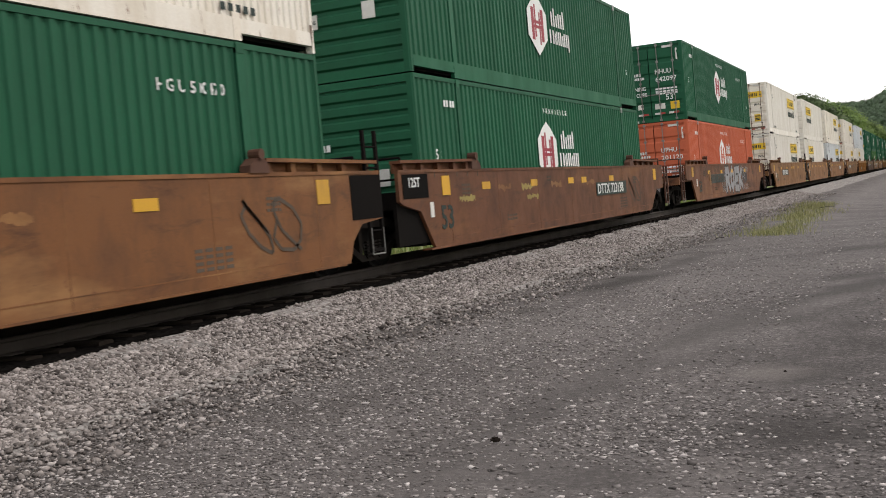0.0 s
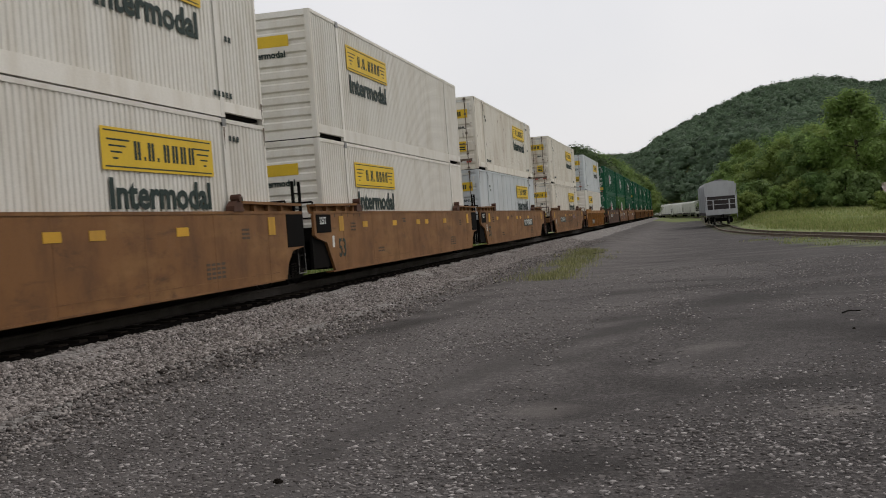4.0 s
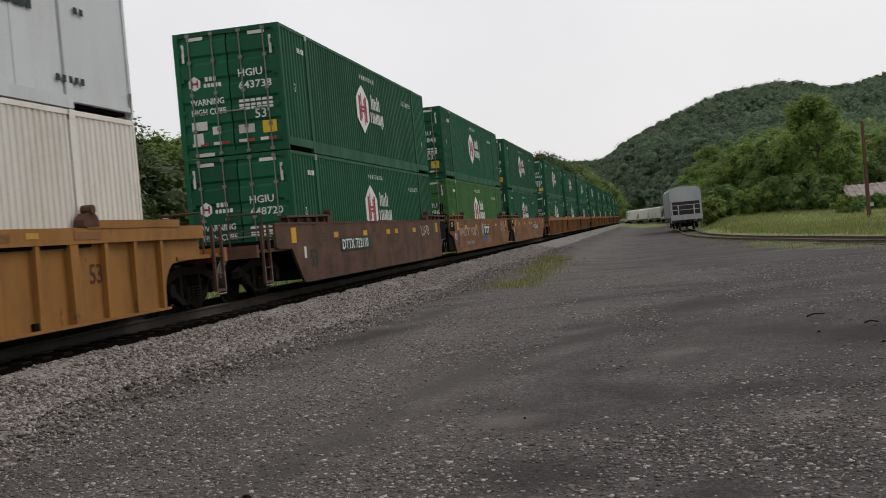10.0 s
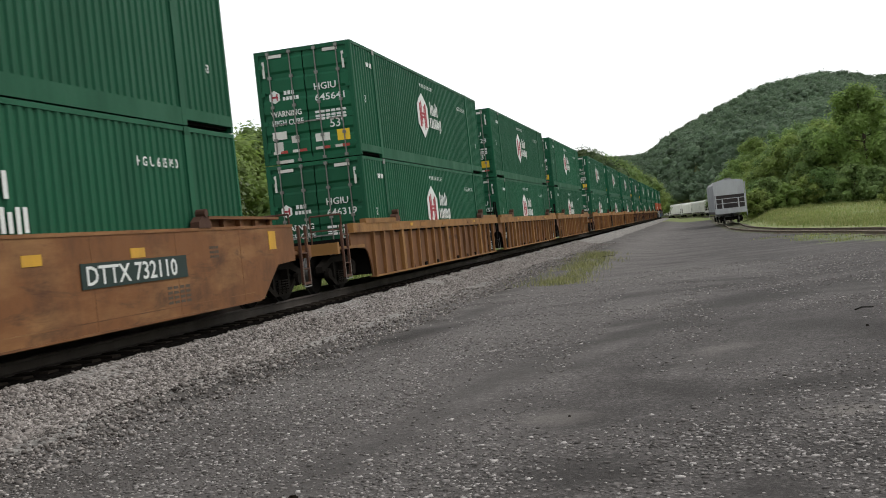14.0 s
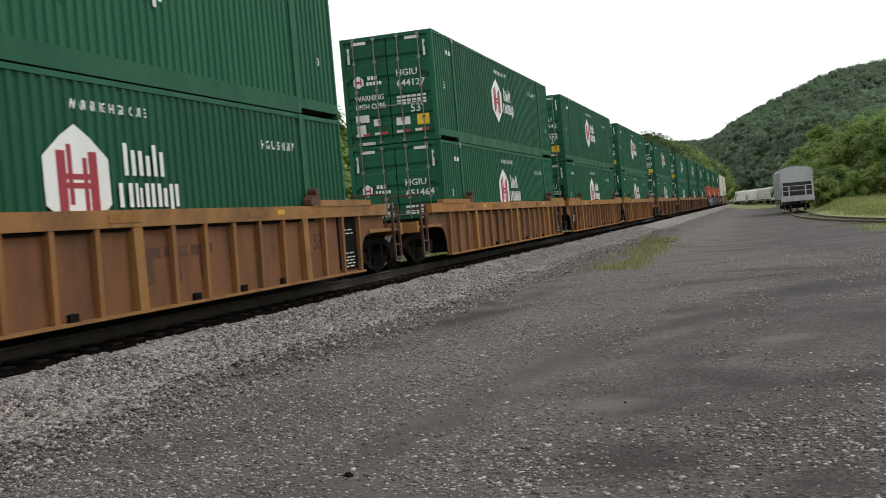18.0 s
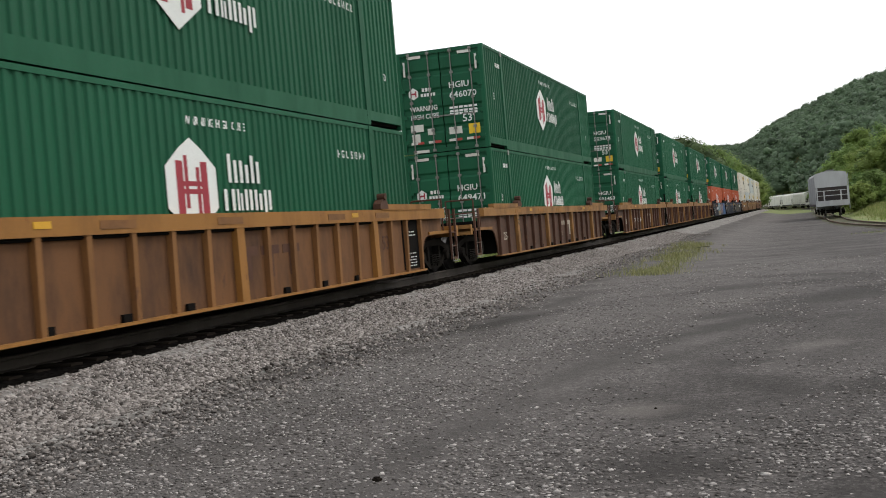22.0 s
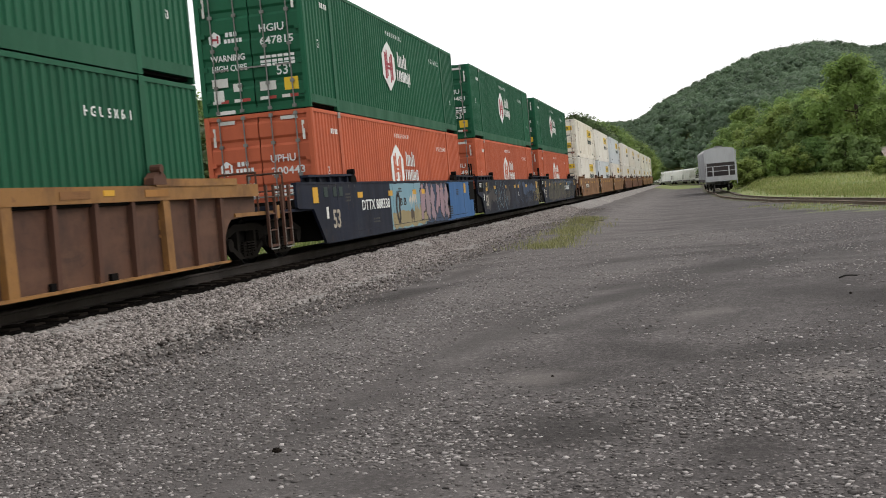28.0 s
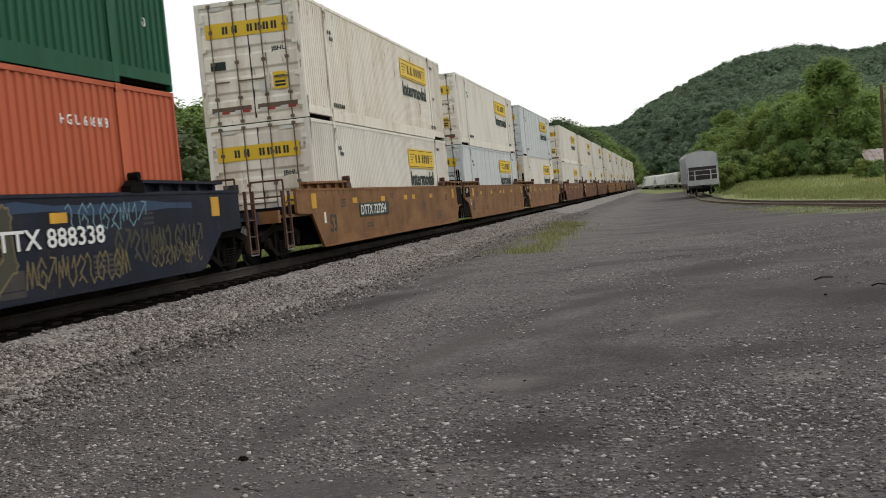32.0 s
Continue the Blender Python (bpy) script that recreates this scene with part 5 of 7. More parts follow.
        end_plate(box, "placard", 0.52, 0.86, 0.72, 1.12, yd, SIGN_YELLOW, "yellow caution placard")
        s = Shape()
        for z in (0.78, 0.86, 0.99):
            s.box(0.56, yd - 0.009, z, 0.82, yd - 0.0055, z + 0.05)
        tagged(part("small_print", s, BLACK_INK, box), kind="stuff")
        end_plate(box, "placard", 0.16, 0.4, 0.72, 0.92, yd, PLACARD)
        end_plate(box, "placard", -1.0, -0.62, 1.3, 1.5, yd, BLACK_INK, "dark printed plate")
    if shown < 0:          # marks on the blank end, seen from +y
        ye = HL - 0.0115
        if jb:
            part("sign_panel", Shape().box(-0.75, ye, 2.1, 0.25, ye + 0.006, 2.36), SIGN_YELLOW, box, "yellow painted panel")
            part("lettering", lettering("Intermodal", 0.2, BLACK_INK, 0.006, 1.0, 0.9), BLACK_INK, box, "", pose(0.25, ye, 1.86, 0, 0, 90))
        else:
            s = Shape()
            for z, k in ((1.86, 3), (1.7, 5)):
                for i in range(k):
                    s.box(0.9 - 0.1 * i - 0.075, ye, z, 0.9 - 0.1 * i, ye + 0.005, z + 0.12)
            tagged(part("brand_mark", s, WHITE_INK, box), kind="stuff")
            part("placard", Shape().box(0.45, ye, 0.95, 1.0, ye + 0.006, 1.2), PLACARD, box, "white weight placard")
            part("placard", Shape().box(-0.7, ye, 1.0, -0.45, ye + 0.006, 1.3), PLACARD, box)
            part("lettering", lettering("24,000 lbs", 0.14, BLACK_INK, 0.002, 1.0, 0.5), BLACK_INK, box, "", pose(0.98, ye + 0.007, 1.04, 0, 0, 90))
    # marks on the long side
    for side in (shown,):
        if jb:
            jb_sign(box, side)
            s = Shape()
            for d, z, k in ((2.15, 0.36, 6), (2.15, 2.2, 2), (2.3, 2.05, 2), (13.85, 0.36, 5), (14.35, 2.5, 3), (14.5, 1.4, 2)):
                for j in range(k):
                    s.box(X + 0.004, -HL + d + 0.17 * j, z, X + 0.008, -HL + d + 0.17 * j + 0.1, z + 0.1)
            tagged(part("small_print", s, BLACK_INK, box, "faint stencilled print"), kind="stuff") if side > 0 and not far else None
            s = Shape()
            for d, z0, z1 in ((0.03, 2.2, 2.88), (0.035, 0.02, 0.5), (1.9, 2.25, 2.74), (2.02, 2.45, 2.74), (14.12, 2.35, 2.74), (16.02, 0.05, 0.4), (16.05, 2.5, 2.86), (1.94, 0.02, 0.3)):
                s.prism([(-HL + d, z1), (-HL + d + 0.075, z1), (-HL + d + 0.05, (z0 + z1) / 2), (-HL + d + 0.03, z0), (-HL + d + 0.012, (z0 + z1) / 2)], 0, X + 0.0065, X + 0.009)
            tagged(part("rust_streak", s, RUSTY_ROD, box, "rust streaks below the castings"), kind="stuff") if side > 0 and not far else None
        else:
            hub_logo(box, side, RED_INK if style == "hub" else paint)
            y = (lambda d: -HL + d) if side > 0 else (lambda d: HL - d)
            written("53", 0.27, box, y(0.75), 1.4, side, X - 0.02, WHITE_INK)
            written("WARNING HIGH CUBE", 0.17, box, y(7.05), 2.47, side, X - 0.02, WHITE_INK, width=1.8)
            written("53", 0.2, box, y(15.2), 1.0, side, X - 0.02, WHITE_INK)
            s = Shape()
            for z0 in (2.36,):
                for k in (0, 0.12, 0.28, 0.4):
                    s.box(min(side * (X + 0.004), side * (X + 0.009)), min(y(1.24 + k), y(1.32 + k)), z0, max(side * (X + 0.004), side * (X + 0.009)), max(y(1.24 + k), y(1.32 + k)), z0 + 0.12)
            tagged(part("small_print", s, WHITE_INK, box), kind="stuff")
    return box


CONTAINER_LABELS = {
    "green": "dark green ribbed steel container with white badge", "light_green": "faded light green ribbed container with white badge",
    "orange": "orange-red ribbed steel container with white badge", "white": "white ribbed steel container with yellow panels",
    "cream": "grimy off-white ribbed container with yellow panels", "pale_flat": "bluish-white smooth-sided container with yellow panels",
}
STYLES = {"green": ("hub", GREEN), "light_green": ("hub", LIGHT_GREEN), "orange": ("hub_orange", ORANGE), "white": ("jb", WHITE), "cream": ("jb", CREAM), "pale_flat": ("jb_flat", PALE_BLUE)}
BOXES = {(kind, "D"): container(*STYLES[kind]) for kind in STYLES}
BOXES.update({(kind, "F"): container(*STYLES[kind], 1, True) for kind in ("white", "cream")})
BOXES.update({(kind, "B"): container(*STYLES[kind], -1) for kind in ("green", "white")})


# ---- well cars ----
def wheelset():
    s = Shape()
    for side in (1, -1):
        prof = [(0.0, 0.1), (0.005, 0.32), (0.0, 0.36), (0.0, 0.42), (0.095, 0.425), (0.1, 0.46), (0.13, 0.46), (0.135, 0.36), (0.1, 0.3), (0.09, 0.1)]
        s.lathe([((0.79 - p) * side, r) for p, r in (prof if side < 0 else prof[::-1])])
    s.rod((-0.95, 0, 0), (0.95, 0, 0), 0.085, 10)
    return s.mesh("wheelset")


WHEELS = wheelset()
WHEELS.materials.append(BLACK_STEEL)
WHEELS.materials.append(TREAD)
for p in WHEELS.polygons:
    c = p.center
    if math.hypot(c.y, c.z) > 0.41 and abs(c.x) > 0.66:
        p.material_index = 1


def truck(car, y):
    """A two-axle truck: bolster, side frames with springs, wheelsets."""
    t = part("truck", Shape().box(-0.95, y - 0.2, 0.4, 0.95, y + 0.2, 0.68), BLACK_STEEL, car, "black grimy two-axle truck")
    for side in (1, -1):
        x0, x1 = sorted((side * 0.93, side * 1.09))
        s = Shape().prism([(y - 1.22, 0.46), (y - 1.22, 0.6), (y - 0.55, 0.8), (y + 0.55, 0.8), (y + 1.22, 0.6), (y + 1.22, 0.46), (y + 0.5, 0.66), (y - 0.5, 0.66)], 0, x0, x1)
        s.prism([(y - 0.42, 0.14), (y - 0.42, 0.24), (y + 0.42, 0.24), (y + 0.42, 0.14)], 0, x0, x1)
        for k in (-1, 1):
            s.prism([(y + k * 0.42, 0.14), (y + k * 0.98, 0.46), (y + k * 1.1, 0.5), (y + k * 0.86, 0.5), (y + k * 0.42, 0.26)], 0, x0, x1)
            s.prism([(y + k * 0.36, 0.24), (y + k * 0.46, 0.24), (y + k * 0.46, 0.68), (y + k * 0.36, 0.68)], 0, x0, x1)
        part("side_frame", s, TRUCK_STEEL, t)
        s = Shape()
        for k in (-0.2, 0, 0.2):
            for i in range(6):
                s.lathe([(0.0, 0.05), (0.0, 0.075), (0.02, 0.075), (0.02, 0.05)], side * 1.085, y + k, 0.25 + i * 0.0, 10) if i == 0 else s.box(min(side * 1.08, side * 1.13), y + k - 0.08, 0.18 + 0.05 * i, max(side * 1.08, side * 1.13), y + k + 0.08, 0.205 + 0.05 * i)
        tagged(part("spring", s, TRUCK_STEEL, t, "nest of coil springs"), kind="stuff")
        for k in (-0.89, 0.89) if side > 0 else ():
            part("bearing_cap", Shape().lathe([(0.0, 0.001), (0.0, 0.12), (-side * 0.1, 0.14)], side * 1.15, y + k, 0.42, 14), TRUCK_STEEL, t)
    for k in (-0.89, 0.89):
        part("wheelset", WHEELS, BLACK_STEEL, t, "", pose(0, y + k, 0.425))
    return t


def ladder(car, x, y, d, material, top):
    p, q = sorted((y(d), y(d - 0.4)))
    stile = Shape().prism([(p - 0.03, 0.3), (q + 0.03, 0.3), (q + 0.03, top), (q - 0.03, top), (q - 0.03, 0.35), (p + 0.03, 0.35), (p + 0.03, top), (p - 0.03, top)], 0, x - 0.025, x + 0.025)
    l = part("ladder", stile, material, car, "narrow end ladder")
    for z in (k for k in (0.62, 0.94, 1.26, 1.58, 1.9) if k < top):
        part("rung", Shape().rod((x, p + 0.02, z), (x, q - 0.02, z), 0.016, 6), material, l)
    part("step", Shape().path([(x + 0.02, p, 0.66), (x + 0.02, p, 0.26), (x + 0.02, q, 0.26), (x + 0.02, q, 0.66)], 0.012), ROD_STEEL, l)


def end_gear(car, sgn, coupled, paint):
    """Platform, ladder, handrails and coupler at one end (sgn -1: near, +1: far)."""
    y = lambda d: sgn * (HL + d)
    box = lambda s, x0, a, z0, x1, b, z1: s.box(x0, min(y(a), y(b)), z0, x1, max(y(a), y(b)), z1)
    reach = 3.05 if coupled else 1.35
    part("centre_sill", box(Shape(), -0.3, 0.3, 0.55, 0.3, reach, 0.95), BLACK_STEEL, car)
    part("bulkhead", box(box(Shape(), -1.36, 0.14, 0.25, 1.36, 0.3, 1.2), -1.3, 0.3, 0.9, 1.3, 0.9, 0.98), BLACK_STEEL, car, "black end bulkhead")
    if coupled:
        part("end_platform", box(box(Shape(), -1.4, 0.9, 0.93, 1.4, reach, 1.0), -1.42, reach - 0.14, 0.84, 1.42, reach, 1.1), paint, car)
        s = Shape()
        s.rod((0, y(reach), 0.72), (0, y(reach + 0.45), 0.72), 0.1, 8)
        box(s, -0.16, reach + 0.38, 0.58, 0.16, reach + 0.66, 0.88)
        part("coupler", s, BLACK_STEEL, car, "rusty knuckle coupler")
        part("brake_wheel", Shape().path([(-0.6 + 0.26 * math.cos(a), y(reach - 0.2), 1.55 + 0.26 * math.sin(a)) for a in (2 * math.pi * i / 14 for i in range(15))], 0.018), GALV, car) if sgn < 0 else None
        truck(car, y(2.05))
    for side in (1, -1):
        x = side * 1.44
        d = reach - 0.3 if coupled else reach - 0.05
        if side > 0 and (coupled or sgn > 0):
            ladder(car, x, y, d, BLACK_STEEL if not coupled else RUST_BROWN, 2.15 if not coupled else 1.5)
        s = Shape()
        s.path([(side * 1.3, y(d - 0.5), 1.0), (side * 1.3, y(d - 0.5), 1.75), (side * 0.55, y(d - 0.5), 1.75), (side * 0.55, y(d - 0.5), 1.0)], 0.022, 6)
        s.path([(side * 1.3, y(d - 0.5), 1.4), (side * 0.55, y(d - 0.5), 1.4)], 0.018, 6)
        part("handrail", s, BLACK_STEEL if not coupled else RUST_BROWN, car)
        # guide for loading, over the end of the side
        g = Shape()
        if paint in (OCHRE, YELLOW_CAR):
            g.prism([(y(0.9), 1.5), (y(0.9), 1.62), (y(-2.0), 1.62), (y(-2.2), 1.58), (y(-2.2), 1.5)], 0, side * 1.34, side * 1.49)
        else:
            g.prism([(y(1.2), 1.64), (y(1.2), 1.69), (y(-1.9), 1.72), (y(-1.9), 1.67)], 0, side * 1.3, side * 1.5)
            for k in (1.0, 0.3, -0.4, -1.1, -1.7):
                g.box(min(side * 1.36, side * 1.44), min(y(k), y(k - 0.12)), 1.52, max(side * 1.36, side * 1.44), max(y(k), y(k - 0.12)), 1.66)
            g.box(min(side * 1.31, side * 1.35), min(y(1.2), y(-1.9)), 1.52, max(side * 1.31, side * 1.35), max(y(1.2), y(-1.9)), 1.66)
        part("guide_rail", g, paint, car)
        h = Shape().prism([(y(-1.85), 1.53), (y(-1.88), 1.66), (y(-1.96), 1.72), (y(-2.14), 1.72), (y(-2.28), 1.63), (y(-2.3), 1.53)], 0, side * 1.34, side * 1.5)
        h.rod((side * 1.36, y(-2.05), 1.77), (side * 1.53, y(-2.05), 1.77), 0.07, 10)
        part("lock_bracket", h, RUST_BROWN if paint is not NAVY else BLACK_STEEL, car, "rusty container lock")


def smooth_car(ends, paint, number, graffiti, number_at):
    """A well unit with flush plate sides."""
    car = thing("well_car", "", "rail car")
    a, b = -HL - (1.95 if ends[0] == "C" else 1.28), HL + (1.95 if ends[1] == "C" else 1.28)
    for side in (1, -1):
        out = [(a, 1.02), (a + 0.1, 0.98), (-HL - 0.95 if ends[0] == "C" else a + 0.12, 0.96), (-HL - (0.25 if ends[0] == "C" else 0.5), 0.19 if ends[0] == "C" else 0.84)] + ([] if ends[0] == "C" else [(-HL, 0.19)]) + ([(HL + 0.15, 0.19), (HL + 1.0, 0.78), (b, 0.82)] if ends[1] == "C" else [(HL + 0.15, 0.19), (HL + 0.3, 0.5), (HL + 0.6, 0.74), (b, 0.8)]) + [(b, 1.5), (a, 1.5)]
        part("side_wall", Shape().prism(out, 0, side * 1.41, side * 1.47), paint, car)
        s = Shape().box(min(side * 1.36, side * 1.482), a, 1.485, max(side * 1.36, side * 1.482), b, 1.535)
        part("top_chord", s, paint, car)
        part("bottom_flange", Shape().box(min(side * 1.3, side * 1.482), -HL - 0.2, 0.17, max(side * 1.3, side * 1.482), HL, 0.2), paint, car)
        if side < 0:
            continue
        yy = lambda d: -HL + d
        for d in (0.45 if ends[0] == "A" else -0.95, 2.35, 5.2, 7.9, 9.0, 11.6, 15.5 if ends[1] == "A" else 16.8):
            w = 0.34 if d in (-0.95, 0.45, 15.5, 16.8) else 0.42
            p, q = sorted((yy(d), yy(d + w)))
            plate(car, "reflector", side, 1.47, p, q, 1.08 if w < 0.4 else 1.14, 1.42 if w < 0.4 else 1.28, TAPE_YELLOW)
        plate(car, "placard", side, 1.47, yy(-0.12), yy(0.02), 0.72, 0.98, PLACARD)
        if paint is NAVY:
            for d in (-0.2, 0.45, 0.9):
                plate(car, "stencil_panel", side, 1.47, yy(d), yy(d + 0.26), 1.2, 1.42, BLACK_INK, "small dark stencil panel")
        for kind, p, q in ((ends[1], HL + 0.32, b),):
            if kind == "A":
                plate(car, "joint_cover", side, 1.47, p, q, 0.81, 1.47, BLACK_STEEL, "black plate at the joint")
        # added black plate: stands in for the shaded recess behind the cut-out
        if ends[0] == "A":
            part("joint_shield", Shape().box(1.34, a, 0.3, 1.4, -HL + 0.1, 1.0), BLACK_STEEL, car, "black plate added to fill the shaded cut-out")
        ink = GRAF_WHITE if paint is NAVY else BLACK_INK
        written("53", 0.58, car, yy(0.3), 0.5, side, 1.475, ink, bold=0.01)
        if number:
            p, q = sorted((yy(number_at - 0.1), yy(number_at + 2.95)))
            if paint is not NAVY:
                plate(car, "number_panel", side, 1.4785, p, q, 0.78, 1.12, BLACK_INK, "black number panel")
            written(number, 0.36, car, yy(number_at), 0.83, side, 1.489, WHITE_INK if graffiti is not silver_piece else BARK, bold=0.004, width=2.6)
        if ends[0] == "A":
            plate(car, "bearing_cover", side, 1.47, yy(-1.15), yy(-0.15), 1.06, 1.46, BLACK_STEEL, "dark plate over the joint bearing")
            written("125T", 0.22, car, yy(-0.95), 1.25, side, 1.481, WHITE_INK)
        seams = Shape()
        for k in range(7):
            d = 0.75 + 2.45 * k
            seams.box(1.469, yy(d), 0.21, 1.4725, yy(d + 0.016), 1.48)
        seams.box(1.469, yy(0.2), 0.335, 1.4728, yy(15.9), 0.35)
        tagged(part("weld_seam", seams, paint, car, "upright weld seams in the plate"), kind="stuff")
        stencil = Shape()
        for d, z, w, rows in ((1.35, 1.22, 0.42, 3), (3.6, 0.56, 0.6, 2), (6.3, 1.3, 0.34, 2), (12.6, 0.62, 0.8, 4), (14.2, 1.18, 0.36, 3)):
            for k in range(rows):
                for j in range(4):
                    stencil.box(1.4705, yy(d + w * j / 4), z - 0.075 * k, 1.4742, yy(d + w * (j + 0.75) / 4), z + 0.042 - 0.075 * k)
        for k in range(5):
            stencil.box(1.4705, yy(0.15 + 0.5 * k), 1.4, 1.4742, yy(0.19 + 0.5 * k), 1.478)
        tagged(part("small_print", stencil, BARK if paint is not NAVY else GRAF_HAZE, car, "blocks of small worn stencil print"), kind="stuff")
        if graffiti and side > 0:
            graffiti(car, side, yy)
    floor(car)
    for sgn, kind in ((-1, ends[0]), (1, ends[1])):
        end_gear(car, sgn, kind == "C", paint)
    if ends[1] == "A":
        truck(car, HL + 1.62)
    return car


def floor(car):
    part("well_floor", Shape().box(-1.3, -HL + 0.1, 0.24, 1.3, -HL + 2.6, 0.31).box(-1.3, HL - 2.6, 0.24, 1.3, HL - 0.1, 0.31).box(-0.25, -HL + 2.6, 0.24, 0.25, HL - 2.6, 0.31), BLACK_STEEL, car)
    s = Shape()
    for i in range(7):
        y = -HL + 3.6 + i * 1.5
        s.box(-1.42, y - 0.09, 0.2, 1.42, y + 0.09, 0.3)
    tagged(part("cross_beam", s, BLACK_STEEL, car), kind="stuff")


def ribbed_car(ends, paint, chord, number, rib_paint, panels):
    """A well unit with a boxed top chord and upright ribs on its sides."""
    car = thing("well_car", "", "rail car")
    a, b = -HL - (1.9 if ends[0] == "C" else 1.2), HL + (1.9 if ends[1] == "C" else 1.2)
    for side in (1, -1):
        arc = [(-HL - 0.35 - 0.55 * (1 - math.cos(k)), 0.2 + 0.72 * math.sin(k)) for k in (0, 0.35, 0.7, 1.0, 1.3)]
        arc2 = [(-p, z) for p, z in arc]
        out = arc[::-1] + arc2 + [(b, 0.95), (b, 1.36), (a, 1.36), (a, 0.95)]
        part("side_wall", Shape().prism(out, 0, side * 1.34, side * 1.37), RUSTY_SIDE if paint is TAN else WARM_SIDE if paint is BROWN else paint, car)
        part("top_chord", Shape().box(min(side * 1.32, side * 1.475), a, 1.29, max(side * 1.32, side * 1.475), b, 1.515), chord, car, "yellow boxed top chord")
        part("bottom_flange", Shape().box(min(side * 1.3, side * 1.47), -HL - 0.35, 0.16, max(side * 1.3, side * 1.47), HL + 0.35, 0.2), chord, car)
        part("inner_pipe", Shape().rod((side * 1.4, -HL + 2.0, 1.27), (side * 1.4, HL - 2.0, 1.27), 0.028, 6), BLACK_STEEL, car)
        far_ribs = Shape()
        bays, strong = (18, (3, 9, 15)) if paint is not BROWN_RED else (16, (2, 6, 10, 14))
        for i in range(bays + 1):
            y = -HL - 0.2 + (2 * HL + 0.4) * i / bays
            wide = 0.11 if i in strong else 0.05
            z0 = 0.17
            s = Shape().prism([(side * 1.368, z0 + 0.03), (side * (1.44 if wide < 0.06 else 1.47), z0), (side * 1.465, 1.36), (side * 1.368, 1.36)], 1, y - wide, y + wide)
            if side > 0:
                part("rib", s, rib_paint if wide < 0.06 else chord, car)
            else:
                far_ribs.solid(s.v, s.f)
        if side < 0:
            tagged(part("ribs", far_ribs, rib_paint, car), kind="stuff")
            continue
        yy = lambda d: -HL + d
        for d in (1.5, 4.6, 7.4, 11.3, 13.6):
            plate(car, "faded_patch", side, 1.4755, yy(d), yy(d + 0.75), 1.35, 1.455, (RUST_BROWN, YELLOW_CAR, TAN)[int(d) % 3] if chord is OCHRE else TAN, "worn patch on the chord")
        if paint is BROWN_RED or paint is TAN or paint is BROWN:
            s = Shape()
            for d in (8.1, 8.85, 9.6):
                s.box(1.372, yy(d), 0.86, 1.378, yy(d + 0.62), 1.0).box(1.372, yy(d + 0.22), 0.5, 1.378, yy(d + 0.4), 0.86)
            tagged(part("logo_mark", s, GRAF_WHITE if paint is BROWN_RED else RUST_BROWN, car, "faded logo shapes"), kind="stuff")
        if panels:
            for d0, d1, words in ((-0.2, 0.85, "25T"), (15.3, 16.3, None)) if ends[0] == "A" else ((15.3, 16.3, None),):
                p, q = sorted((yy(d0), yy(d1)))
                plate(car, "black_panel", side, 1.372, p, q, 0.24, 1.3, BLACK_STEEL, "black stencilled panel")
                if words:
                    written(words, 0.34, car, yy(d0 + 0.2), 0.62, side, 1.383, WHITE_INK)
                else:
                    s = Shape()
                    for k, z in enumerate((0.3, 0.36, 0.42, 0.48, 0.56, 0.95, 1.02)):
                        for j in range(5):
                            s.box(1.38, p + 0.15 + 0.14 * j, z, 1.384, p + 0.15 + 0.14 * j + 0.05 + 0.05 * ((j + k) % 2), z + 0.022)
                    tagged(part("small_print", s, WHITE_INK, car), kind="stuff")
        if number:
            if paint is YELLOW_CAR:
                plate(car, "number_panel", side, 1.46, yy(2.85), yy(5.0), 0.42, 0.76, BLACK_INK, "black number panel")
                written(number, 0.3, car, yy(2.95), 0.48, side, 1.47, GRAF_WHITE, width=1.9)
            else:
                written(number, 0.3, car, yy(3.4), 0.62, side, 1.376, WHITE_INK, width=2.6)
        written("53", 0.4, car, yy(14.1), 0.72, side, 1.376, RUST_BROWN if paint is not BROWN_RED else OCHRE)
        if paint is BROWN_RED:
            written("25-T", 0.3, car, yy(0.35), 0.6, side, 1.378, GRAF_WHITE, width=0.75)
            written("53", 0.42, car, yy(2.15), 0.6, side, 1.378, BARK)
            written("C", 0.24, car, yy(1.78), 1.0, side, 1.472, BARK)
        for d in (3.4, 12.4):
            p, q = sorted((yy(d), yy(d + 0.3)))
            plate(car, "reflector", side, 1.475, p, q, 1.38, 1.46, TAPE_YELLOW)
    floor(car)
    for sgn, kind in ((-1, ends[0]), (1, ends[1])):
        end_gear(car, sgn, kind == "C", chord)
    if ends[1] == "A":
        truck(car, HL + 1.62)
    return car


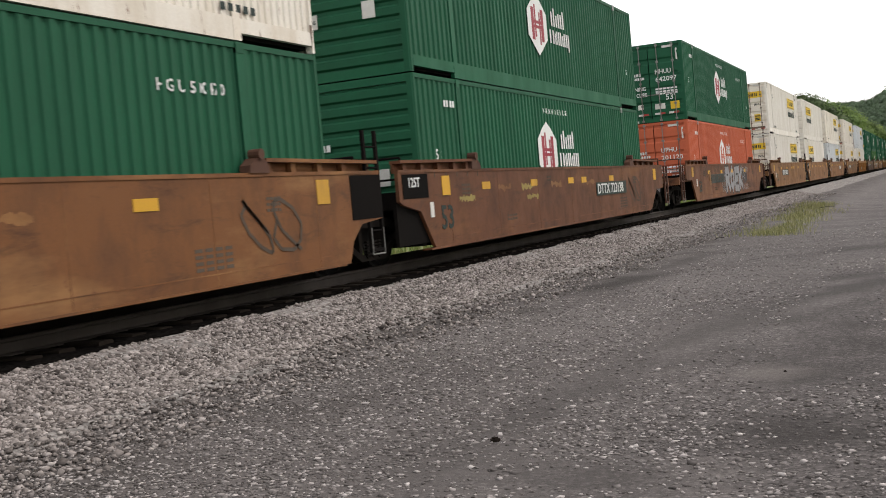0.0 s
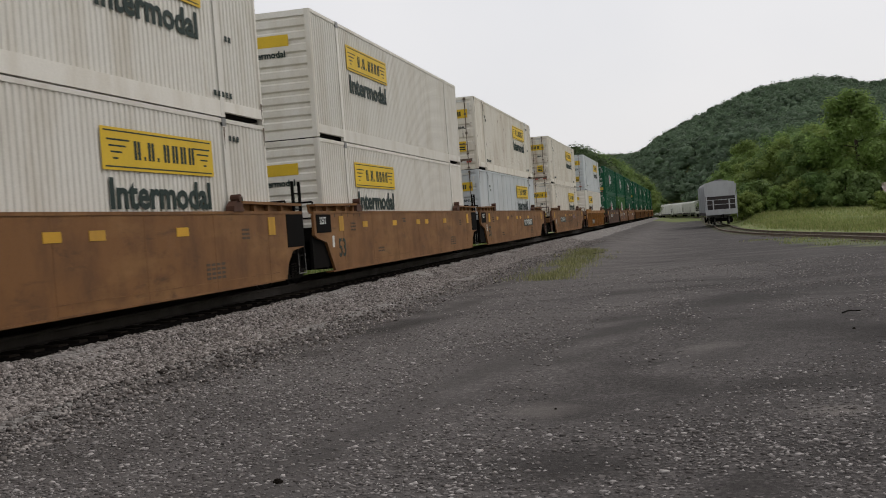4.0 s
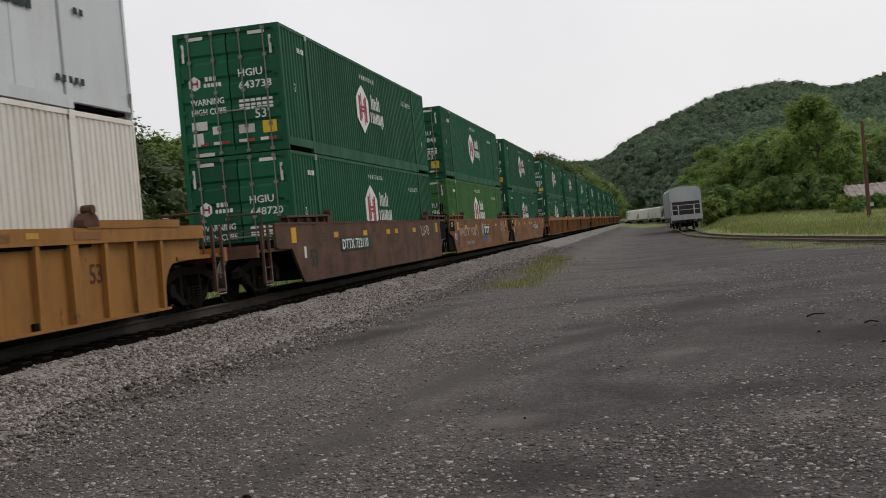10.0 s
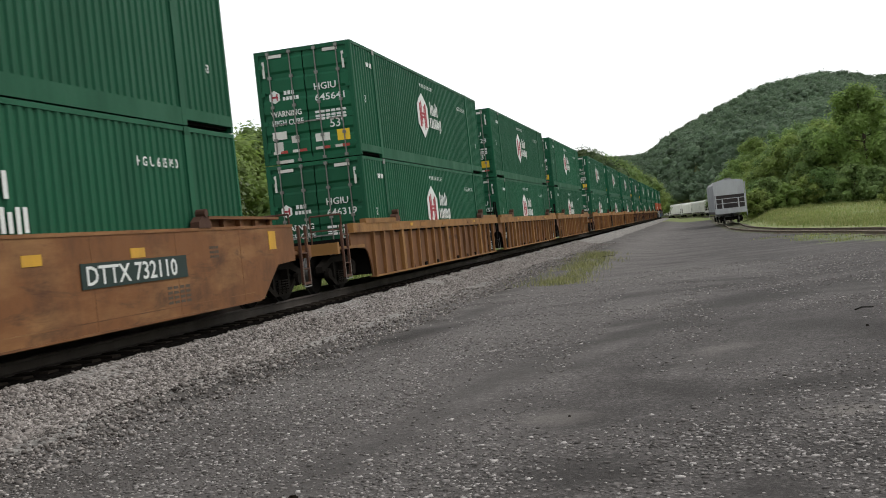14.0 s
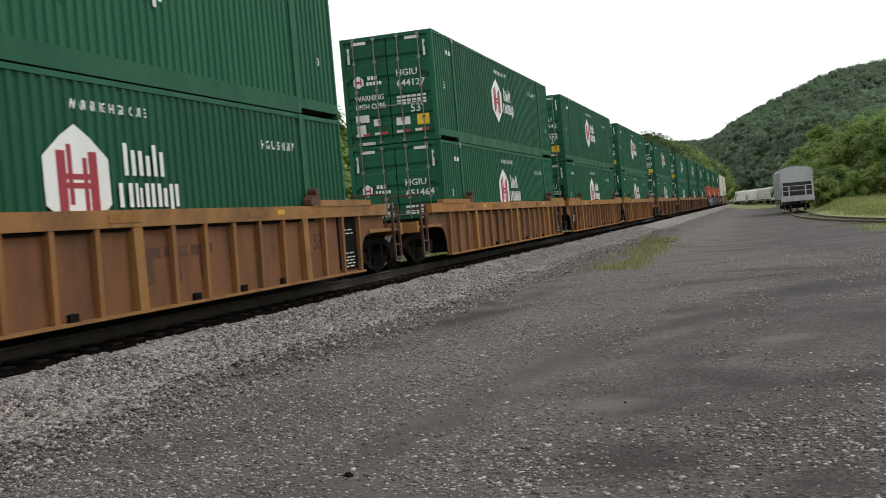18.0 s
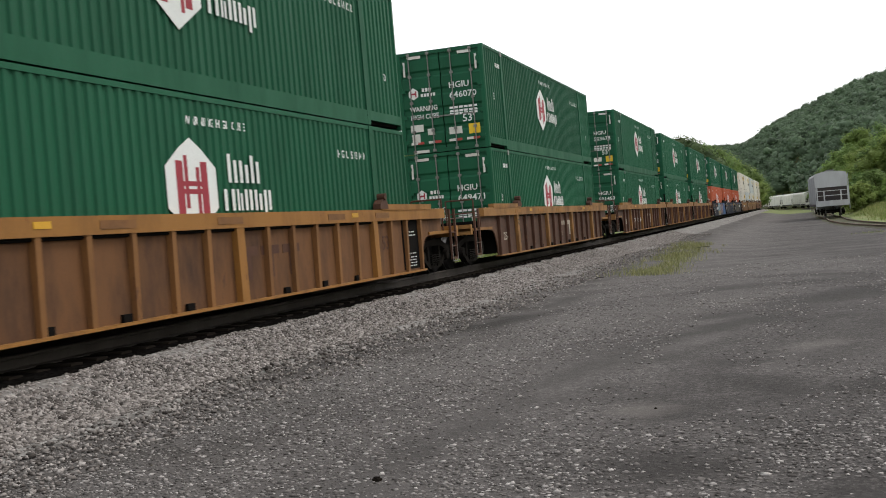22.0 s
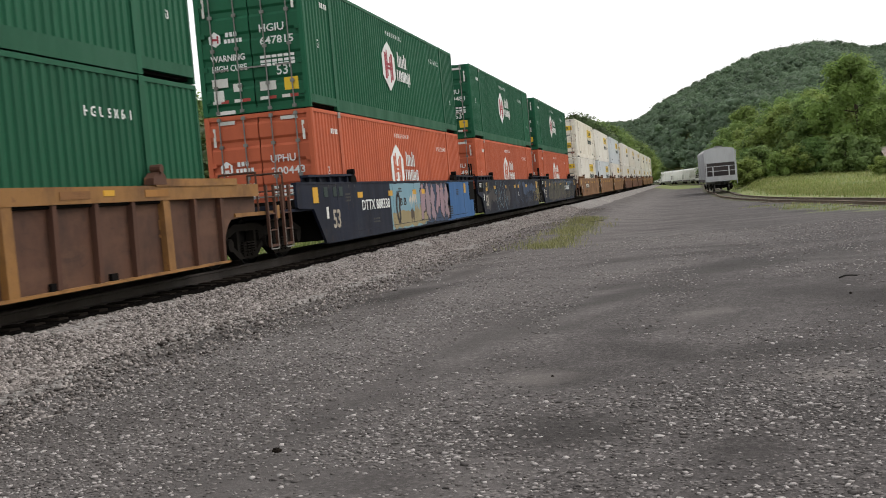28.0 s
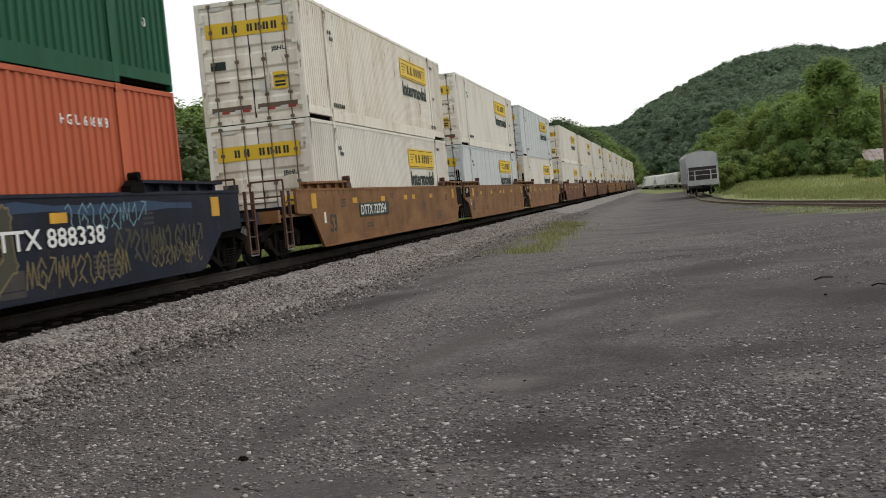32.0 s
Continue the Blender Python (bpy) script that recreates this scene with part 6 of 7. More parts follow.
# ---- spray paint on the cars ----
def strokes(car, side, yy, seed, d0, d1, z0, z1, count, ink, thick=0.05, name="graffiti"):
    """Scrawled tags: looping ribbons of paint, flat on the side."""
    r = random.Random(seed)
    s = Shape()
    x = side * (1.476 + 0.0006 * (seed % 5))
    w = (d1 - d0) / count
    for i in range(count):
        c = d0 + w * (i + 0.5)
        pts = []
        turns = r.uniform(0.9, 1.9)
        ph = r.uniform(0, 6.28)
        for k in range(13):
            t = k / 12
            pts.append((c + w * (0.48 * math.sin(ph + turns * 6.28 * t) + r.uniform(-0.06, 0.06)), (z0 + z1) / 2 + (z1 - z0) * 0.5 * math.cos(ph * 1.7 + turns * 5.2 * t)))
        for (p0, q0), (p1, q1) in zip(pts, pts[1:]):
            n = math.hypot(p1 - p0, q1 - q0) or 1
            ox, oz = -(q1 - q0) / n * thick / 2, (p1 - p0) / n * thick / 2
            quad = [(x, yy(p0 + ox), q0 + oz), (x, yy(p0 - ox), q0 - oz), (x, yy(p1 - ox), q1 - oz), (x, yy(p1 + ox), q1 + oz)]
            s.solid(quad, [(0, 1, 2, 3)])
    tagged(part(name, s, ink, car, "sprayed scrawl"), kind="stuff")


def field(car, side, yy, seed, d0, d1, z0, z1, ink, ragged=0.12, layer=0):
    """A flat sprayed field with an uneven edge."""
    r = random.Random(seed)
    n = 14
    top = [(d0 + (d1 - d0) * i / n, z1 - ragged * r.random()) for i in range(n + 1)]
    low = [(d0 + (d1 - d0) * i / n, z0 + ragged * r.random()) for i in range(n + 1)]
    x = side * (1.4715 + 0.001 * layer)
    s = Shape()
    for i in range(n):
        s.solid([(x, yy(p), q) for p, q in (low[i], low[i + 1], top[i + 1], top[i])], [(0, 1, 2, 3)] if side > 0 else [(3, 2, 1, 0)])
    tagged(part("graffiti", s, ink, car, "sprayed colour field"), kind="stuff")


GLYPHS = {
    "r": (((0.0, 0), (0.02, 1)), ((0.02, 1), (0.75, 0.98), (0.92, 0.76), (0.72, 0.5), (0.05, 0.46)), ((0.42, 0.46), (1.0, 0))),
    "o": (((0.5, 1), (0.08, 0.7), (0.1, 0.25), (0.5, 0), (0.92, 0.3), (0.9, 0.75), (0.5, 1)),),
    "e": (((0.95, 1), (0.05, 0.97), (0.0, 0.03), (1.0, 0)), ((0.05, 0.5), (0.75, 0.54))),
    "k": (((0.05, 0), (0.0, 1)), ((1.0, 1), (0.15, 0.48), (1.0, 0))),
    "1": (((0, 0.1), (0.22, 0.95), (0.5, 0.15), (0.72, 0.9), (1, 0.2)),),
    "2": (((0.92, 0.68), (0.55, 1), (0.12, 0.7), (0.15, 0.2), (0.65, 0.03), (0.92, 0.38), (0.58, 0.6), (0.4, 0.42)),),
    "3": (((0, 0.85), (0.3, 1), (0.52, 0.75), (0.38, 0.3), (0.65, 0), (1, 0.18)),),
    "4": (((0, 0.25), (0.9, 0.9)), ((0.5, 1), (1, 0.96), (0.88, 0.48))),
    "5": (((0, 0), (0.15, 0.8), (0.42, 0.3), (0.58, 1), (0.8, 0.35), (1, 0.72)),),
    "6": (((0.1, 0.95), (0.05, 0.3), (0.4, 0.02), (0.85, 0.3), (0.8, 0.95), (0.45, 0.6)),),
    "7": (((0, 0.6), (0.5, 0.95), (0.95, 0.7), (0.3, 0.35), (0.85, 0)), ((0.1, 0.1), (0.45, 0.25))),
}


def ribbon(s, side, yy, pts, thick, x):
    """A painted line of square-ended strokes on the side of a car."""
    for i, ((p0, q0), (p1, q1)) in enumerate(zip(pts, pts[1:])):
        n = math.hypot(p1 - p0, q1 - q0) or 1
        u, v = (p1 - p0) / n * thick / 2, (q1 - q0) / n * thick / 2
        k = side * (x + 0.00006 * i)
        s.solid([(k, yy(p), q) for p, q in ((p0 - u - v, q0 - v + u), (p0 - u + v, q0 - v - u), (p1 + u + v, q1 + v - u), (p1 + u - v, q1 + v + u))], [(0, 1, 2, 3)])


def wild_letters(car, side, yy, seed, d0, d1, z0, z1, forms, fill, line, thick=0.27, rim=0.035):
    """Sprayed block shapes: thick strokes with a rim of another colour, leaning on one another."""
    r = random.Random(seed)
    w = (d1 - d0) / len(forms)
    a, b = Shape(), Shape()
    inset = thick / 2 + rim
    for i, form in enumerate(forms):
        lean, drop = r.uniform(-0.09, 0.09), r.uniform(0.0, 0.08) * (z1 - z0)
        for j, stroke in enumerate(GLYPHS[form]):
            pts = [(d0 + w * (i + lean * v) + inset + (w * 1.06 - 2 * inset) * u, z0 + drop + inset + (z1 - z0 - 2 * inset - drop) * v) for u, v in stroke]
            e = 0.0004 * (i * 2 + j)
            ribbon(b, side, yy, pts, thick + 2 * rim, 1.4735 + e)
            ribbon(a, side, yy, pts, thick, 1.4765 + e)
    if rim:
        tagged(part("graffiti", b, line, car, "spray outline"), kind="stuff")
    tagged(part("graffiti", a, fill, car, "sprayed block letters"), kind="stuff")


def tag(car, side, yy, seed, d0, d1, z0, z1, forms, ink, thick=0.035):
    """A quick single-line signature."""
    wild_letters(car, side, yy, seed, d0, d1, z0, z1, forms, ink, ink, thick, 0.0)


def silver_piece(car, side, yy):
    wild_letters(car, side, yy, 3, 6.3, 11.0, 0.22, 1.47, "roek", GRAF_SILVER, GRAF_BLACK, 0.3, 0.06)
    field(car, side, yy, 36, 10.9, 12.4, 0.55, 1.3, GRAF_HAZE, 0.3)
    wild_letters(car, side, yy, 9, 10.9, 11.9, 0.75, 1.35, "52", GRAF_BLACK, GRAF_SILVER, 0.1, 0.03)
    tag(car, side, yy, 21, 11.3, 12.6, 0.3, 0.6, "53612", GRAF_SILVER, 0.022)
    tag(car, side, yy, 22, 11.9, 12.7, 1.05, 1.4, "7527", GRAF_SILVER, 0.022)
    wild_letters(car, side, yy, 23, 5.3, 6.3, 0.3, 1.3, "37", GRAF_BLACK, GRAF_SILVER, 0.09, 0.03)
    tag(car, side, yy, 9, 3.6, 5.2, 1.2, 1.44, "27346", BARK, 0.03)
    tag(car, side, yy, 8, 1.2, 2.2, 1.0, 1.42, "463", BARK, 0.035)
    plate(car, "pale_patch", side, 1.4705, yy(2.55), yy(2.98), 0.72, 1.22, TAN, "square of faded paint")


def black_scrawl(car, side, yy):
    wild_letters(car, side, yy, 4, 0.2, 4.0, 0.26, 1.42, "2577", TAN, BARK, 0.2, 0.025)
    tag(car, side, yy, 5, 4.6, 5.45, 0.3, 1.42, "43", GRAF_BLACK, 0.03)
    wild_letters(car, side, yy, 6, 5.5, 6.3, 0.35, 1.0, "2", TAN, GRAF_BLACK, 0.12, 0.025)
    tag(car, side, yy, 7, 6.4, 7.2, 0.3, 0.98, "376", GRAF_BLACK, 0.035)
    wild_letters(car, side, yy, 8, 7.3, 8.7, 0.24, 1.42, "22", TAN, GRAF_BLACK, 0.1, 0.025)
    tag(car, side, yy, 9, 8.8, 10.1, 0.28, 1.4, "1754", GRAF_BLACK, 0.04)
    field(car, side, yy, 5, 10.3, 11.9, 0.9, 1.4, GRAF_PINK, 0.25)
    tag(car, side, yy, 10, 10.2, 12.2, 0.85, 1.42, "342756", BARK, 0.03)
    tag(car, side, yy, 11, 10.3, 12.3, 0.3, 0.9, "32176", BARK, 0.035)
    tag(car, side, yy, 13, 13.0, 14.7, 0.5, 1.42, "45236", GRAF_BLACK, 0.028)
    tag(car, side, yy, 14, 15.3, 17.2, 0.9, 1.4, "6732", BARK, 0.028)


def white_words(car, side, yy):
    written('WHO "R" YOU"', 0.52, car, yy(0.9), 0.82, side, 1.476, GRAF_WHITE, width=4.5, bold=0.004)
    written(":)", 0.5, car, yy(5.6), 0.8, side, 1.476, GRAF_WHITE)
    written(":)", 0.5, car, yy(0.1), 0.7, side, 1.476, GRAF_WHITE)
    written("was here", 0.3, car, yy(2.6), 0.45, side, 1.476, GRAF_SILVER, width=1.9)
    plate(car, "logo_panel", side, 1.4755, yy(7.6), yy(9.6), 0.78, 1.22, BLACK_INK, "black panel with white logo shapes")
    s = Shape()
    for d in (7.75, 8.3, 8.85):
        s.box(1.484, yy(d), 1.08, 1.488, yy(d + 0.5), 1.17).box(1.484, yy(d + 0.17), 0.86, 1.488, yy(d + 0.33), 1.1)
    part("logo_mark", s, WHITE_INK, car)
    field(car, side, yy, 5, 7.2, 8.7, 0.42, 0.8, GRAF_BLUE, 0.2)
    field(car, side, yy, 6, 7.0, 7.6, 0.7, 1.46, GRAF_SILVER, 0.25)
    wild_letters(car, side, yy, 25, 13.6, 15.1, 0.8, 1.38, "237", BROWN_WARM, GRAF_WHITE, 0.1, 0.035)
    tag(car, side, yy, 26, 15.2, 16.3, 0.9, 1.25, "164", BARK, 0.03)


def mural(car, side, yy):
    field(car, side, yy, 11, 5.4, 9.4, 0.2, 1.48, GRAF_CYAN, 0.03)
    field(car, side, yy, 12, 5.5, 9.6, 0.2, 0.72, GRAF_TAN, 0.1, 1)
    field(car, side, yy, 13, 12.4, 17.2, 0.2, 1.48, GRAF_BLUE, 0.02)
    field(car, side, yy, 14, 8.9, 13.0, 0.22, 1.46, GRAF_DULL_BLUE, 0.05)
    field(car, side, yy, 15, 8.0, 8.9, 0.25, 0.95, GRAF_TAN, 0.3, 2)
    wild_letters(car, side, yy, 8, 8.75, 12.75, 0.24, 1.46, "527427", GRAF_PINK, GRAF_BLACK, 0.27, 0.045)
    strokes(car, side, yy, 7, 5.95, 6.3, 0.4, 1.2, 1, GRAF_BLACK, 0.16)
    field(car, side, yy, 17, 7.4, 8.3, 0.75, 1.25, GRAF_WHITE, 0.3, 2)
    field(car, side, yy, 18, 7.5, 7.9, 0.3, 0.8, BARK, 0.2, 3)
    written("B B", 0.3, car, yy(6.35), 0.85, side, 1.476, GRAF_BLACK, width=0.7)


def blue_scrawl(car, side, yy):
    field(car, side, yy, 21, 0.3, 6.5, 0.25, 1.3, GRAF_HAZE, 0.5)
    field(car, side, yy, 22, 9.0, 15.0, 0.7, 1.46, GRAF_DULL_BLUE, 0.3)
    wild_letters(car, side, yy, 14, 2.6, 5.8, 0.25, 1.42, "323", NAVY, GRAF_CYAN, 0.26, 0.018)
    wild_letters(car, side, yy, 16, 8.2, 10.8, 0.4, 1.42, "22", NAVY, GRAF_DULL_BLUE, 0.3, 0.022)
    tag(car, side, yy, 31, 0.9, 2.4, 0.5, 1.2, "47312", GRAF_HAZE, 0.03)
    tag(car, side, yy, 32, 11.2, 14.2, 0.35, 1.3, "357634", GRAF_DULL_BLUE, 0.05)
    written("C", 0.3, car, yy(9.0), 0.75, side, 1.478, WHITE_INK)
    wild_letters(car, side, yy, 15, 15.3, 16.7, 0.3, 1.35, "2", GRAF_HAZE, GRAF_YELLOW, 0.12, 0.035)
    tag(car, side, yy, 33, 15.5, 16.5, 0.55, 1.1, "272", GRAF_YELLOW, 0.045)
    tag(car, side, yy, 34, 14.3, 15.4, 0.35, 0.95, "33", GRAF_YELLOW, 0.045)


def gold_piece(car, side, yy):
    field(car, side, yy, 24, 4.0, 16.0, 1.2, 1.46, GRAF_DULL_BLUE, 0.12)
    field(car, side, yy, 25, 1.9, 10.9, 0.22, 0.75, GRAF_HAZE, 0.2, 1)
    wild_letters(car, side, yy, 23, 1.9, 10.8, 0.22, 1.42, "273172456", GRAF_OLIVE, GRAF_GOLD, 0.22, 0.03)
    wild_letters(car, side, yy, 27, 2.2, 10.4, 0.3, 0.95, "252743262", GRAF_HAZE, GRAF_OLIVE, 0.12, 0.03)
    tag(car, side, yy, 18, 12.0, 14.3, 0.98, 1.4, "32327564", GRAF_CYAN, 0.022)
    tag(car, side, yy, 20, 10.9, 13.6, 0.26, 0.72, "12456732321", GRAF_GOLD, 0.026)
    tag(car, side, yy, 26, 13.2, 16.3, 0.45, 1.0, "24765132364", GRAF_OLIVE, 0.05)
    tag(car, side, yy, 19, 14.3, 16.2, 0.32, 0.7, "26714253", GRAF_GOLD, 0.024)


def small_tag(car, side, yy):
    tag(car, side, yy, 25, 12.8, 14.3, 0.95, 1.35, "3642", GRAF_WHITE, 0.05)
    tag(car, side, yy, 28, 2.0, 3.4, 0.85, 1.3, "7563", BARK, 0.045)


def pale_patches(car, side, yy):
    for k, (d, z) in enumerate(((3.2, 1.06), (4.6, 1.05), (6.6, 1.07), (4.9, 0.84), (9.4, 1.06), (1.2, 0.92))):
        field(car, side, yy, 30 + k, d, d + 0.75, z, z + 0.17, GRAF_YELLOW if k % 2 else TAN, 0.08)
    strokes(car, side, yy, 33, 13.6, 15.0, 0.5, 1.2, 2, BARK, 0.05)


# ---- the train, unit by unit ----
# s: metres from beside the camera to the near end of its containers at the start; ends: A articulated, C coupled
UNITS = (
    (-2.0, "AA", "smooth", BROWN_WARM, None, pale_patches, "green", "cream", "DD"),
    (17.39, "AC", "smooth", BROWN, "DTTX 723138", pale_patches, "green", "green", "BB"),
    (41.33, "CC", "smooth", BROWN, "DTTX 84010", silver_piece, "orange", "green", "DD"),
    (64.98, "CA", "smooth", TAN, "DTTX 766527", None, "white", "white", "DD"),
    (84.42, "AA", "smooth", TAN, None, None, "white", "white", "BB"),
    (104.10, "AC", "smooth", TAN, "DTTX 766527", None, "pale_flat", "cream", "DD"),
    (128.32, "CC", "smooth", TAN, "DTTX 470165", black_scrawl, "cream", "cream", "DD"),
    (151.90, "CC", "ribbed", YELLOW_CAR, "DTTX 677735", None, "white", "pale_flat", "BD"),
    (175.73, "CA", "smooth", BROWN_RED, "DTTX 732110", small_tag, "green", "green", "DD"),
    (195.39, "AA", "smooth", BROWN_WARM, None, white_words, "light_green", "green", "DD"),
    (214.76, "AC", "smooth", BROWN_WARM, "DTTX 732110", None, "green", "green", "DD"),
    (238.76, "CA", "ribbed", BROWN, None, None, "green", "green", "DD"),
    (258.01, "AA", "ribbed", BROWN, None, None, "green", "green", "DD"),
    (277.42, "AC", "ribbed", BROWN, None, None, "green", "green", "DD"),
    (300.81, "CA", "ribbed", TAN, None, None, "green", "green", "DD"),
    (320.35, "AA", "ribbed", TAN, None, None, "green", "green", "DD"),
    (339.96, "AC", "ribbed", TAN, None, None, "green", "green", "DD"),
    (363.34, "CC", "ribbed", BROWN_RED, None, None, "green", "green", "DD"),
    (386.84, "CA", "ribbed", BROWN_RED, "DTTX 728556", None, "green", "green", "DD"),
    (406.16, "AA", "ribbed", BROWN_RED, None, None, "green", "green", "DD"),
    (425.73, "AC", "ribbed", BROWN_RED, None, None, "green", "green", "DD"),
    (447.80, "CA", "smooth", NAVY, "DTTX 888338", mural, "orange", "green", "DD"),
    (467.36, "AA", "smooth", NAVY, None, blue_scrawl, "orange", "green", "DD"),
    (486.44, "AC", "smooth", NAVY, "TTX 888338", gold_piece, "orange", "green", "DD"),
    (509.78, "CA", "smooth", TAN, "DTTX 727254", None, "white", "cream", "DD"),
    (529.2, "AA", "smooth", TAN, None, None, "pale_flat", "white", "DD"),
    (548.6, "AC", "smooth", TAN, None, None, "white", "pale_flat", "DD"),
)
REST = [(572.2 + 62.4 * (i // 3) + 19.4 * (i % 3), ("CA", "AA", "AC")[i % 3], "smooth", (BROWN, TAN, BROWN_RED)[i // 3 % 3], None, None, "white", ("white", "cream")[i % 2], "FF") for i in range(9)]
NUMBERS = {0: ("500470", None), 1: (None, None), 2: ("201120", "642097"), 8: ("648720", "643738"), 9: ("639965", "651846"), 10: ("645990", "651138"), 11: ("646319", "645641"), 12: ("501257", "641128"),
           13: ("501587", "646308"), 14: ("651464", "644127"), 15: ("644557", "647642"), 16: ("503349", "641322"), 17: ("649471", "646070"), 18: ("501459", "503678"), 19: ("648198", "648015"),
           20: ("500661", "649384"), 21: ("200443", "647815"), 22: ("633492", "649481"), 23: ("636408", "650334")}
PAINT_WORDS = {BROWN_WARM.name: "worn orange-brown", BROWN.name: "worn brown", TAN.name: "faded yellow-brown", YELLOW_CAR.name: "worn yellow", BROWN_RED.name: "red-brown", NAVY.name: "dark blue"}
MADE = {}
TRAIN = []          # (thing, distance of its centre, height over the rails, turned end for end)

for i, (s, ends, build, paint, number, graffiti, lower, upper, faces_us) in enumerate(UNITS + tuple(REST)):
    key = (ends, build, paint.name, number, graffiti)
    if key in MADE:
        car = copy_thing(MADE[key], Matrix())
    else:
        if build == "smooth":
            car = smooth_car(ends, paint, number, graffiti, 10.35 if ends == "AC" else (2.2 if graffiti is black_scrawl else 2.6 if graffiti is mural else 3.0))
        else:
            car = ribbed_car(ends, paint, YELLOW_CAR if paint is YELLOW_CAR or paint is TAN else OCHRE, number, YELLOW_CAR if paint is YELLOW_CAR else (RUST_BROWN if paint is BROWN_RED else STREAKED_RIB), paint is not BROWN_RED and paint is not YELLOW_CAR)
        MADE[key] = car
    tagged(car, "%s steel well car with %s sides%s" % (PAINT_WORDS[paint.name], "smooth plate" if build == "smooth" else "upright-ribbed", ", sprayed with graffiti" if graffiti else ""), "rail car", "well cars of the train")
    TRAIN.append((car, s + HL, 0.0, False))
    for level, (kind, end) in enumerate(zip((lower, upper), faces_us)):
        box = copy_thing(BOXES[kind, end], Matrix())
        tagged(box, CONTAINER_LABELS[kind] + (" in a well car" if level == 0 else " on top of another"), "shipping container", "containers on the train")
        hubs = kind in ("green", "light_green", "orange")
        no = NUMBERS.get(i, (None, None))[level]
        if hubs and end == "D":
            prefix = "UPHU" if no in ("201120", "200443") else ("NHUU" if no == "642097" else "HGIU")
            end_written(prefix, 0.24, box, 0.22, 1.76, -HL + 0.0145, WHITE_INK, width=0.6)
            if no:
                end_written(no, 0.24, box, 0.22, 1.48, -HL + 0.0145, WHITE_INK, width=0.8)
                written("%s %s" % (prefix, no), 0.2, box, -HL + 12.45, 2.2, 1, X - 0.02, WHITE_INK, width=1.35)
        TRAIN.append((box, s + HL, (0.32, 0.32 + H53 + 0.025)[level], end == "B"))
for box in BOXES.values():
    for o in (box, *box.children_recursive):
        bpy.data.objects.remove(o)


# ---- hopper cars standing on the siding ----
def hopper(HOPPER_GREY=HOPPER_GREY):
    car = thing("hopper_car", "light grey covered hopper car standing on the siding", "rail car", "hopper cars on the siding")
    h = 8.6
    side = [(-1.52, 1.1), (-1.54, 4.1), (-1.46, 4.36), (-0.8, 4.52), (0, 4.57), (0.8, 4.52), (1.46, 4.36), (1.54, 4.1), (1.52, 1.1)]
    part("body", Shape().prism(side, 1, -h + 1.6, h - 1.6), HOPPER_GREY, car, "grey hopper body")
    for sgn in (-1, 1):
        part("end_sheet", Shape().prism([(-1.53, 2.95)] + [(x, z) for x, z in side if z > 2.4] + [(1.53, 2.95)], 1, sgn * (h - 1.6), sgn * (h - 0.9)), HOPPER_GREY, car)
        part("slope_sheet", Shape().prism([(sgn * (h - 0.95), 2.97), (sgn * (h - 1.6), 1.2), (sgn * (h - 1.75), 1.2), (sgn * (h - 1.15), 2.97)], 0, -1.5, 1.5), HOPPER_DARK, car, "dark sloping end sheet")
        part("end_sill", Shape().box(-1.55, min(sgn * (h - 1.0), sgn * h), 1.05, 1.55, max(sgn * (h - 1.0), sgn * h), 1.6), HOPPER_GREY, car)
        for x in (-1.46, -0.8, 0.8, 1.46):
            part("end_post", Shape().box(x - 0.06, min(sgn * (h - 0.12), sgn * h), 1.55, x + 0.06, max(sgn * (h - 0.12), sgn * h), 2.97 if abs(x) > 1 else 2.6), HOPPER_GREY, car)
        s = Shape()
        for z in (2.1, 2.58):
            s.rod((-1.4, sgn * (h - 0.05), z), (1.4, sgn * (h - 0.05), z), 0.03, 6)
        part("crossover_rail", s, HOPPER_GREY, car)
        part("coupler", Shape().box(-0.15, min(sgn * h, sgn * (h + 0.6)), 0.72, 0.15, max(sgn * h, sgn * (h + 0.6)), 1.05), BLACK_STEEL, car)
        truck(car, sgn * (h - 2.1))
        for x in (-1.58, 1.58):
            s = Shape()
            for k in (0, 0.45):
                s.rod((x, sgn * (h - 0.25 - k), 0.7), (x, sgn * (h - 0.25 - k), 4.2), 0.025, 6)
            for k in range(11):
                s.rod((x, sgn * (h - 0.25), 0.6 + 0.32 * k), (x, sgn * (h - 0.7), 0.6 + 0.32 * k), 0.018, 6)
            part("ladder", s, HOPPER_GREY, car)
    for i in range(9):
        y = -h + 2.2 + i * (2 * h - 4.4) / 8
        part("side_rib", Shape().box(-1.62, y - 0.07, 1.1, -1.53, y + 0.07, 4.1), HOPPER_GREY, car)
    part("side_sill", Shape().box(-1.63, -h + 1.0, 1.02, -1.5, h - 1.0, 1.3), HOPPER_DARK, car, "dark side sill")
    for i in range(3):
        y = -4.4 + 4.4 * i
        part("discharge_hopper", Shape().solid([(-1.3, y - 1.5, 1.2), (1.3, y - 1.5, 1.2), (1.3, y + 1.5, 1.2), (-1.3, y + 1.5, 1.2), (-0.5, y - 0.4, 0.35), (0.5, y - 0.4, 0.35), (0.5, y + 0.4, 0.35), (-0.5, y + 0.4, 0.35)],
             [(0, 1, 2, 3), (7, 6, 5, 4), (0, 4, 5, 1), (1, 5, 6, 2), (2, 6, 7, 3), (3, 7, 4, 0)]), HOPPER_GREY, car)
    part("roof_walk", Shape().box(-0.35, -h + 0.8, 4.61, 0.35, h - 0.8, 4.68), GALV, car, "galvanised roof walkway")
    return car


first = hopper()
start = 0.0
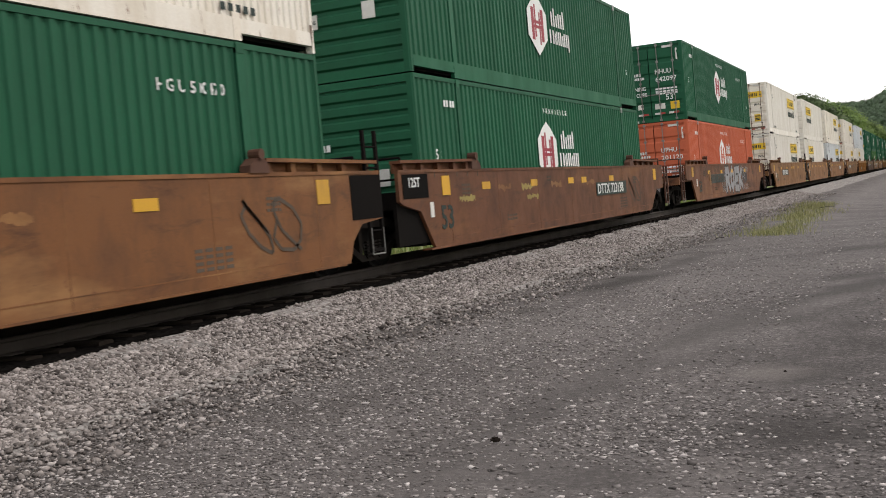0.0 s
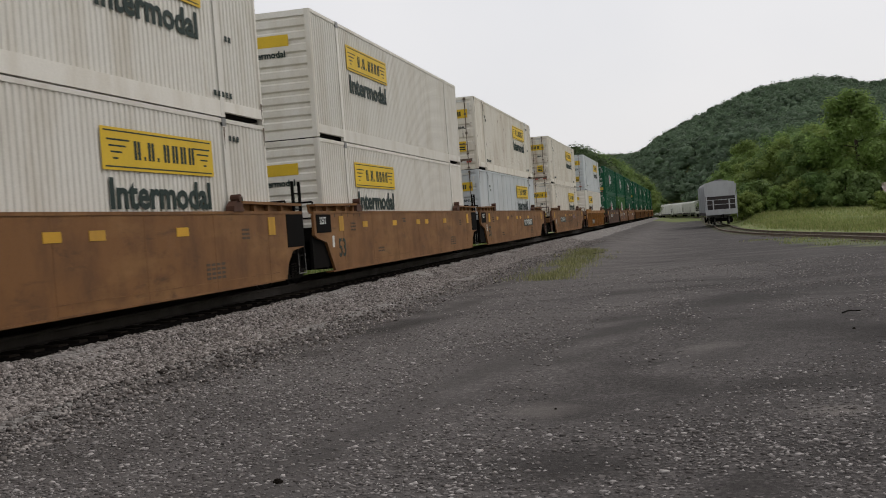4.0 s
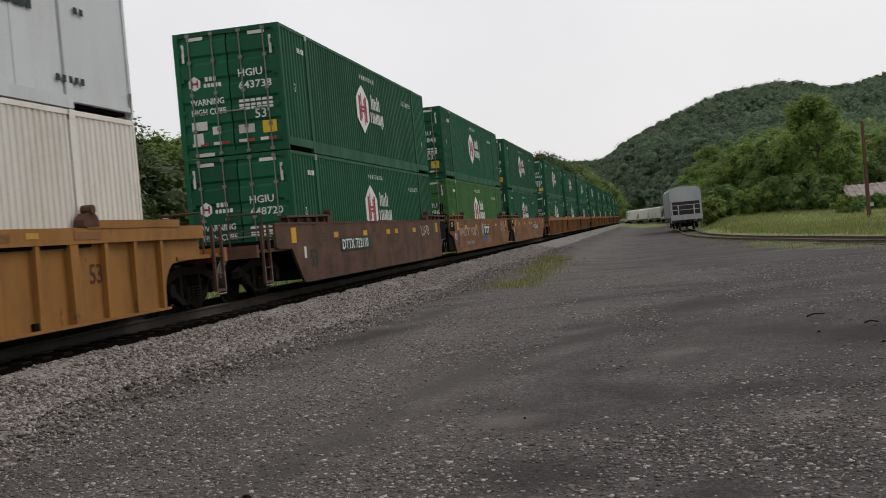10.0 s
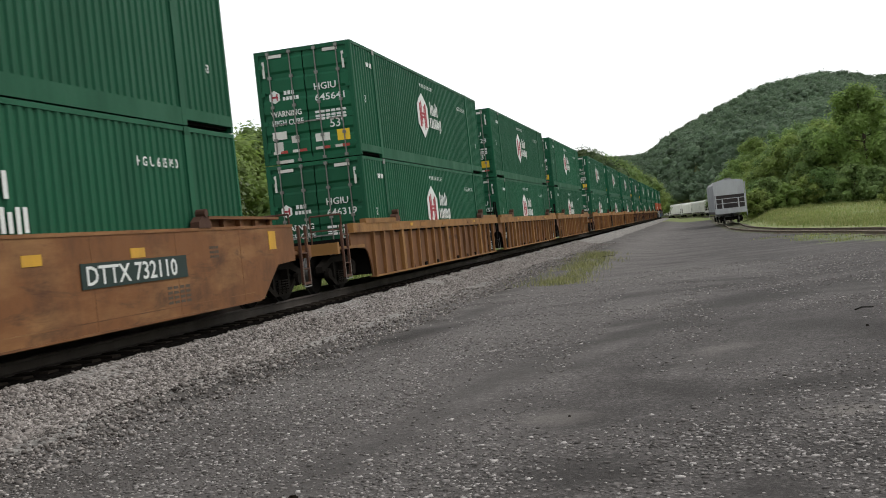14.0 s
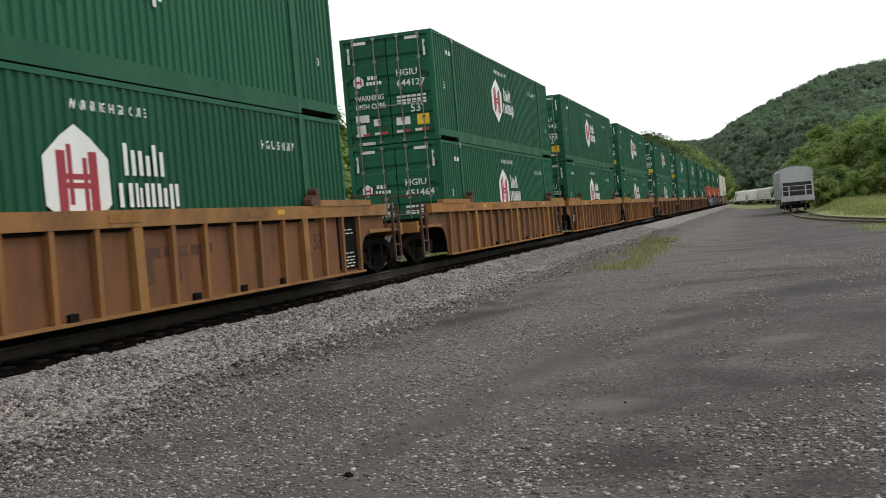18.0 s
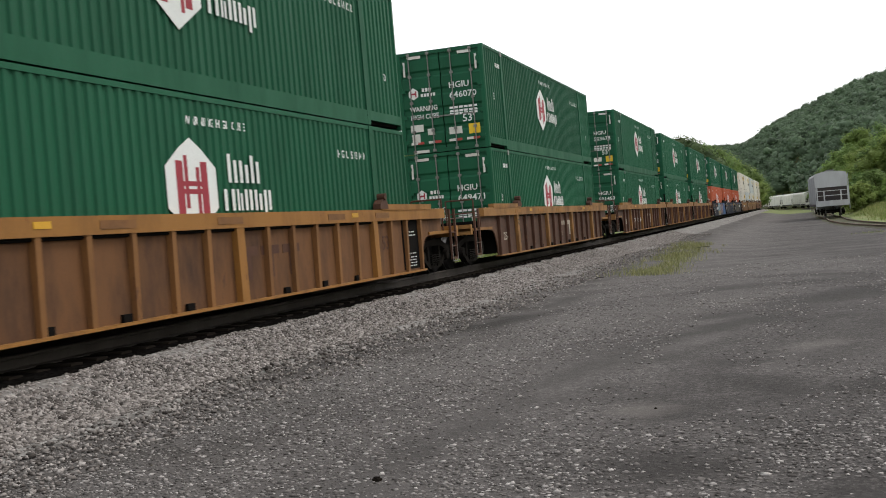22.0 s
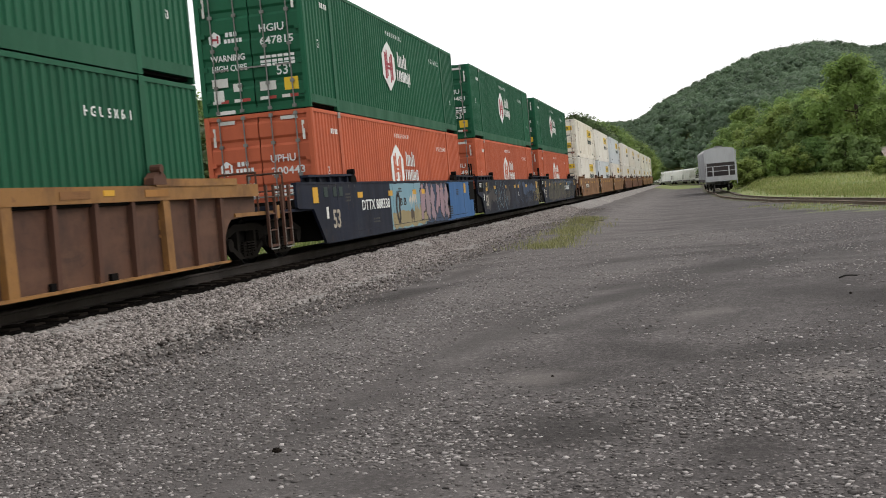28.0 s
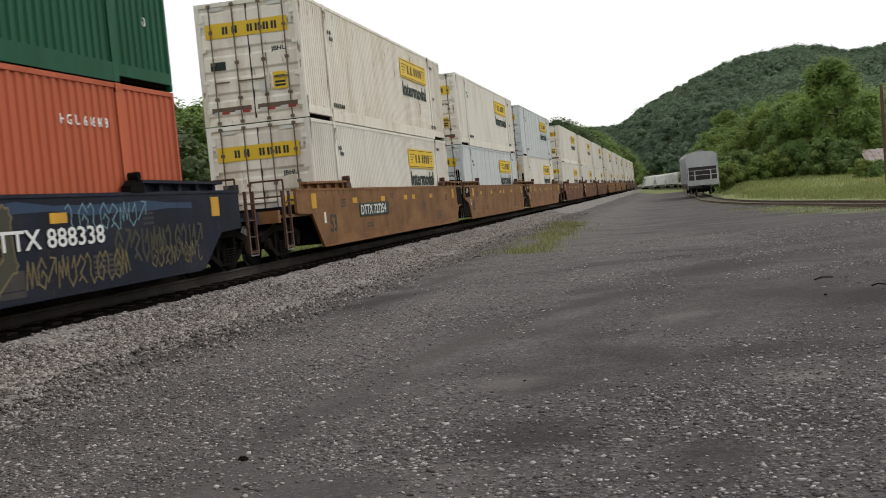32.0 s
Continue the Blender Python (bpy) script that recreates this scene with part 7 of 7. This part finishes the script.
d = 0.0
for (x0, y0), (x1, y1) in zip(SIDING, SIDING[1:]):
    if y0 < 117.0:
        d += math.hypot(x1 - x0, y1 - y0)
for i in range(7):
    x, y, h = along(SIDING, d + 8.9 + (18.0 * i + 182.0 if i else 0.0))
    if i == 1:
        first = hopper(HOPPER_WHITE)
    car = first if i < 2 else copy_thing(first, Matrix())
    car.matrix_basis = pose(x, y, 0.248 + dip(y), 0, 0, h)
    if i:
        tagged(car, "chalky white covered hopper car on the siding")

# ---- poles, shed, house, concrete box and litter ----
def at_bearing(az, r):
    return r * math.sin(math.radians(az)), r * math.cos(math.radians(az))


def pole(x, y, height, radius, material, arm, label):
    t = thing("utility_pole", label, "utility pole", "utility poles")
    t.matrix_basis = pose(x, y, terrain(x, y) - 0.05)
    s = Shape()
    for i in range(6):
        s.rod((0.01 * i, 0, height * i / 6), (0.01 * (i + 1), 0, height * (i + 1) / 6), radius * (1 - 0.06 * i), 10)
    part("shaft", s, material, t)
    if arm:
        part("crossarm", Shape().box(-0.95, -0.05, height - 0.62, 0.95, 0.05, height - 0.5), material, t)
        for k in (-0.85, -0.45, 0.45, 0.85):
            part("insulator", Shape().rod((k, 0, height - 0.5), (k, 0, height - 0.34), 0.045, 8), PLACARD, t)
        part("transformer", Shape().rod((-0.02, -0.3, height - 2.6), (-0.02, -0.3, height - 1.9), 0.2, 12), GALV, t, "small grey transformer can")
    else:
        part("sign", Shape().box(0.12, -radius - 0.03, 1.05, 0.42, -radius - 0.015, 1.35), PLACARD, t, "small white notice")
    return t


px, py = at_bearing(10.32, 107)
pole(px, py, 8.7, 0.2, POLE_WOOD, False, "dark tarred wooden pole standing in the meadow")
qx, qy = at_bearing(11.86, 130)
pole(qx, qy, 7.4, 0.14, PALE_POLE, True, "pale wooden pole with a crossarm in the meadow")
wire = Shape()
a, b = Vector((px, py, terrain(px, py) + 8.5)), Vector((px + 34, py - 12, terrain(px, py) + 9.2))
pts = []
for i in range(25):
    t = i / 24
    p = a.lerp(b, t)
    pts.append((p.x, p.y, p.z - 4 * 1.5 * t * (1 - t)))
tagged(part("overhead_wire", wire.path(pts, 0.035, 5), GALV), "slack grey overhead wire from the pole", "wire")


def shed(x, y, turn):
    t = thing("shed", "low shed with a rusty ribbed sheet roof", "shed")
    w, d, h = 3.4, 3.0, 1.6
    part("wall", Shape().box(-w, -d, 0, w, d, h), HOUSE_SIDING, t)
    for sgn in (-1, 1):
        s = Shape()
        n = 22
        for i in range(n):
            x0 = -w - 0.4 + (2 * w + 0.8) * i / n
            x1 = -w - 0.4 + (2 * w + 0.8) * (i + 1) / n
            k = 0.05 if i % 2 else 0.0
            s.solid([(x0, sgn * (d + 0.5), h - 0.15 + k), (x1, sgn * (d + 0.5), h - 0.15 + k), (x1, 0, h + 1.25 + k), (x0, 0, h + 1.25 + k), (x0, sgn * (d + 0.5), h - 0.2), (x1, sgn * (d + 0.5), h - 0.2), (x1, 0, h + 1.2), (x0, 0, h + 1.2)],
                    [(0, 1, 2, 3), (7, 6, 5, 4), (0, 4, 5, 1), (1, 5, 6, 2), (2, 6, 7, 3), (3, 7, 4, 0)])
        part("roof_slope", s, ROOF_METAL, t, "rusty ribbed roof sheets")
    t.matrix_basis = pose(x, y, terrain(x, y) - 0.4, 0, 0, turn)


shed(*at_bearing(10.75, 134), 2)


def house(x, y, turn):
    t = thing("house", "low pale house with a grey roof beyond the line", "house")
    w, d, h = 5.0, 3.6, 2.5
    part("wall", Shape().box(-w, -d, 0, w, d, h), HOUSE_SIDING, t)
    for sgn in (-1, 1):
        part("roof_slope", Shape().prism([(sgn * (d + 0.5), h - 0.2), (0, h + 1.3), (0, h + 1.45), (sgn * (d + 0.5), h - 0.05)], 0, -w - 0.4, w + 0.4), ROOF_GREY, t, "grey shingle roof slope")
    for sgn in (-1, 1):
        part("gable", Shape().prism([(-d, h), (d, h), (0, h + 1.25)], 0, sgn * (w - 0.15), sgn * w), HOUSE_SIDING, t)
    for k in (-2.6, 0.2, 2.8):
        win = part("window_frame", Shape().box(k - 0.5, -d - 0.04, 0.9, k + 0.5, -d - 0.005, 2.0), PLACARD, t)
        part("pane", Shape().box(k - 0.42, -d - 0.05, 0.98, k + 0.42, -d - 0.041, 1.92), BLACK_INK, win)
    t.matrix_basis = pose(x, y, terrain(x, y), 0, 0, turn)


house(-29.5, 36.5, 62)

box = thing("concrete_box", "weathered pale concrete box with a rust-stained foot", "utility box")
part("body", Shape().prism([(-0.42, -0.42), (0.42, -0.42), (0.45, -0.39), (0.45, 0.42), (-0.45, 0.42), (-0.45, -0.39)], 2, 0.2, 0.62), CONCRETE, box)
part("plinth", Shape().prism([(-0.44, -0.44), (0.44, -0.44), (0.47, -0.41), (0.47, 0.44), (-0.47, 0.44), (-0.47, -0.41)], 2, -0.02, 0.2), painted("rust_stained_concrete", (0.26, 0.21, 0.14), (0.14, 0.1, 0.06), 0.9), box, "rust-stained plinth")
part("lid", Shape().prism([(-0.48, -0.48), (0.5, -0.5), (0.5, 0.48), (-0.5, 0.5)], 2, 0.62, 0.69), PLACARD, box, "pale flat lid")
bx, by = at_bearing(13.75, 15.0)
box.matrix_basis = pose(bx, by, 0, 0, 0, -8)

for x, y, turn, n in ((1.95, 14.9, 40, 0.3), (-4.75, 27.3, 80, 0.55), (-3.6, 44.5, 60, 0.9), (2.4, 13.6, 10, 0.16)):
    stick = Shape().rod((-n / 2, 0, 0.02), (0, 0.03, 0.035), 0.011, 6).rod((0, 0.03, 0.035), (n / 2, -0.02, 0.02), 0.008, 6)
    ob = tagged(part("stick", stick, BLACK_STEEL), "dark broken stick lying on the gravel", "stick", "litter on the gravel")
    ob.matrix_basis = pose(x, y, 0.006, 0, 0, turn)
for x, y, k in ((-2.58, 6.35, 0.03), (-1.12, 8.6, 0.014), (1.75, 13.2, 0.018), (2.2, 11.9, 0.018)):
    st = Shape().prism([(-k, -k * 0.4), (-k * 0.4, -k * 0.8), (k * 0.6, -k * 0.7), (k, k * 0.1), (k * 0.5, k * 0.8), (-k * 0.6, k * 0.6)], 2, -0.01, k * 0.4)
    st.prism([(-k * 0.6, -k * 0.3), (k * 0.3, -k * 0.5), (k * 0.6, k * 0.3), (-k * 0.2, k * 0.5)], 2, k * 0.3, k * 0.75)
    ob = tagged(part("clod", st, TIE_WOOD), "dark clod on the gravel", "clod", "litter on the gravel")
    ob.matrix_basis = pose(x, y, 0.0, 0, 0, x * 70)


# ---- ties under the rails, piece by piece ----
tie = Shape().prism([(-0.115, -0.02), (0.115, -0.02), (0.115, 0.15), (0.1, 0.165), (-0.1, 0.165), (-0.115, 0.15)], 0, -1.3, 1.3).mesh("tie")
tie.materials.append(TIE_WOOD)
for i in range(130):
    x, y, h = main_line(-8 + 0.52 * i)
    part("tie", tie, TIE_WOOD, main_track, "", pose(x + 0.02 * math.sin(i * 2.1), y, 0.2, 0, 0, math.sin(i * 3.7)))
old_tie = tie.copy()
old_tie.materials.clear()
old_tie.materials.append(BARK)
for i in range(105):
    x, y, h = along(SIDING, 14 + 0.6 * i)
    part("tie", old_tie, BARK, siding_track, "", pose(x, y, -0.15 + dip(y) + 0.012 * math.sin(i * 1.3), 0, 0, h + 2 * math.sin(i * 2.3)))


def motions():
    """The train rolls towards the camera's side at a steady pace, round the far bend and down the straight; its wheels turn as they go by."""
    for ob, s, z, turned in TRAIN:
        rows = []
        for k in range(33):
            x, y, h = main_line(s - SPEED * k)
            rows.append((float(k), pose(x, y, ZR + z, 0, 0, h + (180 if turned else 0))))
        walk(ob, rows)
        for wheel in ob.children_recursive:
            if wheel.name.startswith("wheelset"):
                at = wheel.matrix_basis.translation.copy()
                first = max((s + at.y - 42.0) / SPEED, 0.0)
                last = min((s + at.y + 2.0) / SPEED, 32.0)
                if last <= first:
                    continue
                n = int((last - first) * 30) + 1
                times = [first + (last - first) * k / n for k in range(n + 1)]
                turn = lambda t: math.degrees(SPEED * (t - first) / 0.425)
                rows = [(t, pose(at.x, at.y, at.z, turn(t))) for t in times]
                if first > 0.1:
                    rows.insert(0, (0.0, pose(at.x, at.y, at.z)))
                if last < 31.9:
                    rows.append((32.0, pose(at.x, at.y, at.z, turn(last))))
                walk(wheel, rows)


motions()
